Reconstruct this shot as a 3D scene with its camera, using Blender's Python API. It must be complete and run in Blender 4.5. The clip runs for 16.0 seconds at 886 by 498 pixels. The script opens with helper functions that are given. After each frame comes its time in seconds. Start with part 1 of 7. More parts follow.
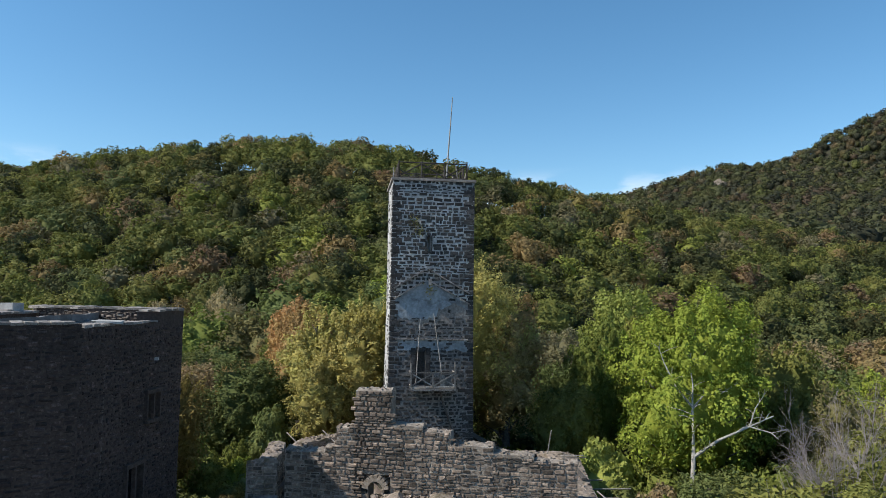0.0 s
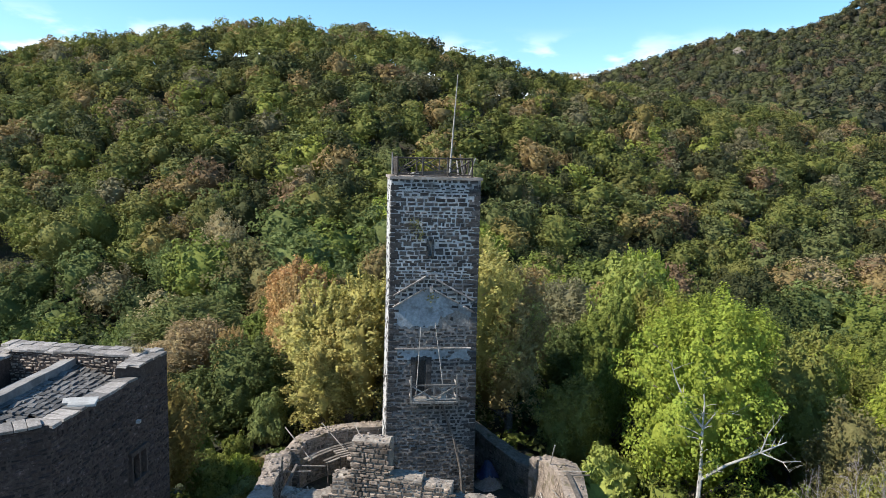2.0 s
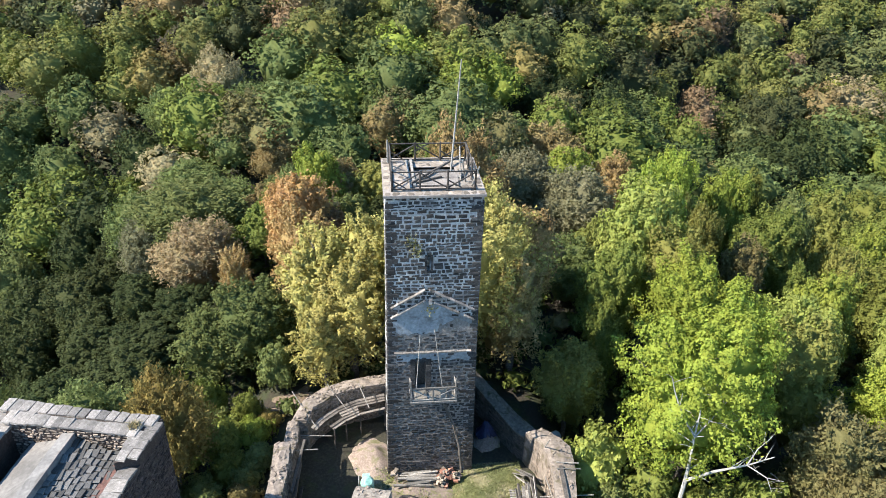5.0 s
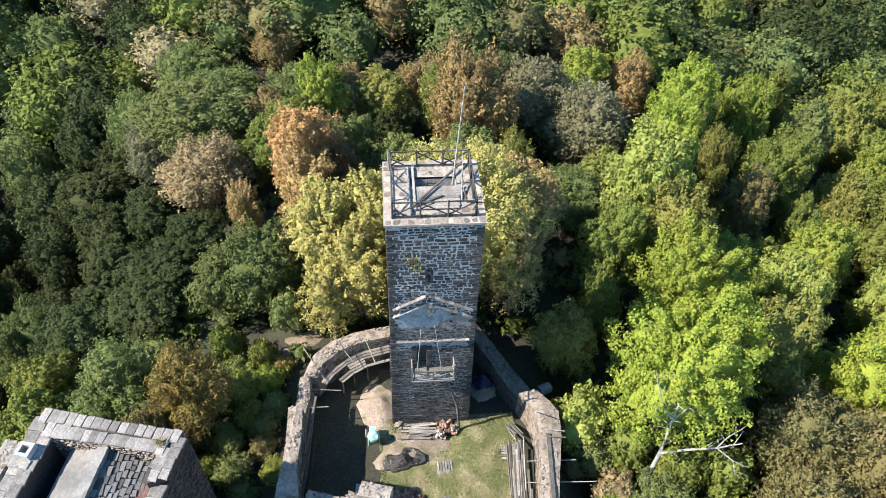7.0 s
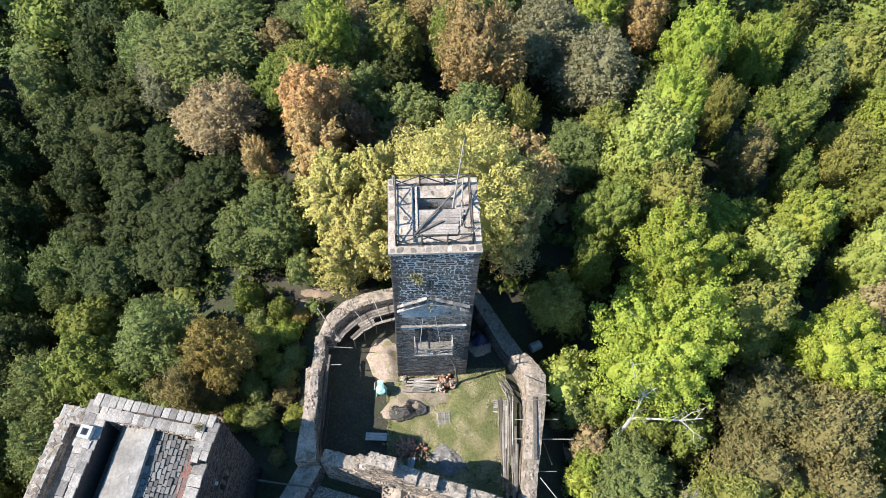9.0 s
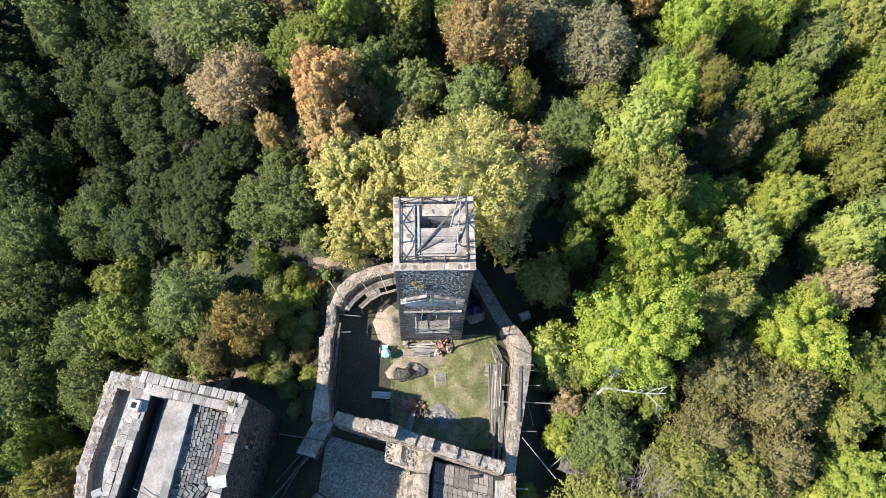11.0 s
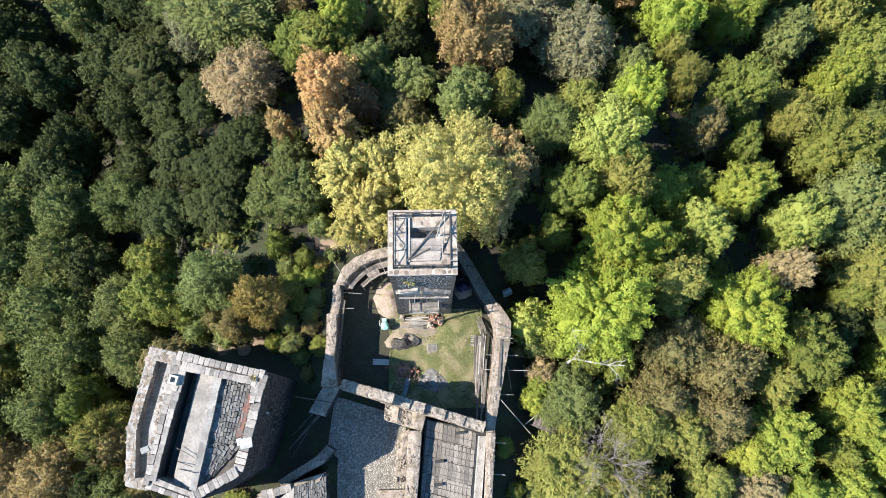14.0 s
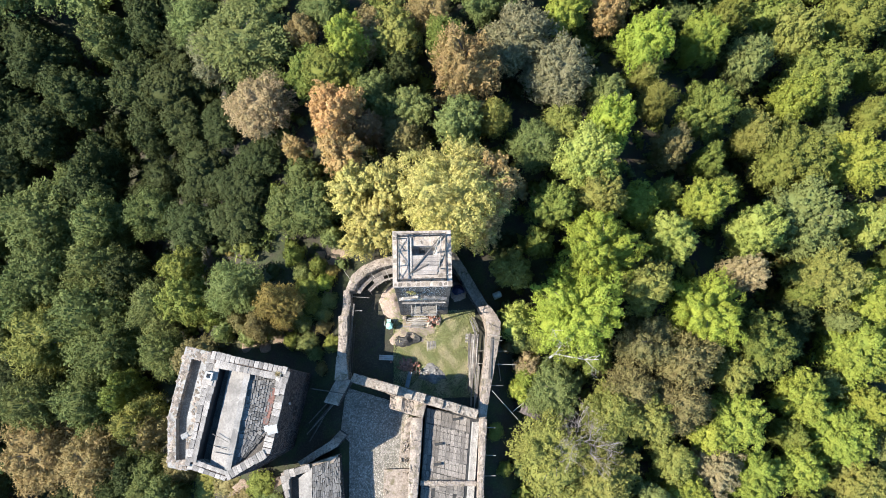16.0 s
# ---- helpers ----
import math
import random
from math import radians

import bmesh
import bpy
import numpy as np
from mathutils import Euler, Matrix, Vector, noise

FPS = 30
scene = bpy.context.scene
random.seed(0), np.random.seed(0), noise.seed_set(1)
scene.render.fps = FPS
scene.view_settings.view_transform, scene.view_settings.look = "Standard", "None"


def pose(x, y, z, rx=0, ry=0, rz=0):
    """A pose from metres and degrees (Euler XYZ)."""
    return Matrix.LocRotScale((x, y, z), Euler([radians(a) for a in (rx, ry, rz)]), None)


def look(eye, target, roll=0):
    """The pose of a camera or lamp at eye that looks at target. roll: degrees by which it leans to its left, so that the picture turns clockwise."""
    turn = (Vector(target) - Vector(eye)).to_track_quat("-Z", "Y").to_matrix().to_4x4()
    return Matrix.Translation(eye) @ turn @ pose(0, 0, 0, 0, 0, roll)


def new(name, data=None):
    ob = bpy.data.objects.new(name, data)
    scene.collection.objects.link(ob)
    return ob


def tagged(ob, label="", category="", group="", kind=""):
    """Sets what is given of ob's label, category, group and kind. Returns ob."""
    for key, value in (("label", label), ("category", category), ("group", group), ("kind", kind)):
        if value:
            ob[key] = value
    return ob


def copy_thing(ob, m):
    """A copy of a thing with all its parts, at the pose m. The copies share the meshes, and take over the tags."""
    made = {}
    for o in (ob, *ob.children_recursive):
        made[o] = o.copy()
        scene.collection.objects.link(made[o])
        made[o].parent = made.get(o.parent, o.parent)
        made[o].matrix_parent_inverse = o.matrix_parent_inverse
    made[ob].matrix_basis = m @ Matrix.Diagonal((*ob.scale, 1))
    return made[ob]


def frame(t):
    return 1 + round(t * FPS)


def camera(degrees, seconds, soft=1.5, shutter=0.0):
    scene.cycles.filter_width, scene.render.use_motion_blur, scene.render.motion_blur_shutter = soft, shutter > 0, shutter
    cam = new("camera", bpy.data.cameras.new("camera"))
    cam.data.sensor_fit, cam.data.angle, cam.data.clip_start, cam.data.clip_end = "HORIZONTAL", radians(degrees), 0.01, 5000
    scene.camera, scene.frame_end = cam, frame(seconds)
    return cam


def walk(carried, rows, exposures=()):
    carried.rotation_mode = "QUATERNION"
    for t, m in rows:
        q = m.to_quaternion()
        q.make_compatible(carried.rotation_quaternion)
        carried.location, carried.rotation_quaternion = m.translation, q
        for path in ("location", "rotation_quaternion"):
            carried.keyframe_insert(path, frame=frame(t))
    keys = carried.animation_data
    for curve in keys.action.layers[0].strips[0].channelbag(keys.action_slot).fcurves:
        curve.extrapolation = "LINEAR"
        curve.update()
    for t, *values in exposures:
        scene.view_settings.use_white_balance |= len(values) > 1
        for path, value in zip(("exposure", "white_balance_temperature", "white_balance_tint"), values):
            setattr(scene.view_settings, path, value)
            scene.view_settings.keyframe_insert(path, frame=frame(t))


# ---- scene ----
from mathutils.bvhtree import BVHTree

cam = camera(64.64, 16.0, soft=0.8)
PATH = [
    (0.0, -5.019, -42.942, 12.371, 93.853, -0.932, -7.551),
    (0.5, -4.911, -42.116, 14.320, 91.357, -1.285, -7.439),
    (1.0, -4.805, -41.301, 16.338, 88.694, -1.417, -7.318),
    (1.5, -4.690, -40.481, 18.426, 85.846, -1.411, -7.190),
    (2.0, -4.545, -39.617, 20.546, 82.865, -1.396, -7.044),
    (2.5, -4.372, -38.681, 22.698, 79.752, -1.367, -6.895),
    (3.0, -4.193, -37.656, 24.915, 76.454, -1.337, -6.744),
    (3.5, -4.000, -36.533, 27.210, 72.943, -1.320, -6.585),
    (4.0, -3.784, -35.337, 29.559, 69.279, -1.269, -6.438),
    (4.5, -3.531, -33.999, 31.996, 65.336, -1.270, -6.175),
    (5.0, -3.210, -32.390, 34.588, 60.890, -1.323, -5.752),
    (5.5, -2.871, -30.636, 37.228, 56.255, -1.398, -5.263),
    (6.0, -2.563, -28.867, 39.805, 51.746, -1.464, -4.802),
    (6.5, -2.336, -27.211, 42.212, 47.676, -1.494, -4.462),
    (7.0, -2.175, -25.634, 44.498, 43.855, -1.501, -4.252),
    (7.5, -1.993, -24.095, 46.782, 40.186, -1.495, -3.966),
    (8.0, -1.772, -22.600, 49.056, 36.736, -1.472, -3.552),
    (8.5, -1.527, -21.125, 51.304, 33.488, -1.421, -3.083),
    (9.0, -1.281, -19.652, 53.530, 30.342, -1.374, -2.585),
    (9.5, -1.117, -18.188, 55.757, 27.315, -1.381, -2.145),
    (10.0, -1.062, -16.788, 57.929, 24.646, -1.459, -1.783),
    (10.5, -1.035, -15.518, 59.991, 22.361, -1.551, -1.488),
    (11.0, -0.954, -14.446, 61.890, 20.485, -1.595, -1.246),
    (11.5, -0.738, -13.639, 63.573, 19.044, -1.533, -1.044),
    (12.0, -0.411, -12.978, 65.139, 17.773, -1.403, -0.800),
    (12.5, -0.118, -12.336, 66.687, 16.616, -1.264, -0.671),
    (13.0, 0.103, -11.742, 68.228, 15.579, -1.141, -0.741),
    (13.5, 0.246, -11.225, 69.792, 14.649, -1.100, -0.880),
    (14.0, 0.325, -10.815, 71.477, 13.802, -1.125, -0.990),
    (14.5, 0.368, -10.503, 73.332, 12.966, -1.144, -1.051),
    (15.0, 0.388, -10.383, 75.705, 12.648, -1.044, -1.299),
    (15.5, 0.402, -10.376, 78.409, 12.588, -1.046, -1.314),
    (16.0, 0.412, -10.393, 81.172, 12.570, -1.076, -1.377),
]
# end of path
walk(cam, [(t, pose(x, y, z, rx, ry, rz)) for t, x, y, z, rx, ry, rz in PATH], [(0.0, 0.26), (1.0, 0.49), (2.0, 0.78), (3.0, 1.14), (9.0, 1.36), (16.0, 1.48)])

# ---- light ----
SUN_TO = Vector((-0.95, -0.11, 0.87)).normalized()
scene.view_settings.exposure = 1.0
world = bpy.data.worlds.new("world")
scene.world = world
world.use_nodes = True
wn = world.node_tree
sky = wn.nodes.new("ShaderNodeTexSky")
sky.sky_type, sky.sun_disc = "NISHITA", False
sky.sun_elevation = math.asin(SUN_TO.z)
sky.sun_rotation = math.atan2(SUN_TO.x, SUN_TO.y)
sky.altitude, sky.air_density, sky.dust_density, sky.ozone_density = 400, 1.0, 0.2, 3.0
tone = wn.nodes.new("ShaderNodeHueSaturation")
tone.inputs["Hue"].default_value, tone.inputs["Saturation"].default_value = 0.491, 1.18
wn.links.new(sky.outputs[0], tone.inputs["Color"])
co = wn.nodes.new("ShaderNodeTexCoord")
sep = wn.nodes.new("ShaderNodeSeparateXYZ")
wn.links.new(co.outputs["Generated"], sep.inputs[0])
low = wn.nodes.new("ShaderNodeMapRange")
low.interpolation_type = "SMOOTHSTEP"
for i, v in ((1, 0.185), (2, 0.11)):
    low.inputs[i].default_value = v
wn.links.new(sep.outputs["Z"], low.inputs[0])
stretch = wn.nodes.new("ShaderNodeMapping")
stretch.inputs["Scale"].default_value = (9, 9, 26)
wn.links.new(co.outputs["Generated"], stretch.inputs[0])
puff = wn.nodes.new("ShaderNodeTexNoise")
puff.inputs["Scale"].default_value, puff.inputs["Detail"].default_value = 1.0, 7
wn.links.new(stretch.outputs[0], puff.inputs[0])
edge = wn.nodes.new("ShaderNodeMapRange")
edge.interpolation_type = "SMOOTHSTEP"
for i, v in ((1, 0.45), (2, 0.6)):
    edge.inputs[i].default_value = v
wn.links.new(puff.outputs[0], edge.inputs[0])
both = wn.nodes.new("ShaderNodeMath")
both.operation = "MULTIPLY"
wn.links.new(low.outputs[0], both.inputs[0])
wn.links.new(edge.outputs[0], both.inputs[1])
cloud = wn.nodes.new("ShaderNodeMix")
cloud.data_type = "RGBA"
cloud.inputs[7].default_value = (7.5, 7.8, 8.2, 1)
wn.links.new(both.outputs[0], cloud.inputs[0])
wn.links.new(tone.outputs[0], cloud.inputs[6])
wn.links.new(cloud.outputs[2], wn.nodes["Background"].inputs[0])
wn.nodes["Background"].inputs[1].default_value = 0.134
sun = new("sun", bpy.data.lights.new("sun", "SUN"))
sun.data.energy, sun.data.angle, sun.data.color = 4.9, radians(0.53), (1.0, 0.93, 0.80)
sun.matrix_world = look(SUN_TO * 300, (0, 0, 0))

# ---- materials ----


def nodes_of(name):
    m = bpy.data.materials.new(name)
    m.use_nodes = True
    t = m.node_tree
    return m, t, t.nodes["Principled BSDF"]


def rgb(c):
    return (*c, 1.0)


def ramp(t, fac, stops):
    r = t.nodes.new("ShaderNodeValToRGB")
    while len(r.color_ramp.elements) < len(stops):
        r.color_ramp.elements.new(0.5)
    for e, (p, c) in zip(r.color_ramp.elements, stops):
        e.position, e.color = p, rgb(c)
    t.links.new(fac, r.inputs[0])
    return r.outputs[0]


def noise_of(t, scale, detail=6, rough=0.6, coords="Object", stretch=None, warp=0.0):
    c = t.nodes.new("ShaderNodeTexCoord").outputs[coords]
    if stretch:
        mp = t.nodes.new("ShaderNodeMapping")
        mp.inputs["Scale"].default_value = stretch
        t.links.new(c, mp.inputs[0])
        c = mp.outputs[0]
    n = t.nodes.new("ShaderNodeTexNoise")
    n.inputs["Scale"].default_value, n.inputs["Detail"].default_value = scale, detail
    n.inputs["Roughness"].default_value, n.inputs["Distortion"].default_value = rough, warp
    t.links.new(c, n.inputs[0])
    return n.outputs[0]


def mix(t, fac, a, b, mode="MIX"):
    n = t.nodes.new("ShaderNodeMix")
    n.data_type, n.blend_type = "RGBA", mode
    for sock, v in ((n.inputs[0], fac), (n.inputs[6], a), (n.inputs[7], b)):
        if isinstance(v, (int, float)):
            sock.default_value = v
        elif isinstance(v, tuple):
            sock.default_value = rgb(v)
        else:
            t.links.new(v, sock)
    return n.outputs[2]


def bump(t, bsdf, height, strength, distance):
    b = t.nodes.new("ShaderNodeBump")
    b.inputs["Strength"].default_value, b.inputs["Distance"].default_value = strength, distance
    t.links.new(height, b.inputs["Height"])
    t.links.new(b.outputs[0], bsdf.inputs["Normal"])


def rough_stuff(name, dark, mid, light, coarse=0.6, fine=9.0, relief=0.5, depth=0.03, roughness=0.92, spread=0.0, island=0.0, stain=None):
    """Weathered mineral or wood surface: two scales of mottling, pieces that differ, stains and relief."""
    m, t, b = nodes_of(name)
    small = noise_of(t, fine, 7, 0.68)
    big = noise_of(t, coarse, 4, 0.55)
    c = ramp(t, small, [(0.28, dark), (0.5, mid), (0.74, light)])
    c = mix(t, 0.55, c, ramp(t, big, [(0.3, (0.25, 0.25, 0.25)), (0.7, (0.75, 0.75, 0.75))]), "OVERLAY")
    if stain:
        k = ramp(t, noise_of(t, coarse * 1.9, 5, 0.6, warp=0.6), [(0.52, (0, 0, 0)), (0.66, (1, 1, 1))])
        c = mix(t, k, c, stain)
    rnd = None
    if spread:
        rnd = t.nodes.new("ShaderNodeObjectInfo").outputs["Random"]
        k = spread
    elif island:
        rnd = t.nodes.new("ShaderNodeNewGeometry").outputs["Random Per Island"]
        k = island
    if rnd is not None:
        g = ramp(t, rnd, [(0.0, (0.5 - k,) * 3), (1.0, (0.5 + k, 0.5 + k * 0.96, 0.5 + k * 0.9))])
        c = mix(t, 1.0, c, g, "OVERLAY")
    t.links.new(c, b.inputs["Base Color"])
    b.inputs["Roughness"].default_value = roughness
    bump(t, b, small, relief, depth)
    return m


MORTAR = rough_stuff("old mortar", (0.085, 0.075, 0.07), (0.185, 0.17, 0.16), (0.33, 0.31, 0.295), 0.5, 7, 0.7, 0.05)
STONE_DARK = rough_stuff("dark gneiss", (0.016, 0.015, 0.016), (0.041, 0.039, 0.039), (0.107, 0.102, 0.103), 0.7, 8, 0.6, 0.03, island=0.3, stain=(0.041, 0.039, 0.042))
STONE_PIECE = rough_stuff("dark gneiss piece", (0.016, 0.015, 0.016), (0.041, 0.039, 0.039), (0.107, 0.102, 0.103), 0.7, 8, 0.6, 0.03, spread=0.3)
STONE_WARM = rough_stuff("warm rubble stone", (0.079, 0.066, 0.055), (0.163, 0.138, 0.115), (0.294, 0.255, 0.216), 0.8, 6, 0.6, 0.03, island=0.25, stain=(0.116, 0.100, 0.085))
PLASTER = rough_stuff("bluish lime plaster", (0.16, 0.185, 0.21), (0.25, 0.28, 0.31), (0.36, 0.39, 0.42), 0.8, 5, 0.3, 0.02, stain=(0.14, 0.145, 0.15))
SLATE = rough_stuff("roof slate", (0.037, 0.035, 0.036), (0.090, 0.087, 0.087), (0.172, 0.166, 0.165), 0.9, 9, 0.5, 0.02, roughness=0.75, spread=0.28)
COPING = rough_stuff("pale coping slab", (0.142, 0.128, 0.120), (0.241, 0.220, 0.209), (0.350, 0.320, 0.305), 1.2, 7, 0.5, 0.02, spread=0.2, stain=(0.113, 0.104, 0.088))
CONCRETE = rough_stuff("weathered render", (0.126, 0.117, 0.113), (0.184, 0.173, 0.166), (0.243, 0.229, 0.221), 0.5, 5, 0.3, 0.015, stain=(0.117, 0.109, 0.104))
WOOD = rough_stuff("greyed wood", (0.10, 0.09, 0.085), (0.22, 0.205, 0.19), (0.40, 0.38, 0.36), 1.4, 11, 0.5, 0.01, spread=0.22)
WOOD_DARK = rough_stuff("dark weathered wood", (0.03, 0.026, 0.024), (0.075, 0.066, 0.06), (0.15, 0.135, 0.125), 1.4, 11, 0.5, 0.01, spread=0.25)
TERRACOTTA = rough_stuff("red brick and rust", (0.12, 0.055, 0.04), (0.26, 0.125, 0.09), (0.40, 0.22, 0.17), 2, 9, 0.5, 0.02, spread=0.25)


def ground_material():
    m, t, b = nodes_of("woodland and yard earth")
    n1, n2, n3 = noise_of(t, 0.35, 6, 0.65), noise_of(t, 5, 8, 0.7), noise_of(t, 0.09, 4, 0.5)
    earth = ramp(t, n2, [(0.25, (0.018, 0.014, 0.011)), (0.55, (0.036, 0.029, 0.021)), (0.8, (0.08, 0.065, 0.048))])
    green = ramp(t, n2, [(0.25, (0.018, 0.025, 0.01)), (0.55, (0.036, 0.046, 0.017)), (0.8, (0.075, 0.078, 0.034))])
    k = ramp(t, n1, [(0.42, (0, 0, 0)), (0.6, (1, 1, 1))])
    t.links.new(mix(t, k, earth, green), b.inputs["Base Color"])
    b.inputs["Roughness"].default_value = 0.95
    bump(t, b, n2, 0.8, 0.12)
    return m


def leaf_material(name, joined):
    """Leaves: tint from the tree, each leaf a little different, light passing through."""
    m, t, b = nodes_of(name)
    if joined:
        a = t.nodes.new("ShaderNodeAttribute")
        a.attribute_name = "tint"
        base = a.outputs["Color"]
    else:
        base = t.nodes.new("ShaderNodeObjectInfo").outputs["Color"]
    rnd = t.nodes.new("ShaderNodeNewGeometry").outputs["Random Per Island"]
    hsv = t.nodes.new("ShaderNodeHueSaturation")
    v = t.nodes.new("ShaderNodeMapRange")
    v.inputs[3].default_value, v.inputs[4].default_value = (0.86, 1.14) if joined else (0.77, 1.23)
    t.links.new(rnd, v.inputs[0])
    # sprays lighter and darker, and the relief of small leaves
    spray = noise_of(t, 3.5, 5, 0.7)
    w = t.nodes.new("ShaderNodeMapRange")
    for i, k in ((1, 0.3), (2, 0.7), (3, 0.82), (4, 1.26)):
        w.inputs[i].default_value = k
    t.links.new(spray, w.inputs[0])
    m2 = t.nodes.new("ShaderNodeMath")
    m2.operation = "MULTIPLY"
    t.links.new(v.outputs[0], m2.inputs[0])
    t.links.new(w.outputs[0], m2.inputs[1])
    t.links.new(m2.outputs[0], hsv.inputs["Value"])
    bump(t, b, spray, 0.35, 0.12)
    hue = t.nodes.new("ShaderNodeMapRange")
    hue.inputs[3].default_value, hue.inputs[4].default_value = 0.465, 0.53
    t.links.new(noise_of(t, 0.75, 4, 0.65), hue.inputs[0])
    t.links.new(hue.outputs[0], hsv.inputs["Hue"])
    t.links.new(base, hsv.inputs["Color"])
    t.links.new(hsv.outputs[0], b.inputs["Base Color"])
    b.inputs["Roughness"].default_value = 0.75
    b.inputs["Specular IOR Level"].default_value = 0.12
    tr = t.nodes.new("ShaderNodeBsdfTranslucent")
    t.links.new(hsv.outputs[0], tr.inputs[0])
    mx = t.nodes.new("ShaderNodeMixShader")
    mx.inputs[0].default_value = 0.28 if joined else 0.3
    t.links.new(b.outputs[0], mx.inputs[1])
    t.links.new(tr.outputs[0], mx.inputs[2])
    t.links.new(mx.outputs[0], t.nodes["Material Output"].inputs[0])
    return m


GROUND = ground_material()
# house's outer walls: their shade is put into stone and mortar colours
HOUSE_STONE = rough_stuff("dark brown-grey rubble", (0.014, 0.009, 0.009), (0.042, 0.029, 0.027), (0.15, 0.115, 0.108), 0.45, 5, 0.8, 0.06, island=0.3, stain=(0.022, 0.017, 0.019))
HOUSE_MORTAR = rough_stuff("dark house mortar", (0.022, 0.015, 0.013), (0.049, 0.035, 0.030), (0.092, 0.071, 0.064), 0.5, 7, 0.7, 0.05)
LEAF, LEAF_FAR = leaf_material("leaves", False), leaf_material("far leaves", True)
TOWER_MORTAR = rough_stuff("pale tower mortar", (0.22, 0.215, 0.215), (0.43, 0.425, 0.425), (0.62, 0.615, 0.61), 0.5, 7, 0.7, 0.05, stain=(0.16, 0.155, 0.155))
BARK = rough_stuff("bark", (0.05, 0.042, 0.035), (0.12, 0.10, 0.085), (0.24, 0.21, 0.18), 1.5, 9, 0.8, 0.04)
DEADWOOD = rough_stuff("bleached deadwood", (0.18, 0.17, 0.16), (0.31, 0.30, 0.28), (0.45, 0.43, 0.405), 1.5, 9, 0.5, 0.02)

# ---- building blocks ----


def link_mesh(name, bm, mats, parent=None, label=""):
    me = bpy.data.meshes.new(name)
    bm.to_mesh(me)
    bm.free()
    for m in mats if isinstance(mats, (list, tuple)) else [mats]:
        me.materials.append(m)
    ob = new(name, me)
    if parent:
        ob.parent = parent
    if label:
        tagged(ob, label)
    return ob


def part(name, bm, material, parent, label=""):
    return link_mesh(name, bm, material, parent, label)


def shared(name, me, parent, m):
    """Another piece on an existing mesh."""
    ob = new(name, me)
    ob.parent = parent
    ob.matrix_basis = m
    return ob


def thing(name, label, category, at=(0, 0, 0), group="", kind=""):
    ob = new(name)
    ob.empty_display_size = 0.2
    ob.location = at
    return tagged(ob, label, category, group, kind)


def add_box(bm, lo, hi, m=None):
    vs = [bm.verts.new((x, y, z)) for x in (lo[0], hi[0]) for y in (lo[1], hi[1]) for z in (lo[2], hi[2])]
    if m is not None:
        for v in vs:
            v.co = m @ v.co
    for f in ((0, 1, 3, 2), (4, 6, 7, 5), (0, 4, 5, 1), (2, 3, 7, 6), (0, 2, 6, 4), (1, 5, 7, 3)):
        bm.faces.new([vs[i] for i in f])
    return vs


def add_prism(bm, outline, z0, z1):
    """Upright prism over a plan outline (counter-clockwise); z1 may be a list, one height a corner."""
    n = len(outline)
    tops = z1 if isinstance(z1, (list, tuple)) else [z1] * n
    bots = z0 if isinstance(z0, (list, tuple)) else [z0] * n
    lo = [bm.verts.new((x, y, z)) for (x, y), z in zip(outline, bots)]
    hi = [bm.verts.new((x, y, z)) for (x, y), z in zip(outline, tops)]
    bm.faces.new(hi)
    bm.faces.new(lo[::-1])
    for i in range(n):
        j = (i + 1) % n
        bm.faces.new((lo[i], lo[j], hi[j], hi[i]))
    return lo + hi


def add_beam(bm, a, b, w, h=None, roll=0.0, taper=1.0):
    """Squared timber from a to b."""
    a, b = Vector(a), Vector(b)
    h = h or w
    d = (b - a)
    q = d.to_track_quat("Z", "Y").to_matrix().to_4x4()
    m = Matrix.Translation(a) @ q @ Matrix.Rotation(roll, 4, "Z")
    vs = add_box(bm, (-w / 2, -h / 2, 0), (w / 2, h / 2, d.length), m)
    if taper != 1.0:
        for v in vs:
            if (v.co - b).length < (v.co - a).length:
                v.co = b + (v.co - b) * taper
    return vs


def add_limb(bm, pts, radii, sides=6):
    """Tapered round limb along points."""
    rings = []
    for i, p in enumerate(pts):
        p = Vector(p)
        d = Vector(pts[min(i + 1, len(pts) - 1)]) - Vector(pts[max(i - 1, 0)])
        q = d.to_track_quat("Z", "Y")
        rings.append([bm.verts.new(p + q @ Vector((math.cos(k * math.tau / sides) * radii[i], math.sin(k * math.tau / sides) * radii[i], 0))) for k in range(sides)])
    for r0, r1 in zip(rings, rings[1:]):
        for k in range(sides):
            bm.faces.new((r0[k], r0[(k + 1) % sides], r1[(k + 1) % sides], r1[k]))
    bm.faces.new(rings[0][::-1])
    bm.faces.new(rings[-1])


def wobble(bm, amount, scale, verts=None, seed=0.0):
    for v in verts or bm.verts:
        v.co += Vector(noise.noise_vector(v.co * scale + Vector((seed, seed, seed)))) * amount


# ---- lie of the land ----


def sm(v):
    v = np.clip(v, 0, 1)
    return v * v * (3 - 2 * v)


def soft(v, k):
    return k * np.logaddexp(0, v / k)


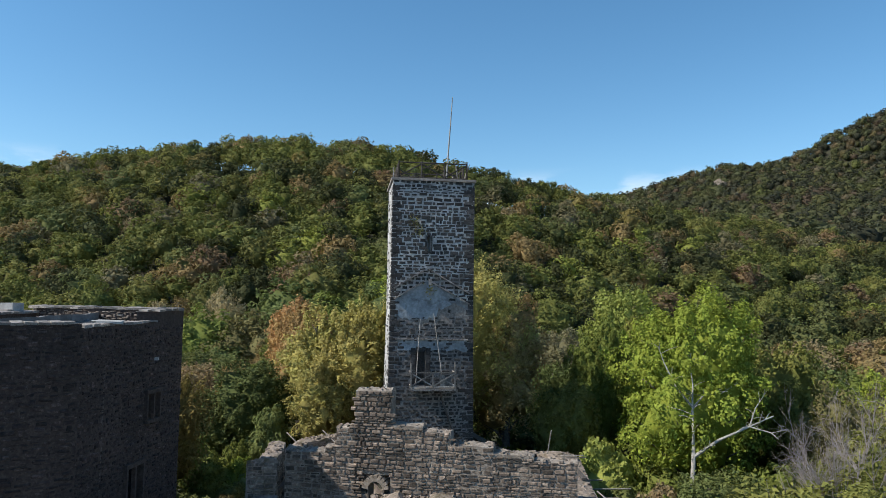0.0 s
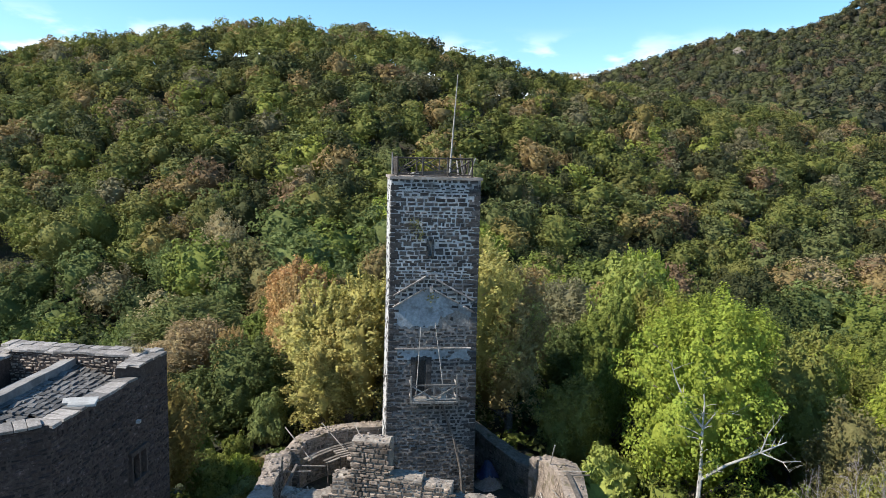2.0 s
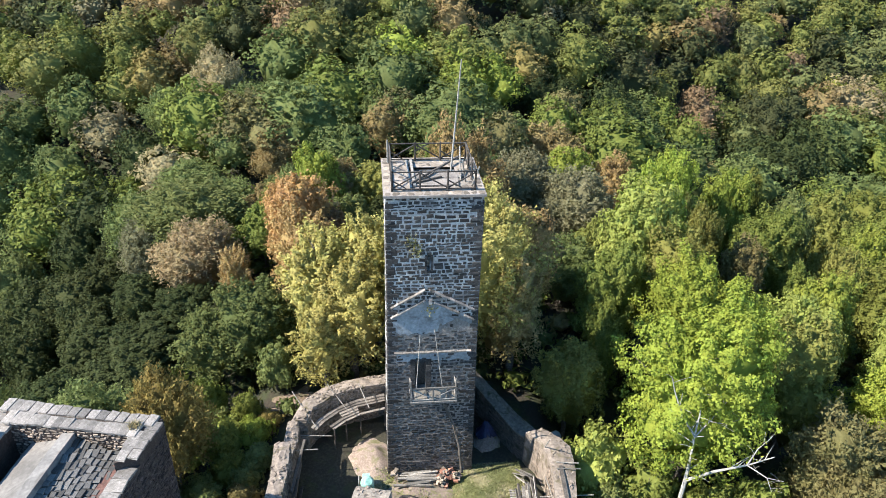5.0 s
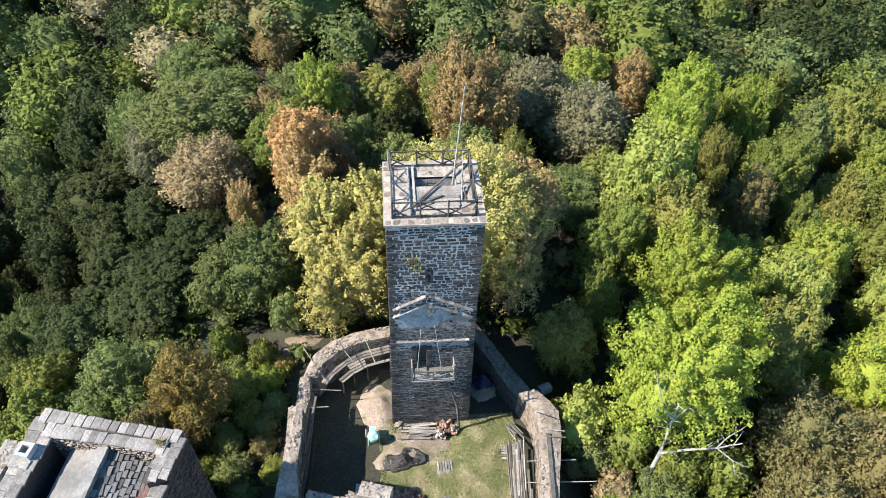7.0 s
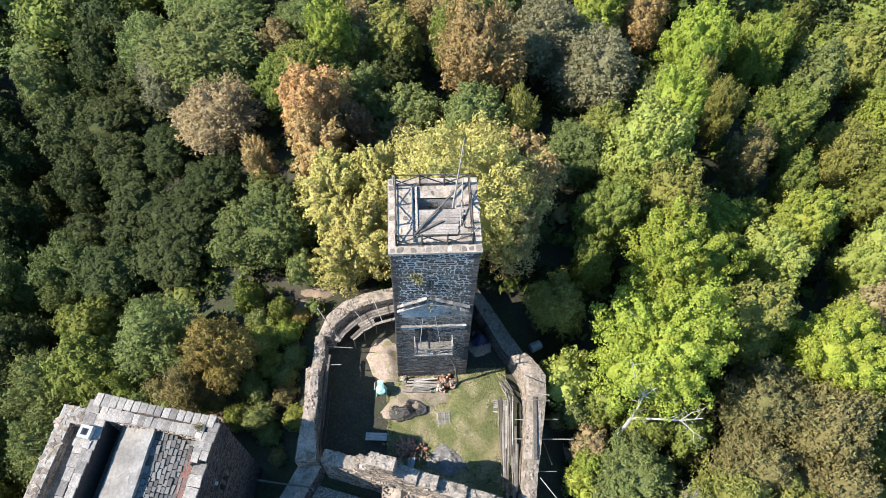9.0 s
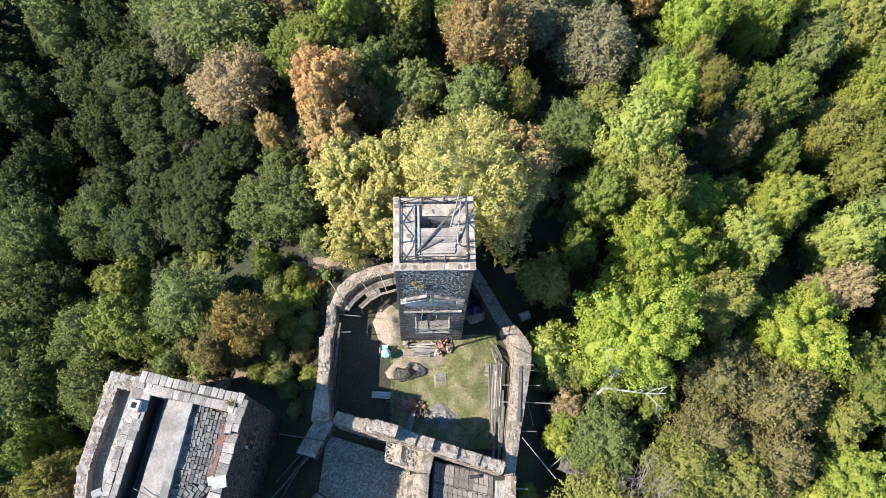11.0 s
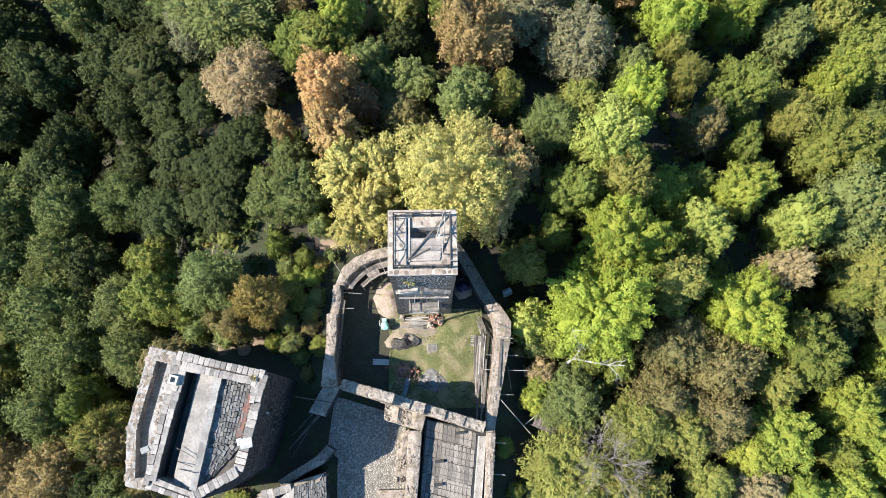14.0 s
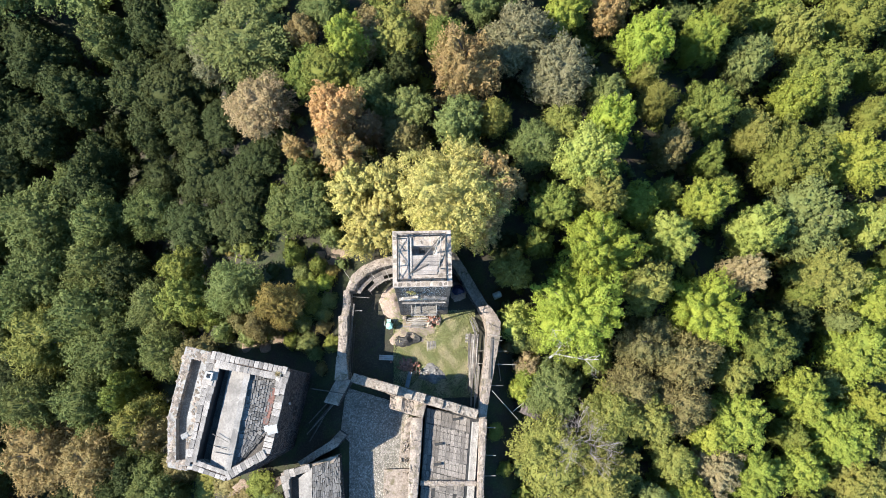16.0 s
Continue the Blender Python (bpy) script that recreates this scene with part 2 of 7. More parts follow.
def land(x, y):
    """Height of the ground: the castle's spur, a gully each side, the wooded hill behind, a mountain beyond."""
    x, y = np.asarray(x, float), np.asarray(y, float)
    fade = 1 - sm((y - 35) / 42)
    z = -24 * sm((-x - 14) / 36) * fade - 13 * sm((x - 12) / 46) * (1 - sm((y - 40) / 60))
    z = z - 1.6 * sm((-x - 9.5) / 4) * (1 - sm((-x - 14) / 8)) * sm((y + 22) / 6)
    z = z - 2.2 * sm((x - 8.0) / 2.5) * (1 - sm((x - 12) / 20)) * sm((y + 30) / 8) * (1 - sm((y - 3) / 10))
    side = np.where(x < -5, 0.33, 0.42) * (np.sqrt((x + 5) ** 2 + 150) - 12.2)
    rise = 0.5 * soft(y - 56 - side, 7)
    top = 38 + 16 * np.exp(-((x + 25) / np.where(x < -25, 80, 52)) ** 2) - 0.13 * (y - 160)
    top = np.maximum(top, -20)
    hill = -6 * np.logaddexp(-rise / 6, -top / 6)
    peak = soft(146 + 0.345 * (x - 365), 35) - 24 * np.exp(-((x - 625) / 80) ** 2)
    mount = peak * np.where(y < 900, np.clip((y - 230) / 670, 0, 1) ** 1.1, np.clip(1 - (y - 900) / 1300, 0, 1))
    return z + np.maximum(np.maximum(hill, mount), 0)


def build_ground():
    u = np.linspace(-1, 1, 171)
    xs = 2600 * np.sinh(6.2 * u) / np.sinh(6.2) - 5
    v = np.linspace(-1, 1, 191)
    ys = 2600 * np.sinh(6.0 * v) / np.sinh(6.0) + 10
    X, Y = np.meshgrid(xs, ys)
    Z = land(X, Y)
    Z = Z + 0.05 * np.sin(X * 1.3 + 0.7 * Y) + 0.05 * np.sin(Y * 1.7 - 0.4 * X)
    nx, ny = len(xs), len(ys)
    verts = np.stack([X, Y, Z], -1).reshape(-1, 3)
    i = np.arange(ny * nx).reshape(ny, nx)
    faces = np.stack([i[:-1, :-1], i[:-1, 1:], i[1:, 1:], i[1:, :-1]], -1).reshape(-1, 4)
    me = bpy.data.meshes.new("ground")
    me.from_pydata(verts.tolist(), [], faces.tolist())
    me.polygons.foreach_set("use_smooth", [True] * len(me.polygons))
    me.materials.append(GROUND)
    tagged(new("ground", me), "earth and leaf litter of a wooded hillside spur", "ground", kind="structure")


build_ground()

# ---- trees ----


def unit(v):
    return v / (np.linalg.norm(v, axis=1)[:, None] + 1e-9)


def ico(level):
    bm = bmesh.new()
    bmesh.ops.create_icosphere(bm, subdivisions=level, radius=1.0)
    v = unit(np.array([x.co[:] for x in bm.verts]))
    f = np.array([[x.index for x in g.verts] for g in bm.faces])
    bm.free()
    return v, f


ICO = {n: ico(n) for n in (1, 2, 3, 4)}


def even_dirs(rng, n, wild=0.5):
    """Directions spread evenly over a sphere, each pushed about a little."""
    k = np.arange(n)
    z = 1 - 2 * (k + 0.5) / n
    r, a = np.sqrt(1 - z * z), k * 2.39996
    return unit(np.stack([r * np.cos(a), r * np.sin(a), z], -1) + wild * rng.normal(size=(n, 3)) * 1.8 / math.sqrt(n))


def lobed_crown(rng, height, radius, leaves, size, foot=0.08, boughs=14, tufts=300, fine=3, jitter=0.4, slim=1.0, shape="round", loose=0.04, deep=0.16, low_cut=0.11, ragged=0.1, stretch=1.0, inner=0.86, skirt=0.35):
    """Leaf triangles over a crown that swells into boughs and, on them, tufts with creases between, round a close-leaved body.
    Gives vertices, triangles and the middles of the boughs."""
    low = height * foot
    rise, drop = (height - low) * (0.47 if shape != "tall" else 0.7), (height - low) * (0.53 if shape != "tall" else 0.3)
    bd, td = even_dirs(rng, boughs, 0.8), even_dirs(rng, tufts)
    bs, ts = rng.normal(size=boughs) * ragged, rng.normal(size=tufts) * low_cut * 0.45
    b_r, t_r = 2.0 / math.sqrt(boughs), 2.0 / math.sqrt(tufts)
    pull = np.array([1, 1, stretch])

    def surface(d):
        g = (d @ bd.T)
        i = g.argmax(1)
        q1 = np.sqrt(np.clip(2 - 2 * g.max(1), 0, None)) / b_r
        dist = np.linalg.norm((d[:, None, :] - td[None]) / pull, axis=2)
        j = dist.argmin(1)
        q2 = dist.min(1) / t_r
        r = 1 + bs[i] + ts[j] - deep * np.clip(q1, 0, 1.3) ** 2 - low_cut * np.clip(q2, 0, 1.3) ** 2
        n = unit(0.55 * d + 0.55 * (d - bd[i]) / b_r + 0.8 * (d - td[j]) / t_r)
        return r, n, q2

    def place(d, r):
        flat = np.sqrt(np.clip(1 - d[:, 2] ** 2, 1e-6, 1))
        wide = r.copy()
        if shape == "tall":
            wide *= np.where(d[:, 2] > 0, (np.clip(1 - d[:, 2], 0, 1) ** 0.8 * 0.88 + 0.12) / flat * flat ** 0.3, 1)
        return np.stack([d[:, 0] * wide * radius, d[:, 1] * wide * radius, low + drop + d[:, 2] * r * np.where(d[:, 2] > 0, rise, drop)], -1)

    d = unit(rng.normal(size=(int(leaves * 2.2), 3)) + np.array([0, 0, 0.35]))
    r, n, q2 = surface(d)
    keep = np.where((q2 < 0.6 + 0.6 * rng.random(len(d))) & (d[:, 2] > -skirt - 0.6 * rng.random(len(d))))[0][:leaves]
    d, r, n = d[keep], r[keep], n[keep]
    leaves = len(d)
    p = place(d, r + loose * rng.normal(size=leaves))
    n = unit(n + jitter * rng.normal(size=(leaves, 3)) + np.array([0, 0, 0.15]))
    s = size * (0.6 + 0.8 * rng.random(leaves))
    t2 = unit(np.cross(n, d + np.array([0, 0, 0.5]) + 0.6 * rng.normal(size=(leaves, 3))))
    t1 = np.cross(t2, n)
    l, w = (s * 0.85 / math.sqrt(slim))[:, None], (s * 0.5 * math.sqrt(slim))[:, None]
    bv, bf = ICO[fine]
    body = place(bv, surface(bv)[0] * inner)
    mids = place(bd, (1 + bs) * 0.8)
    # settle the whole to its height and radius
    k_r = radius / np.quantile(np.hypot(p[:, 0], p[:, 1]), 0.98)
    k_z = (height - low) / (np.quantile(p[:, 2], 0.998) - low)
    for q in (p, body, mids):
        q[:, :2] *= k_r
        q[:, 2] = low + (q[:, 2] - low) * k_z
    v = np.stack([p - t1 * l * 0.6, p + t1 * l * 0.45 - t2 * w, p + t1 * l * 0.3 + t2 * w], 1).reshape(-1, 3)
    return np.concatenate([v, body]), np.concatenate([np.arange(3 * leaves).reshape(-1, 3), bf + 3 * leaves]), mids


def leaf_mesh(name, verts, faces, material):
    me = bpy.data.meshes.new(name)
    n = len(faces)
    me.vertices.add(len(verts))
    me.vertices.foreach_set("co", np.ascontiguousarray(verts, dtype=np.float32).ravel())
    me.loops.add(3 * n)
    me.loops.foreach_set("vertex_index", np.ascontiguousarray(faces, dtype=np.int32).ravel())
    me.polygons.add(n)
    me.polygons.foreach_set("loop_start", np.arange(0, 3 * n, 3, dtype=np.int32))
    me.polygons.foreach_set("loop_total", np.full(n, 3, dtype=np.int32))
    me.polygons.foreach_set("use_smooth", np.ones(n, dtype=bool))
    me.update(calc_edges=True)
    me.materials.append(material)
    return me


def tree_meshes(seed, height, radius, leaves, size, **form):
    rng = np.random.default_rng(seed)
    verts, faces, boughs = lobed_crown(rng, height, radius, leaves, size, **form)
    crown = leaf_mesh("crown", verts, faces, LEAF)
    bm = bmesh.new()
    lean = Vector((rng.normal() * 0.2, rng.normal() * 0.2, 0))
    r0 = 0.022 * height
    add_limb(bm, [(0, 0, -1.2), lean * 0.3 + Vector((0, 0, height * 0.25)), lean + Vector((0, 0, height * 0.55)), lean * 1.3 + Vector((0, 0, height * 0.86))], [r0 * 1.25, r0, r0 * 0.62, r0 * 0.15], 6)
    for x, y, z in boughs[boughs[:, 2] > height * 0.2].tolist():
        s = lean * 0.7 + Vector((0, 0, max(height * 0.12, z - 0.5 * math.hypot(x, y) - 0.8)))
        e = Vector((x, y, z))
        add_limb(bm, [s, s.lerp(e, 0.5) + Vector((0, 0, 0.25)), e], [r0 * 0.4, r0 * 0.25, r0 * 0.07], 4)
    trunk = bpy.data.meshes.new("trunk")
    bm.to_mesh(trunk)
    bm.free()
    trunk.materials.append(BARK)
    return crown, trunk, height, radius


def bare_meshes(seed, height, radius):
    """A leafless tree: boughs that fork into finer and finer twigs."""
    rng = np.random.default_rng(seed)
    n = 8
    a = np.tile([0.0, 0.0, height * 0.22], (n, 1)) + rng.normal(size=(n, 3)) * [0.1, 0.1, height * 0.07]
    d = unit(np.stack([np.cos(np.arange(n) * 2.4), np.sin(np.arange(n) * 2.4), 0.7 + 0.8 * rng.random(n)], -1))
    out, length, thick = [], height * 0.32, 0.075
    for level in range(5):
        b = a + d * (length * (0.7 + 0.5 * rng.random(len(a))))[:, None]
        side = unit(np.cross(d, rng.normal(size=d.shape))) * thick
        for s in (side, np.cross(unit(d), side)):
            out.append(np.stack([a - s, a + s, b], 1).reshape(-1, 3))
        kids = (5, 5, 5, 4, 0)[level]
        if kids:
            i = np.repeat(np.arange(len(a)), kids)
            f = 0.35 + 0.65 * rng.random(len(i))
            a, d = a[i] + (b[i] - a[i]) * f[:, None], unit(d[i] + 0.55 * rng.normal(size=(len(i), 3)) + np.array([0, 0, 0.12]))
            length, thick = length * (0.62, 0.55, 0.55, 0.6)[level], thick * 0.5
    v = np.concatenate(out)
    v[:, :2] *= radius / np.quantile(np.hypot(v[:, 0], v[:, 1]), 0.97)
    v[:, 2] *= height / np.quantile(v[:, 2], 0.995)
    bm = bmesh.new()
    add_limb(bm, [(0, 0, -1.2), (0.05, 0, height * 0.2), (0.1, 0.1, height * 0.5)], [0.17, 0.14, 0.05], 6)
    trunk = bpy.data.meshes.new("trunk")
    bm.to_mesh(trunk)
    bm.free()
    trunk.materials.append(BARK)
    return leaf_mesh("crown", v, np.arange(len(v)).reshape(-1, 3), LEAF), trunk, height, radius


# "deep" also holds shade put into leaf colour: west gully, right hillside
TINTS = {
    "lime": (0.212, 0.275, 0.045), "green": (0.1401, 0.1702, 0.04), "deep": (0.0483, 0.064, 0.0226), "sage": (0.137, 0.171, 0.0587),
    "olive": (0.18, 0.196, 0.053), "yellow": (0.34, 0.33, 0.108), "gold": (0.4, 0.28, 0.09), "orange": (0.38, 0.245, 0.105),
    "yellowlime": (0.235, 0.27, 0.068), "lime2": (0.2171, 0.264, 0.0498), "gold2": (0.335, 0.265, 0.115), "gold3": (0.215, 0.188, 0.06),
    "russet2": (0.25, 0.195, 0.085), "straw2": (0.27, 0.232, 0.125), "olive2": (0.17, 0.155, 0.065),
    "russet": (0.2, 0.14, 0.08), "straw": (0.36, 0.3, 0.16), "moss": (0.1, 0.127, 0.042), "ash": (0.27, 0.262, 0.262), "grey": (0.18, 0.175, 0.098),
}
WORDS = {
    "lime": "bright lime-green", "green": "mid-green", "deep": "dark green", "sage": "grey-green", "olive": "olive-green yellowing", "yellow": "autumn-yellow",
    "gold": "golden autumn", "orange": "orange-brown autumn", "russet": "russet-brown autumn", "straw": "pale straw-coloured", "yellowlime": "yellowing lime-green", "lime2": "fresh green", "gold2": "golden autumn", "gold3": "browning", "russet2": "bronze-green autumn", "straw2": "faded tan", "olive2": "dull olive-brown", "moss": "dull moss-green", "ash": "grey leafless", "grey": "grey half-bare",
}
TREES = {
    "billow": [tree_meshes(91 + i, 12.0, 4.0, 12500, 0.2, boughs=18, tufts=210, jitter=0.42, deep=0.18, low_cut=0.15, inner=0.87) for i in range(4)],
    "grand": [tree_meshes(81 + i, 13.5, 4.8, 30000, 0.16, boughs=22, tufts=230, jitter=0.45, loose=0.04, deep=0.2, low_cut=0.17, ragged=0.05, stretch=0.8, inner=0.8, skirt=0.6) for i in range(2)],
    "leafy": [tree_meshes(11 + i, 11.0, 3.4, 8000, 0.215, boughs=14, tufts=170, jitter=0.52, loose=0.045, ragged=0.12, low_cut=0.14) for i in range(5)],
    "feather": [tree_meshes(51 + i, 10.5, 3.8, 9500, 0.21, boughs=20, tufts=240, jitter=0.65, slim=0.45, loose=0.065, ragged=0.1, low_cut=0.14, stretch=1.8, inner=0.86) for i in range(4)],
    "plume": [tree_meshes(31 + i, 11.0, 2.8, 11000, 0.17, boughs=14, tufts=190, jitter=0.5, slim=0.6, loose=0.05, ragged=0.12, deep=0.22, low_cut=0.2, stretch=0.75, inner=0.8, skirt=0.5) for i in range(3)],
    "dome": [tree_meshes(97, 15.8, 6.4, 34000, 0.185, foot=0.04, boughs=30, tufts=420, jitter=0.5, slim=0.5, loose=0.05, ragged=0.07, deep=0.12, low_cut=0.12, stretch=1.8, inner=0.82, skirt=0.5)],
    "bare": [bare_meshes(61 + i, 10.0, 3.6) for i in range(2)],
    "bush": [tree_meshes(71 + i, 4.2, 2.3, 2300, 0.19, foot=0.0, boughs=9, tufts=70, jitter=0.5, ragged=0.15, low_cut=0.15) for i in range(3)],
}


FORMS = {"billow": "round-crowned broadleaf", "grand": "broad dense-crowned", "leafy": "broadleaf", "feather": "feathery fine-leaved", "plume": "upright tufted", "dome": "wide domed", "bare": "twiggy", "bush": "leafy"}


def plant(kind, x, y, top, tint, across, seed=0):
    """A tree with its crown's top at that height and a crown of that radius."""
    rng = random.Random(seed * 7919 + int(x * 31) * 13 + int(y * 17))
    crown, trunk, h, r = rng.choice(TREES[kind])
    z = float(land(x, y))
    sz, width = max(0.3, (top - z) / h), across / r
    c = TINTS[tint]
    f = rng.uniform(0.86, 1.1)
    ob = thing("shrub" if kind == "bush" else "tree", WORDS[tint] + " " + FORMS[kind] + (" shrub on the slope" if kind == "bush" else " tree on the castle slope"), "shrub" if kind == "bush" else "tree", group="woodland round the castle")
    ob.matrix_basis = pose(x, y, z, 0, 0, rng.uniform(0, 360)) @ Matrix.Diagonal((width, width, sz, 1))
    a = new("crown", crown)
    a.parent = ob
    a.color = (c[0] * f * rng.uniform(0.98, 1.12), c[1] * f, c[2] * f, 1)
    b = new("trunk", trunk)
    b.parent = ob
    return ob


# trees that stand out, grove by grove: kind, x, y, height of the top, tint, radius of the crown
YELLOW_STAND = [
    ("dome", 3.1, 11.2, 15.8, "yellow", 6.46),
    ("plume", -9.0, 17.1, 11.0, "gold2", 2.9),
    ("plume", -7.2, 12.9, 11.5, "yellow", 3.5),
    ("plume", -3.2, 12.6, 12.6, "yellow", 3.3),
    ("plume", -4.9, 9.2, 11.0, "yellow", 3.6),
    ("plume", -6.8, 7.9, 8.0, "yellow", 2.6),
    ("leafy", -9.4, 21.8, 12.0, "orange", 3.61),
    ("leafy", -6.1, 20.8, 9.0, "russet", 2.07),
    ("plume", -14.7, 19.3, 6.5, "gold2", 1.59),
    ("leafy", 7.4, 13.4, 12.6, "gold2", 3.5),
    ("plume", 6.8, 9.0, 11.0, "gold2", 3.1),
    ("feather", -15.9, 0.7, 8.6, "gold3", 2.81),
    ("feather", -18.5, -1.1, 5.0, "olive2", 1.91),
]
LIME_SLOPE = [
    ("grand", 16.3, -1.0, 13.2, "lime", 5.1),
    ("grand", 19.4, 5.9, 11.8, "lime", 4.82),
    ("bush", 10.4, -1.0, 3.8, "yellowlime", 2.47),
    ("leafy", 24.6, 2.0, 9.6, "olive", 3.45),
    ("grand", 31.7, -0.7, 8.0, "lime", 4.71),
    ("leafy", 37.4, 3.6, 6.6, "straw2", 2.49),
    ("billow", 38.7, -4.5, 5.5, "green", 4.13),
    ("billow", 21.6, 19.9, 13.2, "lime", 2.80),
    ("leafy", 18.4, 15.4, 13.2, "yellowlime", 3.67),
    ("leafy", 19.9, 11.6, 11.0, "olive", 2.81),
    ("billow", 14.7, 10.7, 10.8, "green", 2.80),
    ("leafy", 13.1, 7.4, 8.0, "green", 1.85),
    ("billow", 33.8, 12.4, 6.4, "lime2", 3.20),
    ("leafy", 29.4, 13.9, 3.0, "green", 2.45),
    ("billow", 28.7, 7.5, 7.4, "yellowlime", 3.19),
]
EAST_WOOD = [
    ("billow", 35.0, 24.0, 6.6, "green", 3.80),
    ("leafy", 35.2, 18.2, 3.5, "green", 1.94),
    ("billow", 27.3, 31.8, 9.5, "lime", 3.61),
    ("leafy", 27.6, 28.8, 6.5, "olive", 1.92),
    ("feather", 28.7, 25.1, 6.5, "olive", 2.20),
    ("leafy", 30.1, 19.3, 5.5, "olive2", 2.48),
    ("billow", 35.8, 33.7, 6.5, "lime2", 3.00),
    ("leafy", 41.9, 31.8, 4.2, "sage", 3.53),
    ("feather", 42.2, 22.4, 3.2, "olive", 2.88),
    ("billow", 53.2, 31.1, 1.8, "green", 5.37),
    ("leafy", 48.8, 27.6, 1.5, "lime2", 3.14),
    ("billow", 46.5, 19.2, 2.2, "green", 5.18),
    ("leafy", 47.2, 10.7, 3.2, "sage", 5.16),
    ("billow", 40.1, 8.9, 5.0, "yellowlime", 3.30),
]
FAR_EAST_WOOD = [
    ("billow", 56.7, 19.8, -0.5, "lime2", 4.58),
    ("leafy", 56.6, 10.7, -0.5, "yellowlime", 3.52),
    ("billow", 59.7, 39.9, 0.0, "green", 4.78),
    ("leafy", 50.6, 37.5, 2.0, "olive", 3.82),
    ("leafy", 40.2, 38.0, 4.5, "green", 2.58),
    ("leafy", 62.4, 32.9, -1.5, "green", 2.90),
    ("leafy", 61.3, 26.2, -2.0, "green", 2.87),
    ("billow", 48.9, 4.0, 2.5, "olive", 4.40),
    ("leafy", 46.9, 1.6, 0.5, "green", 2.16),
    ("leafy", 51.4, -1.5, -1.0, "sage", 2.18),
    ("billow", 55.9, 1.3, 0.0, "lime2", 4.04),
    ("billow", 53.5, -5.3, -0.8, "lime2", 4.78),
    ("leafy", 35.3, -7.7, 3.6, "olive", 3.04),
]
SOUTH_EAST_WOOD = [
    ("feather", 24.7, -4.0, 7.6, "olive2", 3.48),
    ("feather", 29.0, -6.4, 7.4, "olive2", 3.87),
    ("feather", 23.0, -9.3, 6.4, "olive2", 3.34),
    ("feather", 28.5, -10.7, 6.2, "olive2", 3.88),
    ("feather", 13.9, -9.0, 3.6, "sage", 3.60),
    ("leafy", 11.6, -7.5, 2.2, "lime2", 1.70),
    ("feather", 20.3, -11.5, 6.6, "olive", 3.76),
    ("leafy", 24.3, -12.0, 5.4, "olive", 3.23),
    ("bare", 16.5, -14.9, 9.4, "ash", 3.9),
    ("feather", 13.6, -16.2, 5.6, "olive", 4.69),
    ("feather", 19.0, -18.9, 6.0, "olive", 4.82),
    ("billow", 35.3, -12.9, 4.0, "lime2", 3.83),
    ("leafy", 31.6, -14.5, 3.0, "lime2", 2.20),
]
SOUTH_EAST_EDGE = [
    ("billow", 44.4, -10.7, 1.8, "lime2", 3.40),
    ("billow", 48.5, -15.1, 0.5, "lime2", 4.42),
    ("billow", 53.4, -12.0, -1.0, "lime2", 3.51),
    ("leafy", 32.5, -18.2, 2.0, "straw2", 3.46),
    ("leafy", 27.5, -17.1, 3.0, "olive", 2.73),
    ("billow", 28.8, -20.7, 2.0, "lime2", 2.60),
    ("billow", 37.5, -19.1, 1.8, "lime2", 3.88),
    ("leafy", 43.3, -18.7, 0.8, "lime2", 3.23),
    ("leafy", 50.6, -20.2, -1.0, "olive", 3.59),
    ("leafy", 42.8, -14.8, 0.0, "green", 2.15),
]
NORTH_WOOD = [
    ("feather", 5.4, 27.0, 14.6, "russet2", 4.24),
    ("leafy", 4.6, 21.3, 9.5, "sage", 3.20),
    ("feather", 8.3, 22.3, 9.0, "olive", 2.25),
    ("feather", 11.7, 31.9, 9.6, "grey", 4.73),
    ("feather", 16.1, 27.6, 9.2, "grey", 4.42),
    ("feather", 13.3, 18.9, 6.5, "sage", 3.30),
    ("leafy", 17.9, 36.5, 8.0, "lime2", 3.11),
    ("leafy", 23.2, 36.5, 7.0, "russet2", 2.70),
    ("billow", -8.5, 31.6, 10.8, "lime2", 2.95),
    ("leafy", -9.7, 28.3, 8.5, "green", 3.72),
    ("leafy", -6.8, 32.6, 8.5, "russet2", 3.03),
    ("leafy", -3.3, 33.2, 8.0, "olive", 3.65),
    ("leafy", -1.9, 29.6, 6.0, "deep", 2.52),
    ("leafy", -14.4, 34.9, 5.0, "russet2", 2.42),
    ("leafy", -13.9, 29.2, 5.5, "green", 3.11),
]
# trees towards the gully carry its shade as the deep tint
NORTH_WEST_WOOD = [
    ("feather", -19.5, 25.2, 5.8, "straw2", 4.28),
    ("feather", -21.2, 34.0, 6.4, "sage", 6.03),
    ("feather", -28.5, 38.6, 3.0, "sage", 3.87),
    ("feather", -26.3, 34.1, 2.5, "grey", 3.49),
    ("leafy", -44.8, 42.3, -6.5, "sage", 3.31),
    ("leafy", -36.6, 42.4, -2.0, "deep", 4.28),
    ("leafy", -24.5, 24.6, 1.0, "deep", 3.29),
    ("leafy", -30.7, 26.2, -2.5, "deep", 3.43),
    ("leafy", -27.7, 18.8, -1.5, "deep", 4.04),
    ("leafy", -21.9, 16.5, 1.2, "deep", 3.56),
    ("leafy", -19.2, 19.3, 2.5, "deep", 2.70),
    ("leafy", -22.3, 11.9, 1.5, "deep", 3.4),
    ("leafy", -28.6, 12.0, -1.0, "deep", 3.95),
    ("feather", -35.4, 15.0, -3.5, "moss", 3.73),
    ("leafy", -14.0, 15.6, 3.6, "moss", 2.98),
    ("leafy", -31.8, 32.2, -3.0, "deep", 4.98),
]
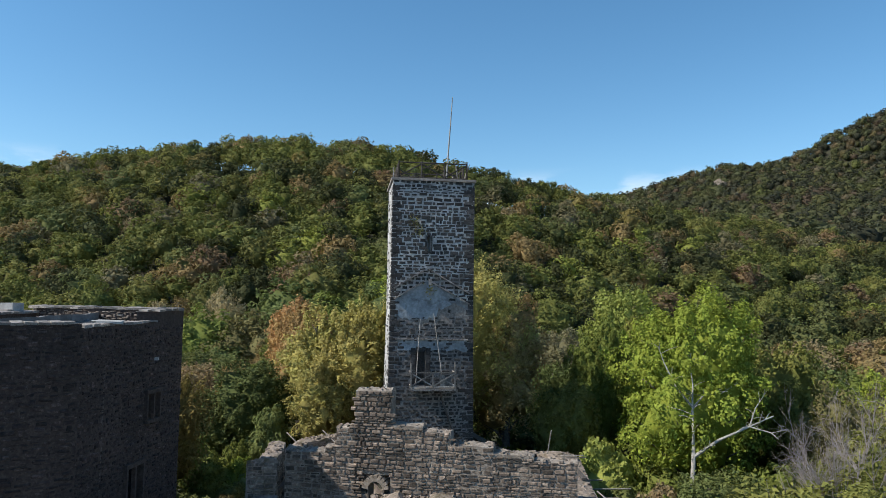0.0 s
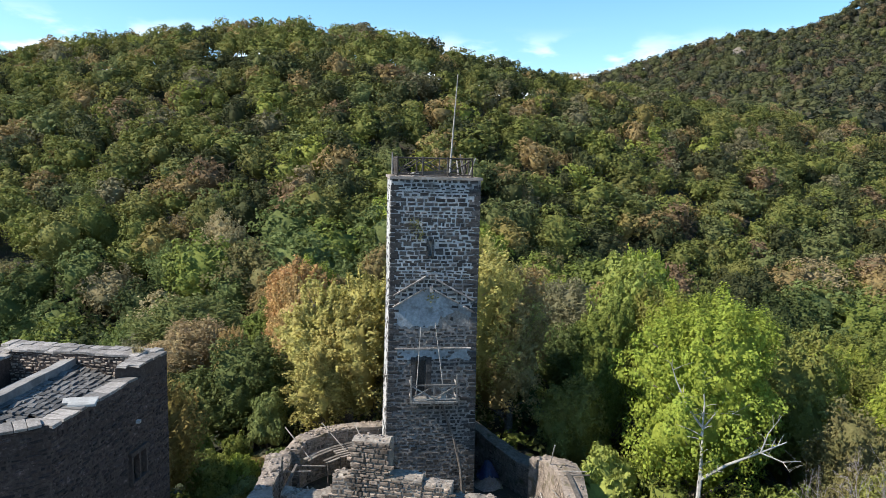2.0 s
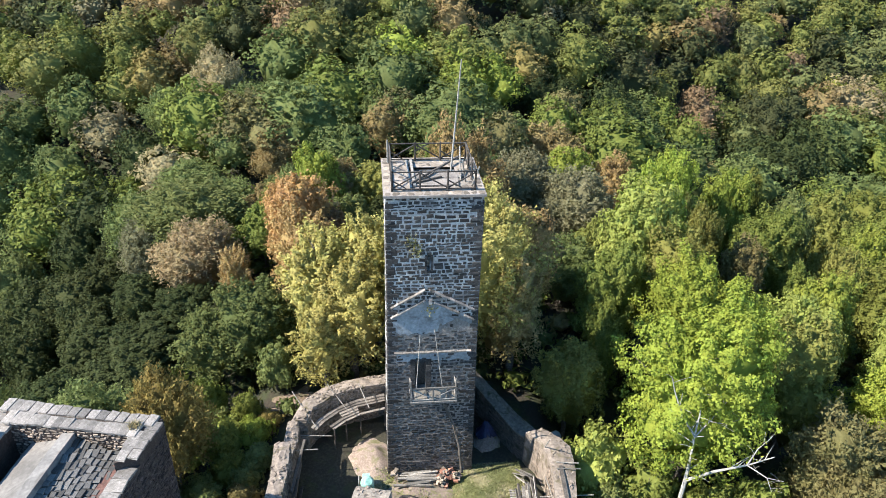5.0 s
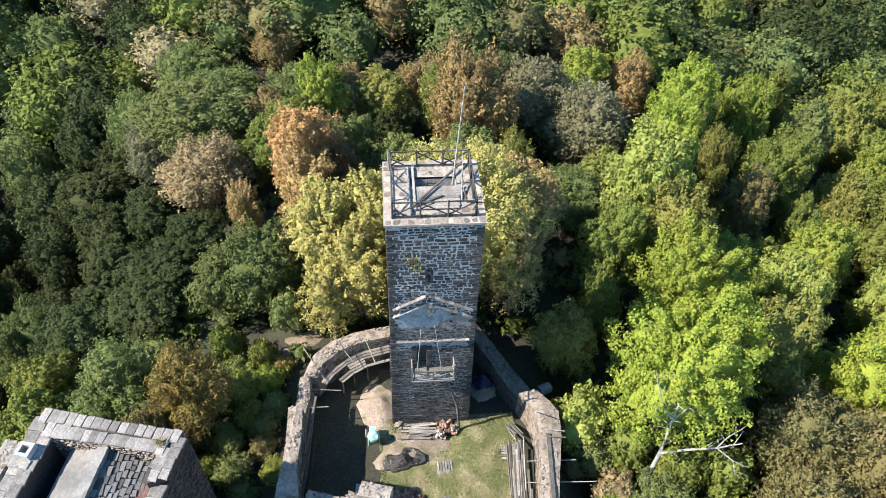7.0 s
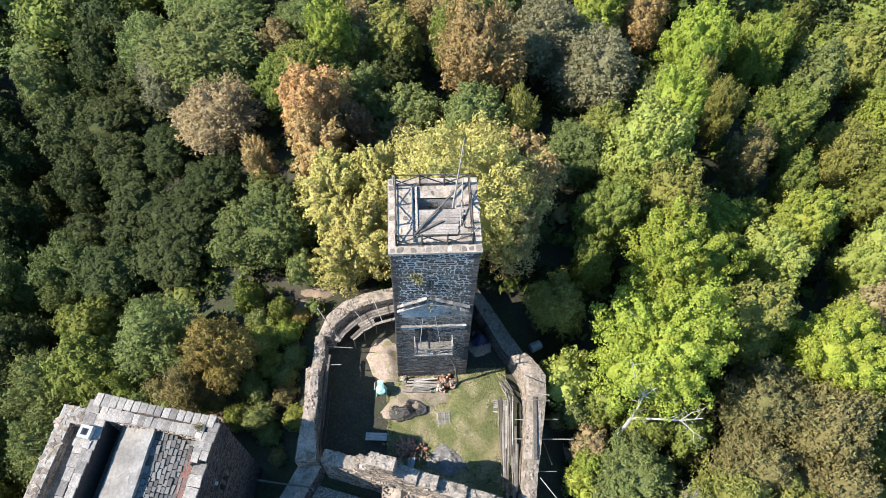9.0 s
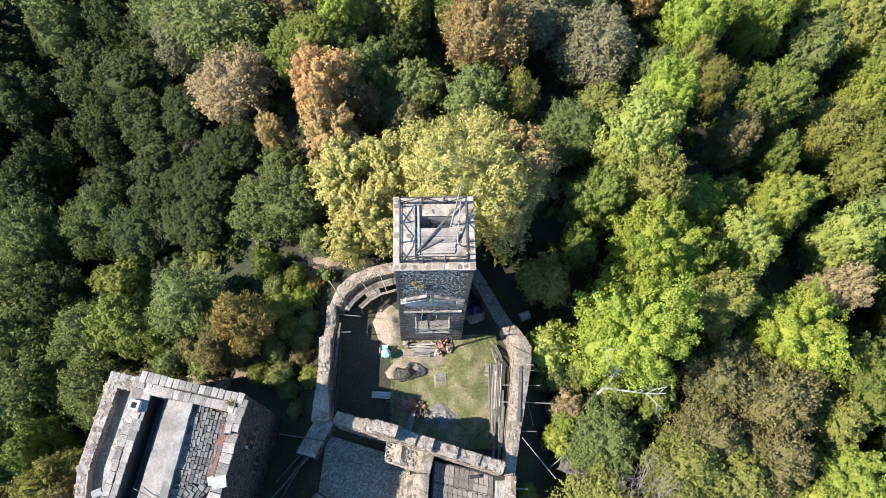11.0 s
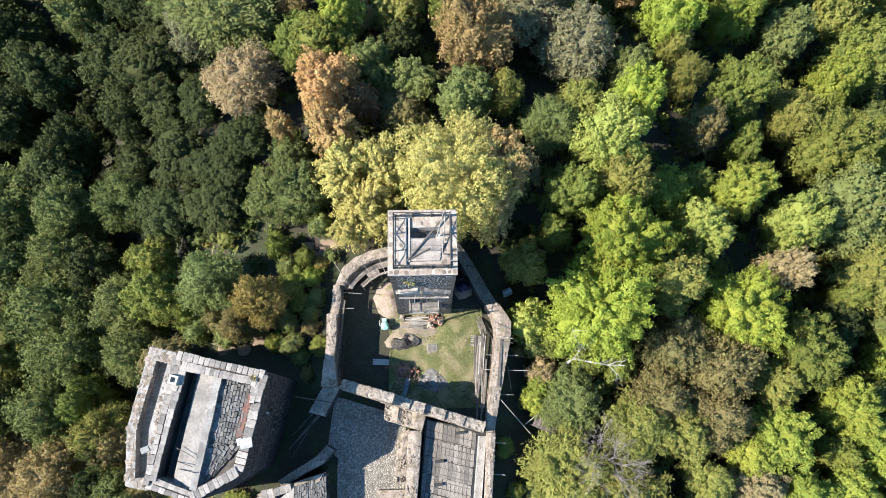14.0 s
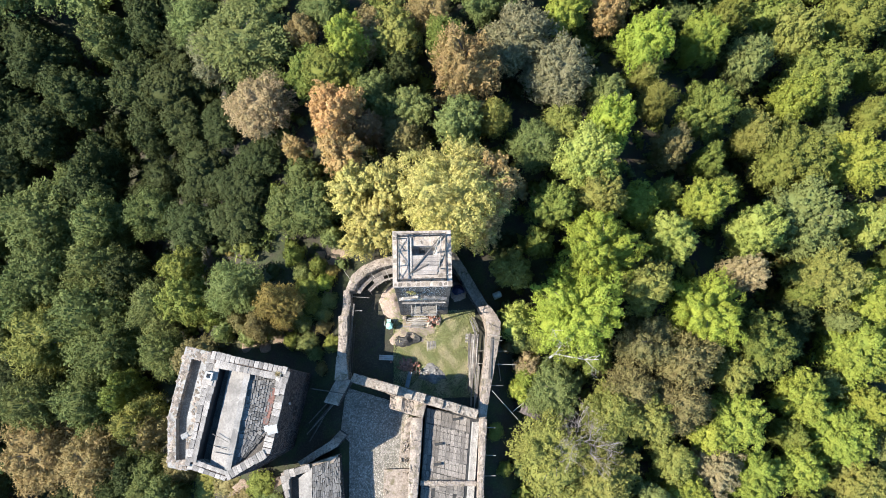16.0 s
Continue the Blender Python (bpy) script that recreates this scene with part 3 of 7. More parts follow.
# the ravine's shade is painted in: most trees here take the deep tint
WEST_GULLY = [
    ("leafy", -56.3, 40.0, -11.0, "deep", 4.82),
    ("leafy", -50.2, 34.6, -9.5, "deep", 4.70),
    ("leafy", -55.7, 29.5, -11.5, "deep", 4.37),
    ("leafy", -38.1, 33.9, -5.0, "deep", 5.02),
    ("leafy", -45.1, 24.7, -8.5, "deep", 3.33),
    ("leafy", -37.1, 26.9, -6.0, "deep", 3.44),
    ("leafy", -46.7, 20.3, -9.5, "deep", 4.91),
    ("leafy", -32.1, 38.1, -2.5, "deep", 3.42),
    ("feather", -53.6, 16.5, -10.0, "moss", 6.63),
    ("feather", -43.4, 14.6, -7.0, "sage", 4.39),
    ("feather", -52.1, 9.2, -9.0, "moss", 6.12),
    ("feather", -44.3, 9.1, -6.5, "moss", 5.14),
    ("leafy", -38.8, 7.1, -4.5, "deep", 3.39),
]
WEST_BANK = [
    ("feather", -44.9, 2.4, -6.0, "moss", 6.65),
    ("feather", -33.7, 2.4, -1.5, "sage", 4.02),
    ("feather", -51.4, -0.8, -9.0, "olive", 5.31),
    ("feather", -40.4, -2.1, -5.0, "moss", 4.93),
    ("leafy", -29.0, 2.8, 0.5, "green", 3.48),
    ("leafy", -29.4, 6.9, 0.0, "green", 2.92),
    ("feather", -21.5, 2.9, 5.8, "sage", 3.56),
    ("feather", -31.3, -3.3, -1.0, "moss", 3.18),
    ("feather", -51.9, -8.8, -10.0, "moss", 4.45),
    ("feather", -43.3, -9.0, -6.5, "moss", 4.92),
    ("feather", -34.6, -11.2, -2.5, "olive", 3.33),
    ("leafy", -37.8, -7.6, -4.5, "green", 2.65),
    ("feather", -51.4, -15.5, -12.0, "russet2", 5.96),
    ("feather", -43.6, -16.2, -9.5, "russet2", 4.83),
    ("feather", -56.0, 5.7, -11.0, "moss", 4.30),
]
HILL_FOOT = [
    ("feather", -23.5, 62.0, 13.0, "straw", 3.96),
    ("feather", -28.0, 58.0, 9.0, "sage", 4.32),
    ("feather", -24.0, 46.0, 3.5, "sage", 4.86),
    ("feather", -20.5, 41.0, 3.0, "sage", 4.32),
    ("feather", -14.5, 47.0, 7.0, "russet2", 3.24),
    ("feather", -18.0, 57.0, 9.5, "sage", 4.32),
]
WALL_SHRUBS = [
    ("bush", -10.6, 9.0, 4.4, "sage", 1.77),
    ("bush", -15.1, 7.2, 2.7, "green", 1.59),
    ("bush", -12.3, 5.8, 2.6, "green", 1.38),
    ("bush", -13.4, -3.0, 1.6, "sage", 1.45),
    ("bush", -15.3, -2.7, 1.3, "green", 1.24),
    ("bush", 7.7, -13.4, -0.1, "green", 1.10),
    ("bush", -11.7, 0.2, 1.2, "sage", 1.38),
    ("bush", -13.4, 3.2, 2.4, "green", 1.84),
    ("bush", -11.5, 3.9, 2.0, "lime2", 1.38),
    ("bush", -17.6, -0.8, 1.6, "green", 1.72),
    ("bush", -14.2, -0.6, 1.0, "sage", 1.61),
    ("bush", -18.6, -18.6, -2.2, "green", 1.84),
    ("bush", -22.6, -18.2, -3.4, "olive2", 2.07),
    ("bush", -25.6, -18.6, -4.0, "olive", 2.07),
    ("bush", -20.6, -21.0, -3.2, "olive2", 2.07),
    ("bush", -16.9, -20.6, -1.8, "sage", 1.61),
    ("bush", 8.6, -17.5, -0.6, "green", 1.03),
]
SLOPE_SHRUBS = [
    ("bush", 10.7, -9.0, 2.2, "lime2", 1.61),
    ("bush", 16.5, -5.0, 2.8, "green", 2.30),
    ("bush", 13.3, -3.2, 2.6, "green", 2.30),
    ("bush", 19.4, -5.4, 3.4, "green", 2.42),
    ("bush", 11.2, -3.4, 1.8, "sage", 1.84),
    ("bush", 11.9, -6.4, 2.4, "straw2", 1.77),
    ("bush", -32.7, -12.9, -2.0, "olive2", 2.62),
    ("bush", -34.7, -13.5, -3.2, "moss", 2.37),
]
YARD_SHRUBS = [
    ("bush", -23.4, -1.4, 0.6, "sage", 1.5),
    ("bush", -24.8, 0.6, 0.4, "green", 1.6),
    ("bush", -21.6, -0.4, 1.2, "olive2", 1.4),
    ("bush", -20.4, -2.2, 0.8, "sage", 1.3),
    ("bush", -17.2, -1.4, 0.9, "olive2", 1.1),
    ("bush", -11.0, 1.6, 1.3, "sage", 1.3),
    ("bush", -11.6, -1.2, 1.0, "olive2", 1.2),
    ("bush", -13.0, 1.3, 1.4, "green", 1.4),
    ("bush", -10.7, 5.2, 1.2, "gold3", 1.0),
    ("bush", -14.2, 5.0, 1.8, "sage", 1.5),
    ("bush", -12.6, -4.2, 0.4, "sage", 1.2),
    ("bush", -10.7, -3.2, 0.6, "green", 1.1),
    ("bush", -11.9, -6.0, 0.2, "olive2", 0.9),
    ("bush", 9.6, -4.0, 0.6, "olive2", 0.9),
]
GROVES = [YARD_SHRUBS, YELLOW_STAND, LIME_SLOPE, EAST_WOOD, FAR_EAST_WOOD, SOUTH_EAST_WOOD, SOUTH_EAST_EDGE, NORTH_WOOD, NORTH_WEST_WOOD, WEST_GULLY, WEST_BANK, HILL_FOOT, WALL_SHRUBS, SLOPE_SHRUBS]


def inside(x, y, poly):
    hit, j = False, len(poly) - 1
    for i in range(len(poly)):
        (xi, yi), (xj, yj) = poly[i], poly[j]
        if (yi > y) != (yj > y) and x < (xj - xi) * (y - yi) / (yj - yi) + xi:
            hit = not hit
        j = i
    return hit


CLEAR = [(-28, -30), (-28, -9), (-25.5, -2.5), (-18, -1.2), (-13.5, -2.5), (-11.3, -1), (-11, 4), (-8, 7.5), (-3, 8), (4, 8), (8, 3.5), (11, -2), (10.5, -10), (14, -13), (9.5, -15), (8.5, -30)]


def palette(x, y):
    """Which tints grow where: dark tints that carry the gully's shade to the west, soft sage and tan above it, greens
    to the east.
    """
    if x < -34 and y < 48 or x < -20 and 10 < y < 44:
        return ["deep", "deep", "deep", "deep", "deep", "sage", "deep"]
    if x < -9 and 18 <= y < 62:
        return ["sage", "sage", "green", "green", "straw2", "sage", "olive2", "green", "deep"]
    if x > 8 and y < -8:
        return ["olive", "sage", "olive2", "sage", "green"]
    if x < -9:
        return ["deep", "moss", "sage", "moss", "olive2", "moss"]
    # right hillside's shading put into darker leaf tints
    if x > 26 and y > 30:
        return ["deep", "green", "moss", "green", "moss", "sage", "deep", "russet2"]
    if y > 18 and x < 24 and y < 60:
        return ["sage", "olive", "sage", "russet2", "olive2", "green"]
    return ["green", "green", "olive", "lime2", "sage", "green", "deep", "lime2", "olive2"]


def woodland():
    rng = random.Random(5)
    taken = []
    for grove in GROVES:
        for kind, x, y, top, tint, across in grove:
            plant(kind, x, y, top, tint, across)
            taken.append((x, y, across * 0.8))
    # lower trees that fill the gaps between the crowns
    near, step = 0, 4.6
    for iy in range(-6, 10):
        for ix in range(-14, 14):
            x, y = ix * step + (iy % 2) * 2.3 + rng.uniform(-1.5, 1.5), iy * step * 0.9 + rng.uniform(-1.5, 1.5)
            if inside(x, y, CLEAR) or y < -22 and -30 < x < 9 or any((x - a) ** 2 + (y - b) ** 2 < (r + 1.5) ** 2 for a, b, r in taken):
                continue
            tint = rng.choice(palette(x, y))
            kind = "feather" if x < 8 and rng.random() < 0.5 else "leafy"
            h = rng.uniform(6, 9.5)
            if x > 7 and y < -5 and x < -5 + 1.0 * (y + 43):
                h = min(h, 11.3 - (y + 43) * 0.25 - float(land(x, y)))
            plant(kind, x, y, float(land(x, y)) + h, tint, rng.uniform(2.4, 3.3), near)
            near += 1


woodland()


def far_woods():
    rng = np.random.default_rng(9)
    rows = []

    def scatter(x0, x1, y0, y1, step, keep, size):
        for yy in np.arange(y0, y1, step):
            for xx in np.arange(x0, x1, step):
                x, y = xx + rng.uniform(-0.42, 0.42) * step, yy + rng.uniform(-0.42, 0.42) * step
                if keep(x, y) and not any((x - a) ** 2 + (y - b) ** 2 < (r * 0.9) ** 2 for kind, a, b, top, tint, r in HILL_FOOT):
                    rows.append((x, y, size * rng.uniform(0.72, 1.25)))
    near_x = lambda x, y: y < 42 and -60 < x < 64 or y < -25
    scatter(-110, 90, -24, 75, 5.6, lambda x, y: not near_x(x, y) and abs(x) < 62 + 0.7 * max(0, y) and (y > 20 or abs(x) > 45), 1.0)
    scatter(-170, 240, 75, 182, 4.9, lambda x, y: (x + 5) > -0.56 * (y + 43) - 12 and (x + 5) < 0.95 * (y + 43) + 10, 0.82)
    scatter(40, 900, 200, 930, 11.0, lambda x, y: (x + 5) > 0.26 * (y + 43) and (x + 5) < 0.86 * (y + 43) + 10 and (y > 420 or x > 0.45 * y), 1.35)
    names = ["lime2", "green", "deep", "sage", "olive", "gold3", "gold2", "russet2", "russet", "straw2", "grey"]
    p = np.array([0.07, 0.30, 0.18, 0.14, 0.18, 0.02, 0.004, 0.07, 0.03, 0.012, 0.03])
    p /= p.sum()
    lod = []
    for i in range(14):
        g = np.random.default_rng(200 + i)
        rough = 0.5 if i % 2 else 0.35
        lod.append([
            lobed_crown(g, 10.0, 3.6, 2000, 0.31, 0.05, 14, 90, 2, rough, 0.7, loose=0.05, ragged=0.12, low_cut=0.15, inner=0.8),
            lobed_crown(g, 9.0, 3.5, 780, 0.46, 0.05, 9, 48, 1, rough, 0.7, loose=0.06, ragged=0.12, low_cut=0.15, inner=0.74),
            lobed_crown(g, 10.0, 4.2, 80, 1.2, 0.05, 7, 20, 1, 0.5, 0.8, loose=0.07),
        ])
    vs, fs, cs, at_vert = [], [], [], 0
    for x, y, s in rows:
        v, f, boughs = lod[rng.integers(14)][0 if y < 75 else 1 if y < 190 else 2]
        a = rng.uniform(0, math.tau)
        ca, sa = math.cos(a), math.sin(a)
        w = s * rng.uniform(1.1, 1.5)
        q = np.empty_like(v)
        q[:, 0], q[:, 1], q[:, 2] = x + (v[:, 0] * ca - v[:, 1] * sa) * w, y + (v[:, 0] * sa + v[:, 1] * ca) * w, float(land(x, y)) + v[:, 2] * s + (1.9 if 75 <= y < 190 else -0.6)
        patch = noise.noise(Vector((x * 0.022, y * 0.022, 3.0)))
        pp = p.copy()
        pp[7] *= 1 + 5 * max(0, patch)
        pp[10] *= 1 + 5 * max(0, patch)
        pp[1] *= 1 + 2 * max(0, -patch)
        # same hillside shading, painted as heavier odds of the dark tint
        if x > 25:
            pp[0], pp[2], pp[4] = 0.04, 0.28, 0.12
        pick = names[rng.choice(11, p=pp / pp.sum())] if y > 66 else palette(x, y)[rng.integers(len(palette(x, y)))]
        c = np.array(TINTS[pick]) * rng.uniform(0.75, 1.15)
        # distance haze painted into the hill's tints: flattened and lifted
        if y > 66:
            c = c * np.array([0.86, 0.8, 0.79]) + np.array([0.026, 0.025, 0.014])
        # mountain tints darkened, with a grey haze added into the colour
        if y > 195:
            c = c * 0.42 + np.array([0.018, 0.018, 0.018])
        vs.append(q)
        fs.append(f + at_vert)
        at_vert += len(q)
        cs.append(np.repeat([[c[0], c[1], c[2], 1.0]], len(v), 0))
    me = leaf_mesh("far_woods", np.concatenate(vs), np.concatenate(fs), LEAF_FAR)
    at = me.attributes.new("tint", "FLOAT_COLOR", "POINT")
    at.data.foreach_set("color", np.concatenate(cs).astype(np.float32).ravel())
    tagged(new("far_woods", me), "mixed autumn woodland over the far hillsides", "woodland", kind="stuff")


far_woods()

# ---- masonry ----


def stone_box(bm, m, w, h, d, rng, inset=0.16):
    """A stone with its face towards +z of m: w along x, h along y, standing d proud, edges worn."""
    i = inset * min(w, h)
    j = [rng.uniform(-0.7, 0.7) * i for _ in range(8)]
    lo = [bm.verts.new(m @ Vector(p)) for p in ((-w / 2, -h / 2, -0.04), (w / 2, -h / 2, -0.04), (w / 2, h / 2, -0.04), (-w / 2, h / 2, -0.04))]
    hi = [bm.verts.new(m @ Vector(p)) for p in ((-w / 2 + i + j[0], -h / 2 + i + j[1], d), (w / 2 - i + j[2], -h / 2 + i + j[3], d * rng.uniform(0.7, 1.2)), (w / 2 - i + j[4], h / 2 - i + j[5], d), (-w / 2 + i + j[6], h / 2 - i + j[7], d * rng.uniform(0.7, 1.2)))]
    bm.faces.new(hi)
    for k in range(4):
        bm.faces.new((lo[k], lo[(k + 1) % 4], hi[(k + 1) % 4], hi[k]))


def courses(width, height, rng, lo=0.14, hi=0.3, wide=(0.2, 0.7), joint=1.0):
    """Random coursed rubble: centre u, v, width, height of each stone."""
    v = 0.0
    while v < height - 0.08:
        h = min(rng.uniform(lo, hi), height - v)
        u = -rng.uniform(0, 0.3)
        while u < width - 0.05:
            w = rng.uniform(*wide) * (0.75 + h)
            a, b = max(u, 0.0), min(u + w, width)
            if b - a > 0.1:
                yield (a + b) / 2, v + h / 2, b - a - joint * rng.uniform(0.02, 0.05), h - joint * rng.uniform(0.02, 0.045)
            u += w
        v += h


def face_frame(a, b, z):
    """Frame on a wall's face from plan point a to b (outside to the right hand of the way), x along, y up, z out."""
    a, b = Vector((a[0], a[1], 0)), Vector((b[0], b[1], 0))
    x = (b - a).normalized()
    n = x.cross(Vector((0, 0, 1)))
    m = Matrix((x, Vector((0, 0, 1)), n)).transposed().to_4x4()
    m.translation = Vector((a.x, a.y, z))
    return m, (b - a).length


def unit_stone(name, seed, mat):
    rng = random.Random(seed)
    bm = bmesh.new()
    stone_box(bm, Matrix(), 1, 1, 1, rng, 0.1)
    me = bpy.data.meshes.new(name)
    bm.to_mesh(me)
    bm.free()
    me.materials.append(mat)
    return me


def ruin_wall(name, label, left, right, z0, tops, seed, mat=None, jag=0.05, stones=True, step=0.45, cap=True, core=None):
    """A rubble wall between two plan lines (left and right of its run), its top uneven; one height a point."""
    rng = random.Random(seed)
    wall = thing(name, label, "wall", kind="structure")
    L, R, Z = [], [], []
    for i in range(len(left) - 1):
        la, lb, ra, rb = (Vector((*p, 0)) for p in (left[i], left[i + 1], right[i], right[i + 1]))
        n = max(1, round((lb - la).length / step))
        for k in range(n + (i == len(left) - 2)):
            f = k / n
            L.append(la.lerp(lb, f)), R.append(ra.lerp(rb, f)), Z.append(tops[i] + (tops[i + 1] - tops[i]) * f)
    bm = bmesh.new()
    rows = []
    for a, b, z in zip(L, R, Z):
        d = (b - a).normalized()
        j = rng.uniform(-jag, jag)
        pa, pb = a - d * rng.uniform(-0.02, 0.03), b + d * rng.uniform(-0.02, 0.03)
        mid = a.lerp(b, rng.uniform(0.35, 0.65))
        rows.append([bm.verts.new((p.x, p.y, zz)) for p, zz in ((pa, z0), (pa, z + j - 0.05), (mid, z + j + rng.uniform(0, 0.1)), (pb, z + j * 0.6 - 0.05), (pb, z0))])
    for r0, r1 in zip(rows, rows[1:]):
        for k in range(4):
            bm.faces.new((r0[k], r0[k + 1], r1[k + 1], r1[k]))
    bm.faces.new(rows[0][::-1])
    bm.faces.new(rows[-1])
    bmesh.ops.recalc_face_normals(bm, faces=bm.faces)
    part("core", bm, core or TOP_MORTAR, wall)
    if stones:
        bm = bmesh.new()
        for i in range(len(left) - 1):
            for a, b, za, zb in ((left[i + 1], left[i], tops[i + 1], tops[i]), (right[i], right[i + 1], tops[i], tops[i + 1])):
                m, w = face_frame(a, b, z0)
                for u, v, sw, sh in courses(w, max(za, zb) - z0, rng, 0.07, 0.3, (0.14, 0.6)):
                    if v + sh / 2 + z0 < za + (zb - za) * u / w - 0.03:
                        stone_box(bm, m @ Matrix.Translation((u, v, 0.022)) @ Matrix.Rotation(rng.gauss(0, 0.05), 4, "Z"), sw * rng.uniform(0.85, 1.05), sh * rng.uniform(0.8, 1.08), rng.uniform(0.004, 0.045), rng, 0.22)
        for a, b, z in ((left[0], right[0], tops[0]), (right[-1], left[-1], tops[-1])):
            m, w = face_frame(a, b, z0)
            for u, v, sw, sh in courses(w, z - z0 - 0.08, rng, 0.08, 0.24, (0.15, 0.55)):
                stone_box(bm, m @ Matrix.Translation((u, v, 0.022)), sw, sh, rng.uniform(0.005, 0.045), rng, 0.22)
        tagged(part("masonry", bm, mat or STONE_WARM, wall), kind="stuff")
    if cap:
        bm = bmesh.new()
        for i in range(len(L) - 1):
            for _ in range(10):
                f, g = rng.random(), rng.random()
                p = L[i].lerp(L[i + 1], f).lerp(R[i].lerp(R[i + 1], f), 0.06 + 0.88 * g)
                m = Matrix.Translation((p.x, p.y, Z[i] + rng.uniform(-0.05, 0.03))) @ Euler((rng.uniform(-0.15, 0.15), rng.uniform(-0.15, 0.15), rng.uniform(0, 6.28))).to_matrix().to_4x4()
                stone_box(bm, m, rng.uniform(0.1, 0.27), rng.uniform(0.08, 0.2), rng.uniform(0.015, 0.05), rng)
        tagged(part("loose_rubble", bm, STONE_TOP_I, wall), kind="stuff")
    return wall


TOP_MORTAR = rough_stuff("weathered wall mortar", (0.127, 0.104, 0.086), (0.236, 0.195, 0.166), (0.363, 0.303, 0.260), 0.7, 5, 0.9, 0.06, stain=(0.118, 0.099, 0.063))
STONE_TOP_I = rough_stuff("sunbleached loose stone", (0.118, 0.097, 0.082), (0.217, 0.180, 0.155), (0.335, 0.280, 0.241), 0.9, 6, 0.8, 0.04, island=0.22, stain=(0.154, 0.131, 0.097))


def timber(name, a, b, w, h, mat, parent, roll=0.0, label=""):
    bm = bmesh.new()
    add_beam(bm, a, b, w, h, roll)
    return part(name, bm, mat, parent, label)


def pole(name, a, b, r, mat, parent, sag=0.0, label="", taper=0.75):
    a, b = Vector(a), Vector(b)
    bm = bmesh.new()
    add_limb(bm, [a, a.lerp(b, 0.5) - Vector((0, 0, sag)), b], [r, r * (1 + taper) / 2, r * taper], 7)
    return part(name, bm, mat, parent, label)


# ---- tower ----
TOWER_H, HALF, DEEP = 19.62, 2.55, 4.95
DOOR = (-0.98, -0.36, 6.95, 8.95)
SLIT = (-0.36, -0.18, 15.15, 16.0)


def build_tower():
    rng = random.Random(3)
    tower = thing("tower", "tall square medieval tower of dark coursed stone with pale joints", "tower")
    bm = bmesh.new()
    flare = lambda z: 0.13 * max(0.0, 1 - z / 12)
    zs = [-1.5, 0, 6, 12, TOWER_H - 1.6]
    rings = []
    for z in zs:
        f = flare(max(z, 0))
        rings.append([bm.verts.new(p) for p in ((-HALF - f, 0.45, z), (HALF + f, 0.45, z), (HALF + f, DEEP + f, z), (-HALF - f, DEEP + f, z))])
    for a, b in zip(rings, rings[1:]):
        for k in range(4):
            bm.faces.new((a[k], a[(k + 1) % 4], b[(k + 1) % 4], b[k]))
    bm.faces.new(rings[-1])
    part("core", bm, TOWER_MORTAR, tower)
    # ring of walling round the hatch at the top
    zt = TOWER_H - 1.6
    for lo, hi in (((-HALF, 0.45, zt), (HALF, 0.95, TOWER_H)), ((-HALF, 3.62, zt), (HALF, DEEP, TOWER_H)), ((-HALF, 0.95, zt), (-1.22, 3.62, TOWER_H)), ((1.36, 0.95, zt), (HALF, 3.62, TOWER_H))):
        bm = bmesh.new()
        add_box(bm, lo, hi)
        part("parapet", bm, TOWER_MORTAR, tower)
    # front skin with doorway and slit left open
    x0, x1, z0, z1 = DOOR
    s0, s1, t0, t1 = SLIT

    def skin(xa, xb, za, zb):
        bm = bmesh.new()
        fa, fb = flare(max(za, 0)), flare(max(zb, 0))
        xa0, xa1 = (xa - fa, xa - fb) if xa <= -HALF else (xa, xa)
        xb0, xb1 = (xb + fa, xb + fb) if xb >= HALF else (xb, xb)
        v = [bm.verts.new(p) for p in ((xa0, -fa, za), (xb0, -fa, za), (xb1, -fb, zb), (xa1, -fb, zb), (xa0, 0.45, za), (xb0, 0.45, za), (xb1, 0.45, zb), (xa1, 0.45, zb))]
        for f in ((0, 1, 2, 3), (5, 4, 7, 6), (1, 5, 6, 2), (4, 0, 3, 7), (3, 2, 6, 7), (4, 5, 1, 0)):
            bm.faces.new([v[i] for i in f])
        part("front_wall", bm, TOWER_MORTAR if za > 9 else MORTAR, tower)
    for q in ((-HALF, HALF, -1.5, 0), (-HALF, HALF, 0, z0), (-HALF, x0, z0, z1), (x1, HALF, z0, z1), (-HALF, HALF, z1, 12), (-HALF, HALF, 12, t0), (-HALF, s0, t0, t1), (s1, HALF, t0, t1), (-HALF, HALF, t1, TOWER_H)):
        skin(*q)
    # stones: the upper front as single pieces, the rest joined
    units = [unit_stone("stone", s, STONE_PIECE) for s in range(4)]
    bm = bmesh.new()
    singles = 0
    m, w = face_frame((-HALF, 0), (HALF, 0), 0.0)
    for u, v, sw, sh in courses(2 * HALF, TOWER_H - 0.05, rng, 0.14, 0.29, (0.2, 0.62), 1.15):
        x, z = u - HALF, v
        if x0 - sw / 2 < x < x1 + sw / 2 and z0 - sh / 2 < z < z1 + sh / 2 or s0 - sw / 2 < x < s1 + sw / 2 and t0 - sh / 2 < z < t1 + sh / 2:
            continue
        edge = 12.95 - abs(x + 0.3) * 0.5
        if 10.9 + 0.25 * math.sin(x * 5) < z < edge and rng.random() < 0.93:
            continue
        smear = noise.noise(Vector((x * 0.55, 7.0, z * 0.8))) + 0.5 * noise.noise(Vector((x * 2.2, 3.0, z * 2.6)))
        if smear > 0.55 and rng.random() < 0.3:
            continue
        if smear > 0.1:
            sw, sh = sw * 0.93, sh * 0.86
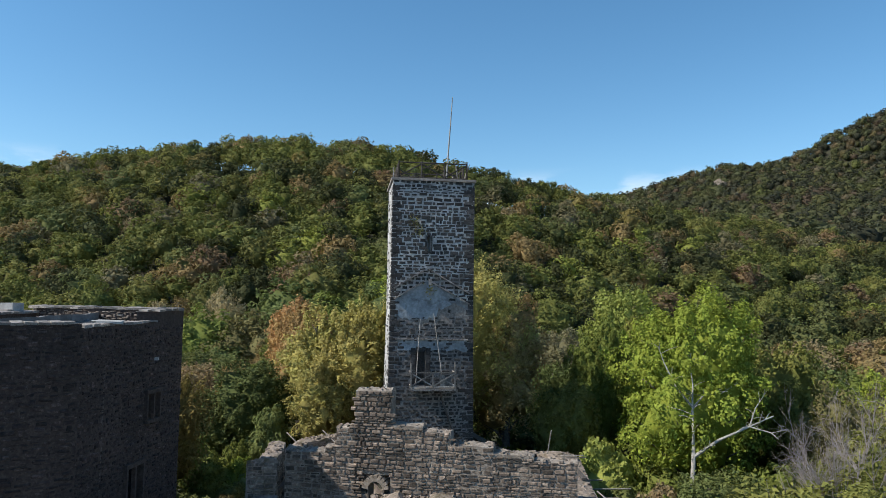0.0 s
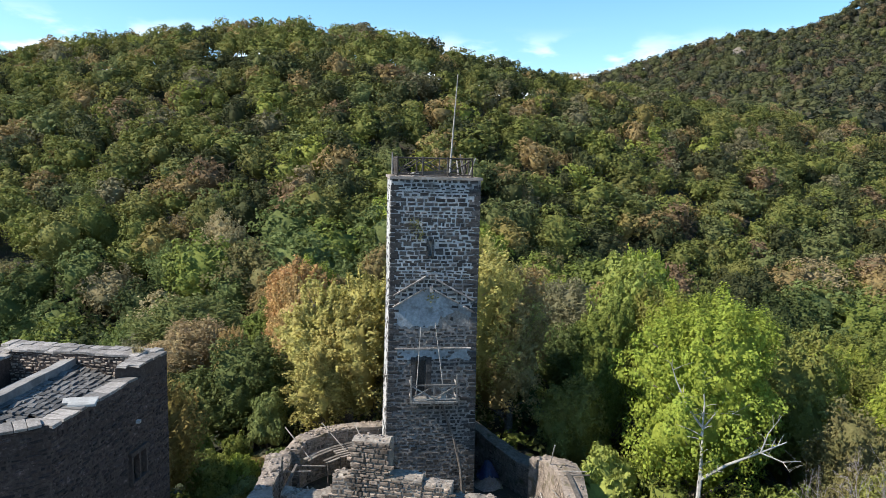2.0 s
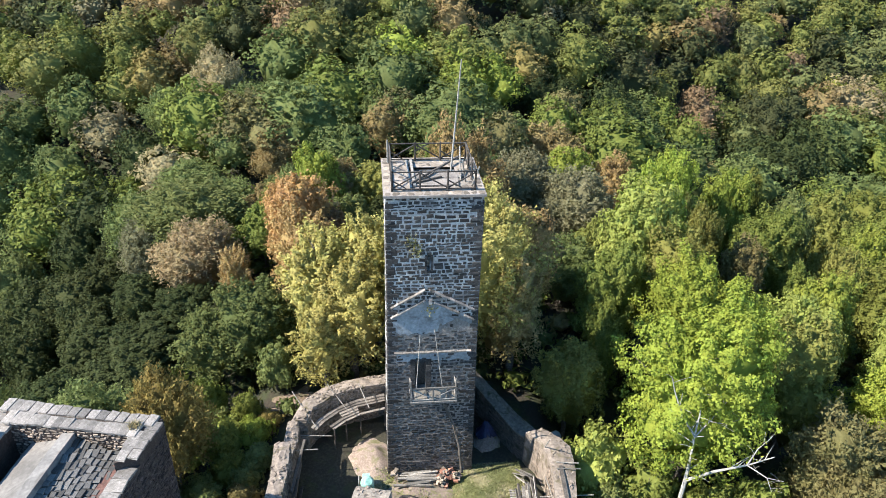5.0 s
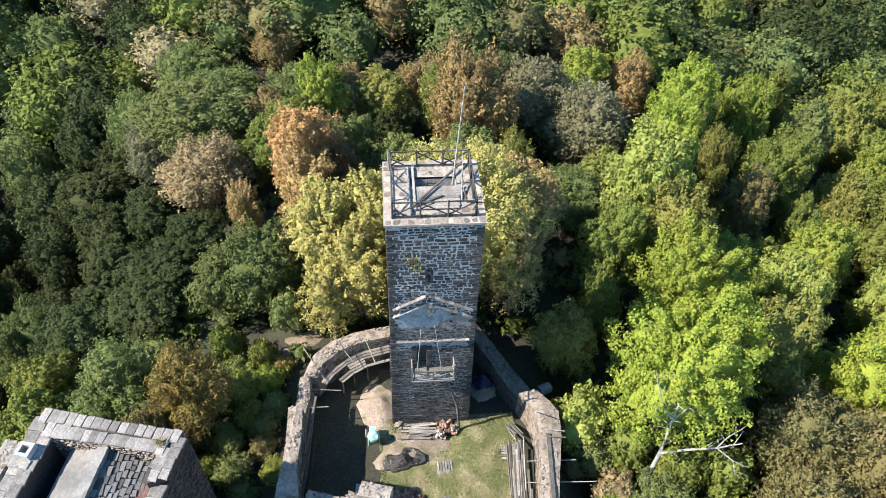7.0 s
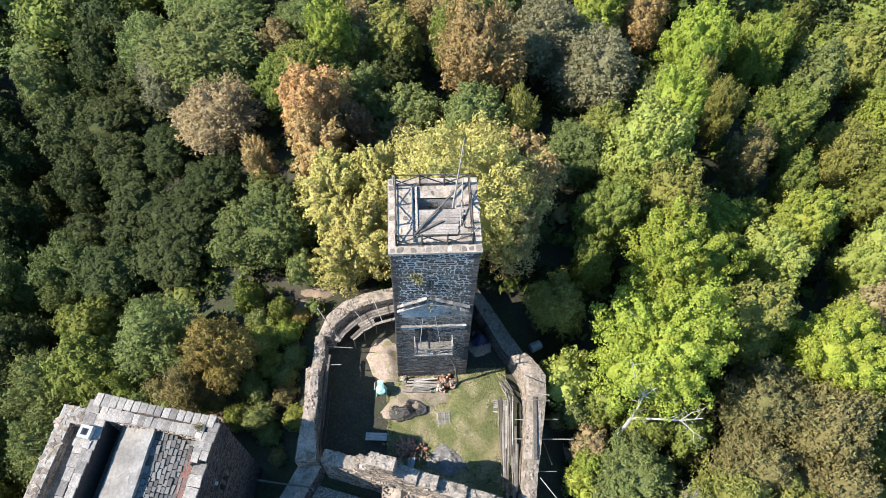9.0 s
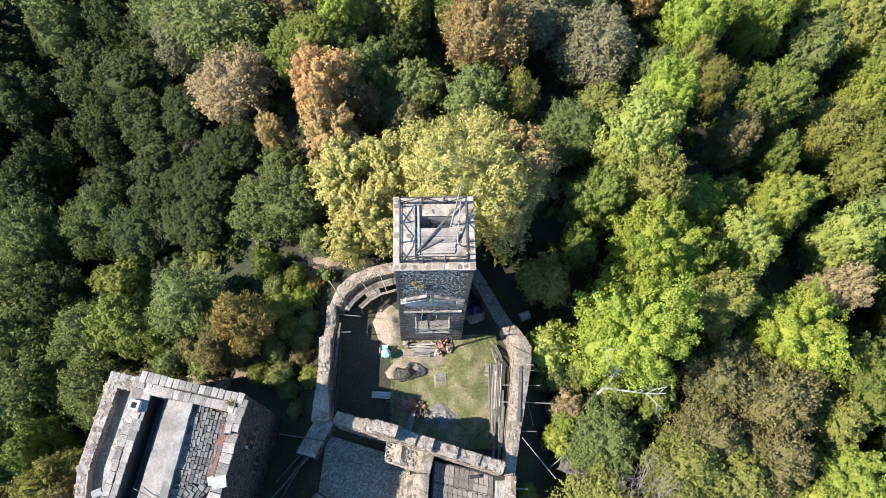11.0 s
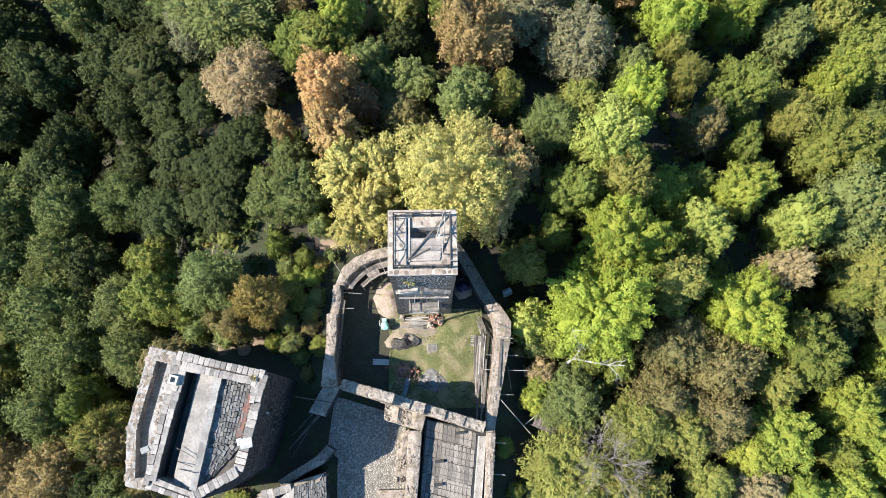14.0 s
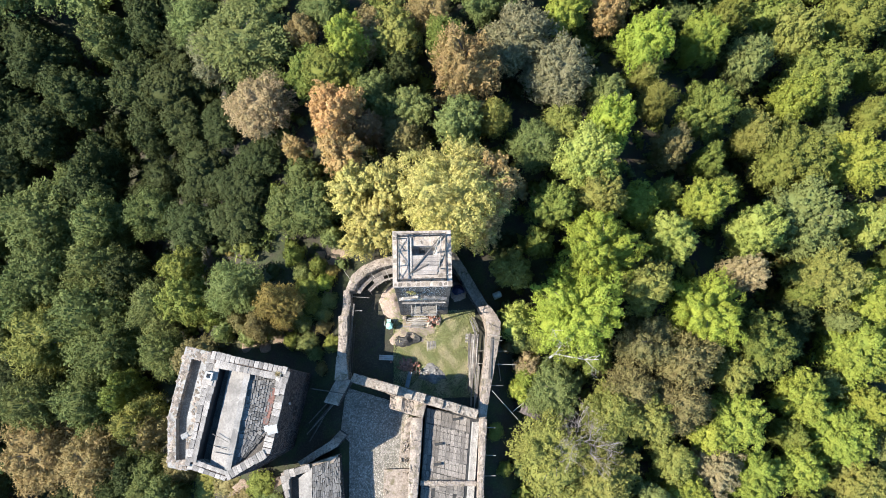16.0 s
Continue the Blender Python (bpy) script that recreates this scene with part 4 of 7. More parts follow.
        sw, sh, z = sw * rng.uniform(0.8, 1.06), sh * rng.uniform(0.74, 1.14), z + rng.gauss(0, 0.026)
        f = flare(z)
        at = Matrix.Translation((x * (1 + f / HALF), -f, z)) @ m.to_3x3().to_4x4() @ pose(0, 0, 0, 0, 0, rng.gauss(0, 4.0))
        d = rng.uniform(0.008, 0.036)
        if z > 13.4 and singles < 300:
            singles += 1
            shared("stone", rng.choice(units), tower, at @ Matrix.Diagonal((sw, sh, d, 1)))
        else:
            stone_box(bm, at, sw, sh, d, rng)
    for a, b in (((-HALF, DEEP), (-HALF, 0)), ((HALF, 0), (HALF, DEEP)), ((HALF, DEEP), (-HALF, DEEP))):
        m, w = face_frame(a, b, 0.0)
        bare = 0.8 if a[0] < 0 and b[0] < 0 else 0.0
        for u, v, sw, sh in courses(w, TOWER_H - 0.05, rng, joint=1.5):
            if rng.random() > bare:
                stone_box(bm, m @ Matrix.Translation((u, v, flare(v))), sw, sh, rng.uniform(0.008, 0.04), rng)
    tagged(part("masonry", bm, STONE_DARK, tower), kind="stuff")
    # dressed stones beside the slit and the doorway
    for xa, xb, za, zb, n in ((s0 - 0.14, s0, t0 - 0.12, t1 + 0.12, 3), (s1, s1 + 0.14, t0 - 0.12, t1 + 0.12, 3), (x0 - 0.3, x0, z0 - 0.05, z1 + 0.25, 5), (x1, x1 + 0.32, z0 - 0.05, z1 + 0.25, 5), (x0, x1, z1, z1 + 0.26, 1), (s0, s1, t1, t1 + 0.14, 1), (s0, s1, t0 - 0.14, t0, 1)):
        for k in range(n):
            h = (zb - za) / n
            bm = bmesh.new()
            add_box(bm, (xa + 0.012, -flare(za) - 0.055 + rng.uniform(-0.012, 0.012), za + h * k + 0.012), (xb - 0.012, 0.1, za + h * (k + 1) - 0.012))
            part("jamb_stone", bm, STONE_PIECE, tower)
    # corner stones
    for side in (-1, 1):
        z = 0.2
        long = True
        while z < TOWER_H - 0.5:
            h = rng.uniform(0.2, 0.36)
            f = flare(z) + 0.028
            wx, wy = (rng.uniform(0.45, 0.7), 0.3) if long else (rng.uniform(0.25, 0.4), 0.5)
            xa = side * (HALF + f)
            bm = bmesh.new()
            add_box(bm, (min(xa, xa - side * wx), -f, z + 0.02), (max(xa, xa - side * wx), -f + wy, z + h - 0.02))
            bmesh.ops.bevel(bm, geom=bm.edges[:], offset=0.025, segments=1, affect="EDGES")
            part("quoin", bm, STONE_PIECE, tower)
            z += h
            long = not long
    # plaster left under the gable line
    bm = bmesh.new()
    cols = 30
    rows = []
    for i in range(cols + 1):
        x = -2.28 + 4.5 * i / cols
        top = 13.25 - abs(x + 0.32) * 0.5
        bot = 11.0 + 0.35 * noise.noise(Vector((x * 1.1, 0, 4))) + 0.2 * noise.noise(Vector((x * 4, 0, 9))) + (0.7 if x > 0.3 else 0)
        rows.append([bm.verts.new((x, -0.03 - 0.012 * noise.noise(Vector((x * 3, z, 1))), z)) for z in (bot, bot + (top - bot) * 0.35, bot + (top - bot) * 0.7, top)])
    for a, b in zip(rows, rows[1:]):
        for k in range(3):
            bm.faces.new((a[k], b[k], b[k + 1], a[k + 1]))
    part("plaster", bm, PLASTER, tower, "flaking bluish lime plaster")
    bm = bmesh.new()
    rows = []
    for i in range(cols + 1):
        x = -2.1 + 4.3 * i / cols
        bot = 9.05 + 0.25 * noise.noise(Vector((x * 1.7, 3, 4)))
        rows.append([bm.verts.new((x, -0.05, z)) for z in (bot, 9.66)])
    for a, b in zip(rows, rows[1:]):
        bm.faces.new((a[0], b[0], b[1], a[1]))
    part("plaster", bm, PLASTER, tower, "flaking bluish lime plaster")
    # drip stones: two slanting lines to each side and the level ledge
    apex = Vector((-0.34, 0, 13.98))
    for drop in (0.0, 0.66):
        for side, end in ((-1, Vector((-2.36, 0, 12.82))), (1, Vector((2.32, 0, 12.55)))):
            a = apex - Vector((-0.12 * side, 0, drop))
            b = end - Vector((0, 0, drop))
            n = 9
            for k in range(n):
                if drop and side == 1 and k in (0, 6):
                    continue
                p, q = a.lerp(b, k / n), a.lerp(b, (k + 0.95) / n)
                bm = bmesh.new()
                add_beam(bm, p + Vector((0, -0.09, 0)), q + Vector((0, -0.09, 0)), 0.26 + rng.uniform(-0.03, 0.04), 0.075, 0.0)
                wobble(bm, 0.015, 3.0)
                part("drip_stone", bm, COPING, tower)
    x = -2.22
    while x < 2.2:
        w = rng.uniform(0.45, 0.8)
        bm = bmesh.new()
        add_box(bm, (x, -0.2, 9.68 + rng.uniform(-0.01, 0.01)), (min(x + w - 0.02, 2.25), 0.02, 9.75))
        part("ledge_stone", bm, COPING, tower)
        x += w
    # bracket at the gable's point, plants in the joints
    bm = bmesh.new()
    add_box(bm, (-0.25, -0.22, 13.05), (-0.08, 0.0, 13.42))
    part("corbel", bm, COPING, tower)
    bm = bmesh.new()
    for cx, cz, n in ((-1.15, 17.0, 60), (-0.85, 16.35, 40), (-0.18, 12.75, 30)):
        for _ in range(n):
            p = Vector((cx + rng.gauss(0, 0.2), -0.12 + rng.uniform(-0.1, 0.05), cz + rng.gauss(0, 0.22)))
            d = Vector((rng.gauss(0, 1), rng.gauss(0, 1), rng.gauss(0, 1))).normalized() * 0.09
            e = Vector((rng.gauss(0, 1), rng.gauss(0, 1), rng.gauss(0, 1))).normalized() * 0.05
            bm.faces.new([bm.verts.new(q) for q in (p - d, p - e, p + d, p + e)])
    tagged(part("wall_plants", bm, WEED, tower, "dry weeds rooted in the joints"), kind="stuff")
    # door leaf standing back in the doorway
    bm = bmesh.new()
    add_box(bm, (x0 + 0.03, 0.36, z0), (x1 - 0.03, 0.42, z1 - 0.03))
    part("door", bm, WOOD_DARK, tower, "dark wooden door")
    # crazy paving of the wall tops in a pale mortar bed
    for lo, hi in (((-HALF - 0.1, -0.12), (HALF + 0.1, 0.95)), ((-HALF - 0.1, 3.62), (HALF + 0.1, DEEP + 0.08)), ((-HALF - 0.1, 0.95), (-1.22, 3.62)), ((1.36, 0.95), (HALF + 0.1, 3.62))):
        bm = bmesh.new()
        add_box(bm, (*lo, TOWER_H - 0.12), (*hi, TOWER_H + 0.03))
        part("cap_bed", bm, CAP_BED, tower, "pale mortar bed of the tower top")
    nx, ny = 13, 12
    grid = {}
    for i in range(nx + 1):
        for j in range(ny + 1):
            fx, fy = i / nx, j / ny
            grid[i, j] = Vector((-HALF - 0.08 + (2 * HALF + 0.16) * fx, -0.1 + (DEEP + 0.16) * fy, 0)) + (Vector((rng.uniform(-0.13, 0.13), rng.uniform(-0.13, 0.13), 0)) if 0 < i < nx and 0 < j < ny else Vector((0, 0, 0)))
    for i in range(nx):
        for j in range(ny):
            q = [grid[i, j], grid[i + 1, j], grid[i + 1, j + 1], grid[i, j + 1]]
            c = sum(q, Vector()) / 4
            if -1.35 < c.x < 1.5 and 0.85 < c.y < 3.75 or rng.random() < 0.12:
                continue
            k = rng.uniform(0.62, 0.9)
            pts = []
            for a, b in zip(q, q[1:] + q[:1]):
                f = rng.uniform(0.12, 0.3)
                pts += [c + (a.lerp(b, f) - c) * k, c + (a.lerp(b, 1 - f) - c) * k * rng.uniform(0.92, 1.04)]
            bm = bmesh.new()
            add_prism(bm, [(v.x, v.y) for v in pts], TOWER_H, TOWER_H + rng.uniform(0.035, 0.055))
            bmesh.ops.recalc_face_normals(bm, faces=bm.faces)
            part("cap_stone", bm, CAPSTONE, tower)
    return tower


CAP_BED = rough_stuff("pale tower-top mortar", (0.186, 0.158, 0.139), (0.282, 0.245, 0.220), (0.388, 0.340, 0.311), 0.8, 6, 0.5, 0.03, stain=(0.255, 0.220, 0.186))
WEED = rough_stuff("dry weeds", (0.10, 0.10, 0.03), (0.2, 0.18, 0.06), (0.32, 0.28, 0.12), 1, 6, 0.2, 0.01)
CAPSTONE = rough_stuff("wall-top flagstone", (0.144, 0.119, 0.100), (0.247, 0.207, 0.174), (0.370, 0.316, 0.268), 0.9, 6, 0.6, 0.03, spread=0.3)
build_tower()

RAILWOOD = rough_stuff("dark railing wood", (0.018, 0.015, 0.014), (0.045, 0.039, 0.036), (0.10, 0.09, 0.083), 1.4, 11, 0.5, 0.01, spread=0.2)
DECKWOOD = rough_stuff("sun-bleached boards", (0.128, 0.110, 0.101), (0.222, 0.198, 0.184), (0.330, 0.299, 0.280), 1.4, 11, 0.5, 0.01, spread=0.14)


def railing_side(rail, a, b, n, h=1.02, skip=()):
    """Rustic fence run: posts, top rail, a cross or zigzag of braces in each bay."""
    a, b = Vector(a), Vector(b)
    up = Vector((0, 0, h))
    for k in range(n + 1):
        p = a.lerp(b, k / n)
        pole("post", p - Vector((0, 0, 0.02)), p + up * 1.08, 0.058, RAILWOOD, rail)
        if k < n:
            q = a.lerp(b, (k + 1) / n)
            pole("top_rail", p + up, q + up, 0.042, RAILWOOD, rail, taper=0.95)
            pole("bottom_rail", p + up * 0.08, q + up * 0.08, 0.04, RAILWOOD, rail, taper=0.95)
            if k not in skip:
                lo, hi = (p + up * 0.12, q + up * 0.95) if k % 2 == 0 else (p + up * 0.95, q + up * 0.12)
                pole("brace", lo, hi, 0.04, RAILWOOD, rail, taper=0.95)
                pole("brace", p + up * (1.07 - lo.z % 0.001) * 0.52, q.lerp(p, 0.5) + up * (0.95 if k % 2 else 0.12), 0.036, RAILWOOD, rail, taper=0.95)


def tower_top():
    z = TOWER_H + 0.07
    rail = thing("railing", "rustic railing of dark round poles round the tower top", "railing")
    xl, xr, yf, yb = -2.18, 2.12, 0.42, 4.5
    railing_side(rail, (xl, yf, z), (xr, yf, z), 3)
    railing_side(rail, (xl, yb, z), (xr, yb, z), 3)
    railing_side(rail, (xl, yf, z), (xl, yb, z), 3)
    railing_side(rail, (xr, yf, z), (xr, yb, z), 3, skip=(0,))
    pale = thing("leaning_pole", "pale stripped poles leaning on the railing", "pole", group="pale poles on the tower")
    pole("shaft", (xl - 0.1, 4.3, z), (xl - 0.12, 4.2, z + 1.35), 0.055, WOOD, pale)
    for a, b in (((1.75, 1.5, z), (1.5, 1.2, z + 1.3)), ((2.0, 0.9, z), (2.35, 0.8, z + 1.1)), ((1.5, 1.6, z), (1.75, 4.3, z + 0.9))):
        p = thing("leaning_pole", "pale stripped poles leaning on the railing", "pole", group="pale poles on the tower")
        pole("shaft", a, b, 0.05, WOOD, p)
    # deck, beams over the hatch
    deck = thing("deck", "bleached grey plank deck over the front of the hatch", "deck")
    rng = random.Random(8)
    y = 0.97
    while y < 2.62:
        w = rng.uniform(0.16, 0.26)
        timber("plank", (-1.28 + rng.uniform(-0.1, 0.25), y + w / 2, z + 0.03), (1.5 + rng.uniform(-0.25, 0.3), y + w / 2 + rng.uniform(-0.03, 0.03), z + 0.03 + rng.uniform(0, 0.02)), w - 0.012, 0.05, DECKWOOD, deck)
        y += w
    for a, b, w in (((-1.0, 0.9, z + 0.07), (-1.0, 4.4, z + 0.07), 0.13), ((-1.2, 0.6, z + 0.05), (-1.25, 4.4, z + 0.05), 0.11), ((-1.15, 1.0, z + 0.18), (1.75, 4.45, z + 0.25), 0.095), ((-1.2, 1.0, z + 0.1), (0.5, 1.9, z + 0.12), 0.1)):
        beam = thing("beam", "weathered timber beam lying across the tower top", "beam", group="loose beams on the tower")
        timber("shaft", a, b, w, w, WOOD if w > 0.1 else WOOD_DARK, beam)
    hatch = thing("hatch_ladder", "dark wooden ladder in the shaded hatch", "ladder")
    for x in (-0.2, 0.25):
        timber("stile", (x, 3.3, z - 1.7), (x, 3.5, z - 0.2), 0.06, 0.06, WOOD_DARK, hatch)
    for k in range(5):
        timber("rung", (-0.22, 3.32 + 0.04 * k, z - 1.5 + 0.28 * k), (0.27, 3.32 + 0.04 * k, z - 1.5 + 0.28 * k), 0.04, 0.04, WOOD_DARK, hatch)
    mast = thing("mast", "thin bare wooden flagpole leaning slightly", "flagpole")
    pole("shaft", (1.12, 2.94, z - 0.1), (1.5, 3.0, 25.75), 0.06, WOOD, mast, taper=0.5)


tower_top()


def balcony():
    b = thing("balcony", "small weathered wooden balcony under the tower door", "balcony")
    z, x0, x1, y = 6.8, -1.3, 1.34, -1.03
    rng = random.Random(4)
    for k in range(7):
        yy = -0.02 - 0.147 * k
        timber("plank", (x0, yy - 0.07, z + 0.03), (x1, yy - 0.07, z + 0.03), 0.135, 0.045, WOOD, b)
    for x in (x0 + 0.1, 0.0, x1 - 0.1):
        timber("joist", (x, 0.3, z - 0.07), (x, y - 0.08, z - 0.07), 0.12, 0.14, WOOD_DARK, b)
    timber("edge_beam", (x0 - 0.06, y - 0.03, z - 0.02), (x1 + 0.06, y - 0.03, z - 0.02), 0.09, 0.12, WOOD, b)
    h = 1.0
    for x, hh in ((x0, 1.55), (0.02, 1.0), (x1, 1.6)):
        timber("post", (x, y, z), (x, y, z + hh), 0.09, 0.09, WOOD, b)
    timber("top_rail", (x0, y, z + h), (x1, y, z + h), 0.08, 0.07, WOOD, b)
    timber("bottom_rail", (x0, y, z + 0.16), (x1, y, z + 0.16), 0.06, 0.06, WOOD, b)
    for xa, xb in ((x0, 0.02), (0.02, x1)):
        timber("brace", (xa, y, z + 0.2), (xb, y, z + h - 0.04), 0.065, 0.07, WOOD, b)
        timber("brace", (xa, y + 0.05, z + h - 0.04), (xb, y + 0.05, z + 0.2), 0.065, 0.07, WOOD, b)
    for x in (x0, x1):
        timber("side_rail", (x, y, z + h), (x, 0.0, z + h), 0.07, 0.06, WOOD, b)
        timber("side_rail", (x, y, z + 0.2), (x, 0.0, z + 0.2), 0.05, 0.05, WOOD, b)
    for x in (0.6, 0.95):
        timber("panel_board", (x, y + 0.08, z + 0.1), (x, y + 0.08, z + 0.82), 0.3, 0.03, WOOD, b)
    for a, c in (((-1.0, -0.9, z + 0.35), (-0.72, -0.15, 11.0)), ((0.55, -0.95, z + 0.9), (0.1, -0.15, 11.3))):
        r = thing("stay_pole", "thin pale pole slanting from balcony to tower wall", "pole", group="balcony stays")
        pole("shaft", a, c, 0.026, WOOD, r, taper=0.9)
    flue = thing("drain_pipe", "dark bent drainpipe running from balcony to ground", "pipe")
    bm = bmesh.new()
    add_limb(bm, [(0.55, -0.35, 6.6), (0.85, -0.3, 5.6), (1.35, -0.35, 4.3), (1.75, -0.45, 2.6), (1.95, -0.8, 0.6)], [0.07, 0.075, 0.08, 0.085, 0.09], 8)
    part("pipe", bm, WOOD_DARK, flue)


balcony()

# ---- yard walls ----
CWA, CWU = Vector((-7.5, -7.4)), Vector((0.954, -0.299))
CWN = Vector((0.299, 0.954))


def cw(s, off=0.0):
    p = CWA + CWU * s + CWN * off
    return (p.x, p.y)


RUBBLE_MORTAR = rough_stuff("grey-brown rubble mortar", (0.116, 0.097, 0.081), (0.221, 0.190, 0.162), (0.367, 0.325, 0.282), 0.7, 5, 0.9, 0.06, stain=(0.105, 0.088, 0.073))
STONE_MID = rough_stuff("brown-grey rubble stone", (0.076, 0.058, 0.047), (0.168, 0.132, 0.108), (0.336, 0.280, 0.235), 0.8, 6, 0.6, 0.03, island=0.34, stain=(0.074, 0.064, 0.056))


def cross_wall():
    """The ruined wall that closes the yard to the south, stepped along its top, with a small arched window."""
    steps = [(-0.3, 1.7, 4.85), (1.7, 2.26, 5.1), (2.26, 3.15, 6.05), (3.15, 4.92, 7.85), (4.92, 6.45, 6.25), (6.45, 7.8, 6.05), (7.8, 9.8, 5.5), (9.8, 11.65, 5.2), (11.65, 13.6, 4.95)]
    for i, (a, b, z) in enumerate(steps):
        d0 = -0.45 if not 3.1 < a < 3.3 else -0.4
        z0 = -1.0
        if 3.1 < a < 3.3:
            # pier with the arched window low down
            for lo, hi, zz0, zz1 in ((a, 3.85, -1, 3.0), (4.62, b, -1, 3.0)):
                ruin_wall("wall_cross", "ruined rubble cross wall with stepped bare top", [cw(lo, 0.45), cw(hi, 0.45)], [cw(lo, d0), cw(hi, d0)], zz0, [zz1] * 2, 60 + i, jag=0.0, stones=False, cap=False, core=RUBBLE_MORTAR)
            z0 = 3.9
        ruin_wall("wall_cross", "ruined rubble cross wall with stepped bare top", [cw(a, 0.45), cw(b, 0.45)], [cw(a, d0), cw(b, d0)], z0, [z] * 2, 70 + i, jag=0.07, stones=False, core=RUBBLE_MORTAR)
    # the facing runs on over the steps, broken off raggedly at each
    facing = thing("wall_cross", "rubble facing of the ruined cross wall", "wall", kind="structure")
    rng = random.Random(77)
    for flip in (False, True):
        bm = bmesh.new()
        m, w = face_frame(cw(13.6, 0.45), cw(-0.3, 0.45), -1.0) if flip else face_frame(cw(-0.3, -0.45), cw(13.6, -0.45), -1.0)
        for u, v, sw, sh in courses(w, 9.0, rng, 0.09, 0.27, (0.14, 0.62), 0.9):
            s = (w - u if flip else u) - 0.3
            top = max((z for a, b, z in steps if a - 0.1 < s < b + 0.1), default=0)
            if v - 1 + sh / 2 > top - 0.04 or 3.72 - sw / 2 < s < 4.75 + sw / 2 and 1.5 < v - 1 < 3.98:
                continue
            stone_box(bm, m @ Matrix.Translation((u, v + rng.gauss(0, 0.012), 0.012)) @ Matrix.Rotation(rng.gauss(0, 0.045), 4, "Z"), sw * rng.uniform(0.86, 1.03), sh * rng.uniform(0.8, 1.1), rng.uniform(0.01, 0.07), rng, 0.2)
        tagged(part("masonry", bm, STONE_MID, facing), kind="stuff")
    arch = thing("window_1", "small round-arched window with a brick-lined arch", "window", kind="structure")
    rng = random.Random(2)
    for k in range(9):
        t = math.pi * (k + 0.5) / 9
        p = CWA + CWU * (4.235 + 0.48 * math.cos(t)) - CWN * 0.48
        bm = bmesh.new()
        m = Matrix.Translation((p.x, p.y, 3.25 + 0.48 * math.sin(t))) @ Matrix.Rotation(math.atan2(CWU.y, CWU.x), 4, "Z") @ Matrix.Rotation(-t + math.pi / 2, 4, "Y")
        add_box(bm, (-0.08, -0.1, -0.13), (0.08, 0.75, 0.16), m)
        part("arch_stone", bm, STONE_WARM, arch)
    bm = bmesh.new()
    for lo, hi in ((3.83, 3.9), (4.57, 4.64)):
        add_prism(bm, [cw(lo, -0.47), cw(hi, -0.47), cw(hi, 0.47), cw(lo, 0.47)], 2.2, 3.3)
    part("jamb", bm, STONE_WARM, arch)


cross_wall()

# tower's shadow over the north-east wall, put into the mortar colour
SHADE_MORTAR = rough_stuff("damp brown mortar", (0.06, 0.05, 0.041), (0.12, 0.103, 0.088), (0.21, 0.185, 0.16), 0.7, 5, 0.9, 0.06, stain=(0.04, 0.042, 0.022))
STONE_PALE = rough_stuff("pale dusty rubble", (0.136, 0.108, 0.087), (0.245, 0.199, 0.167), (0.363, 0.298, 0.256), 0.8, 6, 0.6, 0.03, island=0.25, stain=(0.181, 0.147, 0.122))
ruin_wall("wall_east", "thick yard wall with a broad weedy top", [(6.15, 0.3), (6.75, -0.9), (7.0, -2.1), (6.87, -4.0), (6.47, -6.4), (6.07, -8.9), (5.75, -11.9)], [(7.36, 0.45), (8.0, -0.5), (8.55, -1.5), (8.35, -3.4), (7.65, -6.5), (7.12, -8.9), (6.5, -12.0)], -4, [2.75, 3.0, 3.1, 3.1, 3.1, 3.0, 3.0], 21, STONE_PALE)
ruin_wall("wall_north_east", "shaded curved yard wall beside the tower", [(2.3, 5.6), (3.4, 5.0), (4.2, 3.8), (5.6, 1.1), (6.15, 0.35)], [(2.6, 7.1), (3.6, 6.6), (4.75, 5.0), (6.1, 2.7), (7.3, 0.5)], -4, [3.3, 3.0, 2.5, 2.1, 2.2], 22, STONE_DARK, cap=False, core=SHADE_MORTAR)
ruin_wall("wall_north_west", "curved yard wall sweeping round behind the tower", [(-7.85, 2.5), (-7.45, 3.4), (-6.35, 4.35), (-4.9, 5.0), (-2.3, 5.6)][::-1], [(-8.85, 2.5), (-8.15, 4.15), (-7.0, 5.15), (-5.4, 5.9), (-2.3, 6.6)][::-1], -4, [2.9, 3.0, 3.0, 2.9, 2.6], 23, STONE_WARM)
ruin_wall("wall_west", "straight yard wall with a bare mortared top", [(-8.35, 2.5), (-8.3, 0.9), (-8.55, -0.55)], [(-9.05, 2.5), (-9.1, 0.9), (-9.3, -0.5)], -4, [2.6, 2.5, 2.7], 24, STONE_WARM)
ruin_wall("wall_west", "straight yard wall with a bare mortared top", [(-8.55, -0.55), (-8.5, -3.0), (-8.65, -5.0)], [(-9.45, -0.55), (-9.42, -3.0), (-9.6, -5.0)], -4, [3.75, 3.75, 3.75], 25, STONE_WARM, jag=0.06)
ruin_wall("wall_west", "straight yard wall with a bare mortared top", [(-8.65, -5.0), (-8.3, -7.4)], [(-9.65, -5.0), (-9.75, -7.5)], -4, [3.75, 4.3], 26, STONE_WARM)

# ---- the great house ----


def poly_wall(name, parent, o0, o1, i0, i1, z0, z1, mat):
    bm = bmesh.new()
    add_prism(bm, [o0, o1, i1, i0], z0, z1)
    bmesh.ops.recalc_face_normals(bm, faces=bm.faces)
    return part(name, bm, mat, parent)


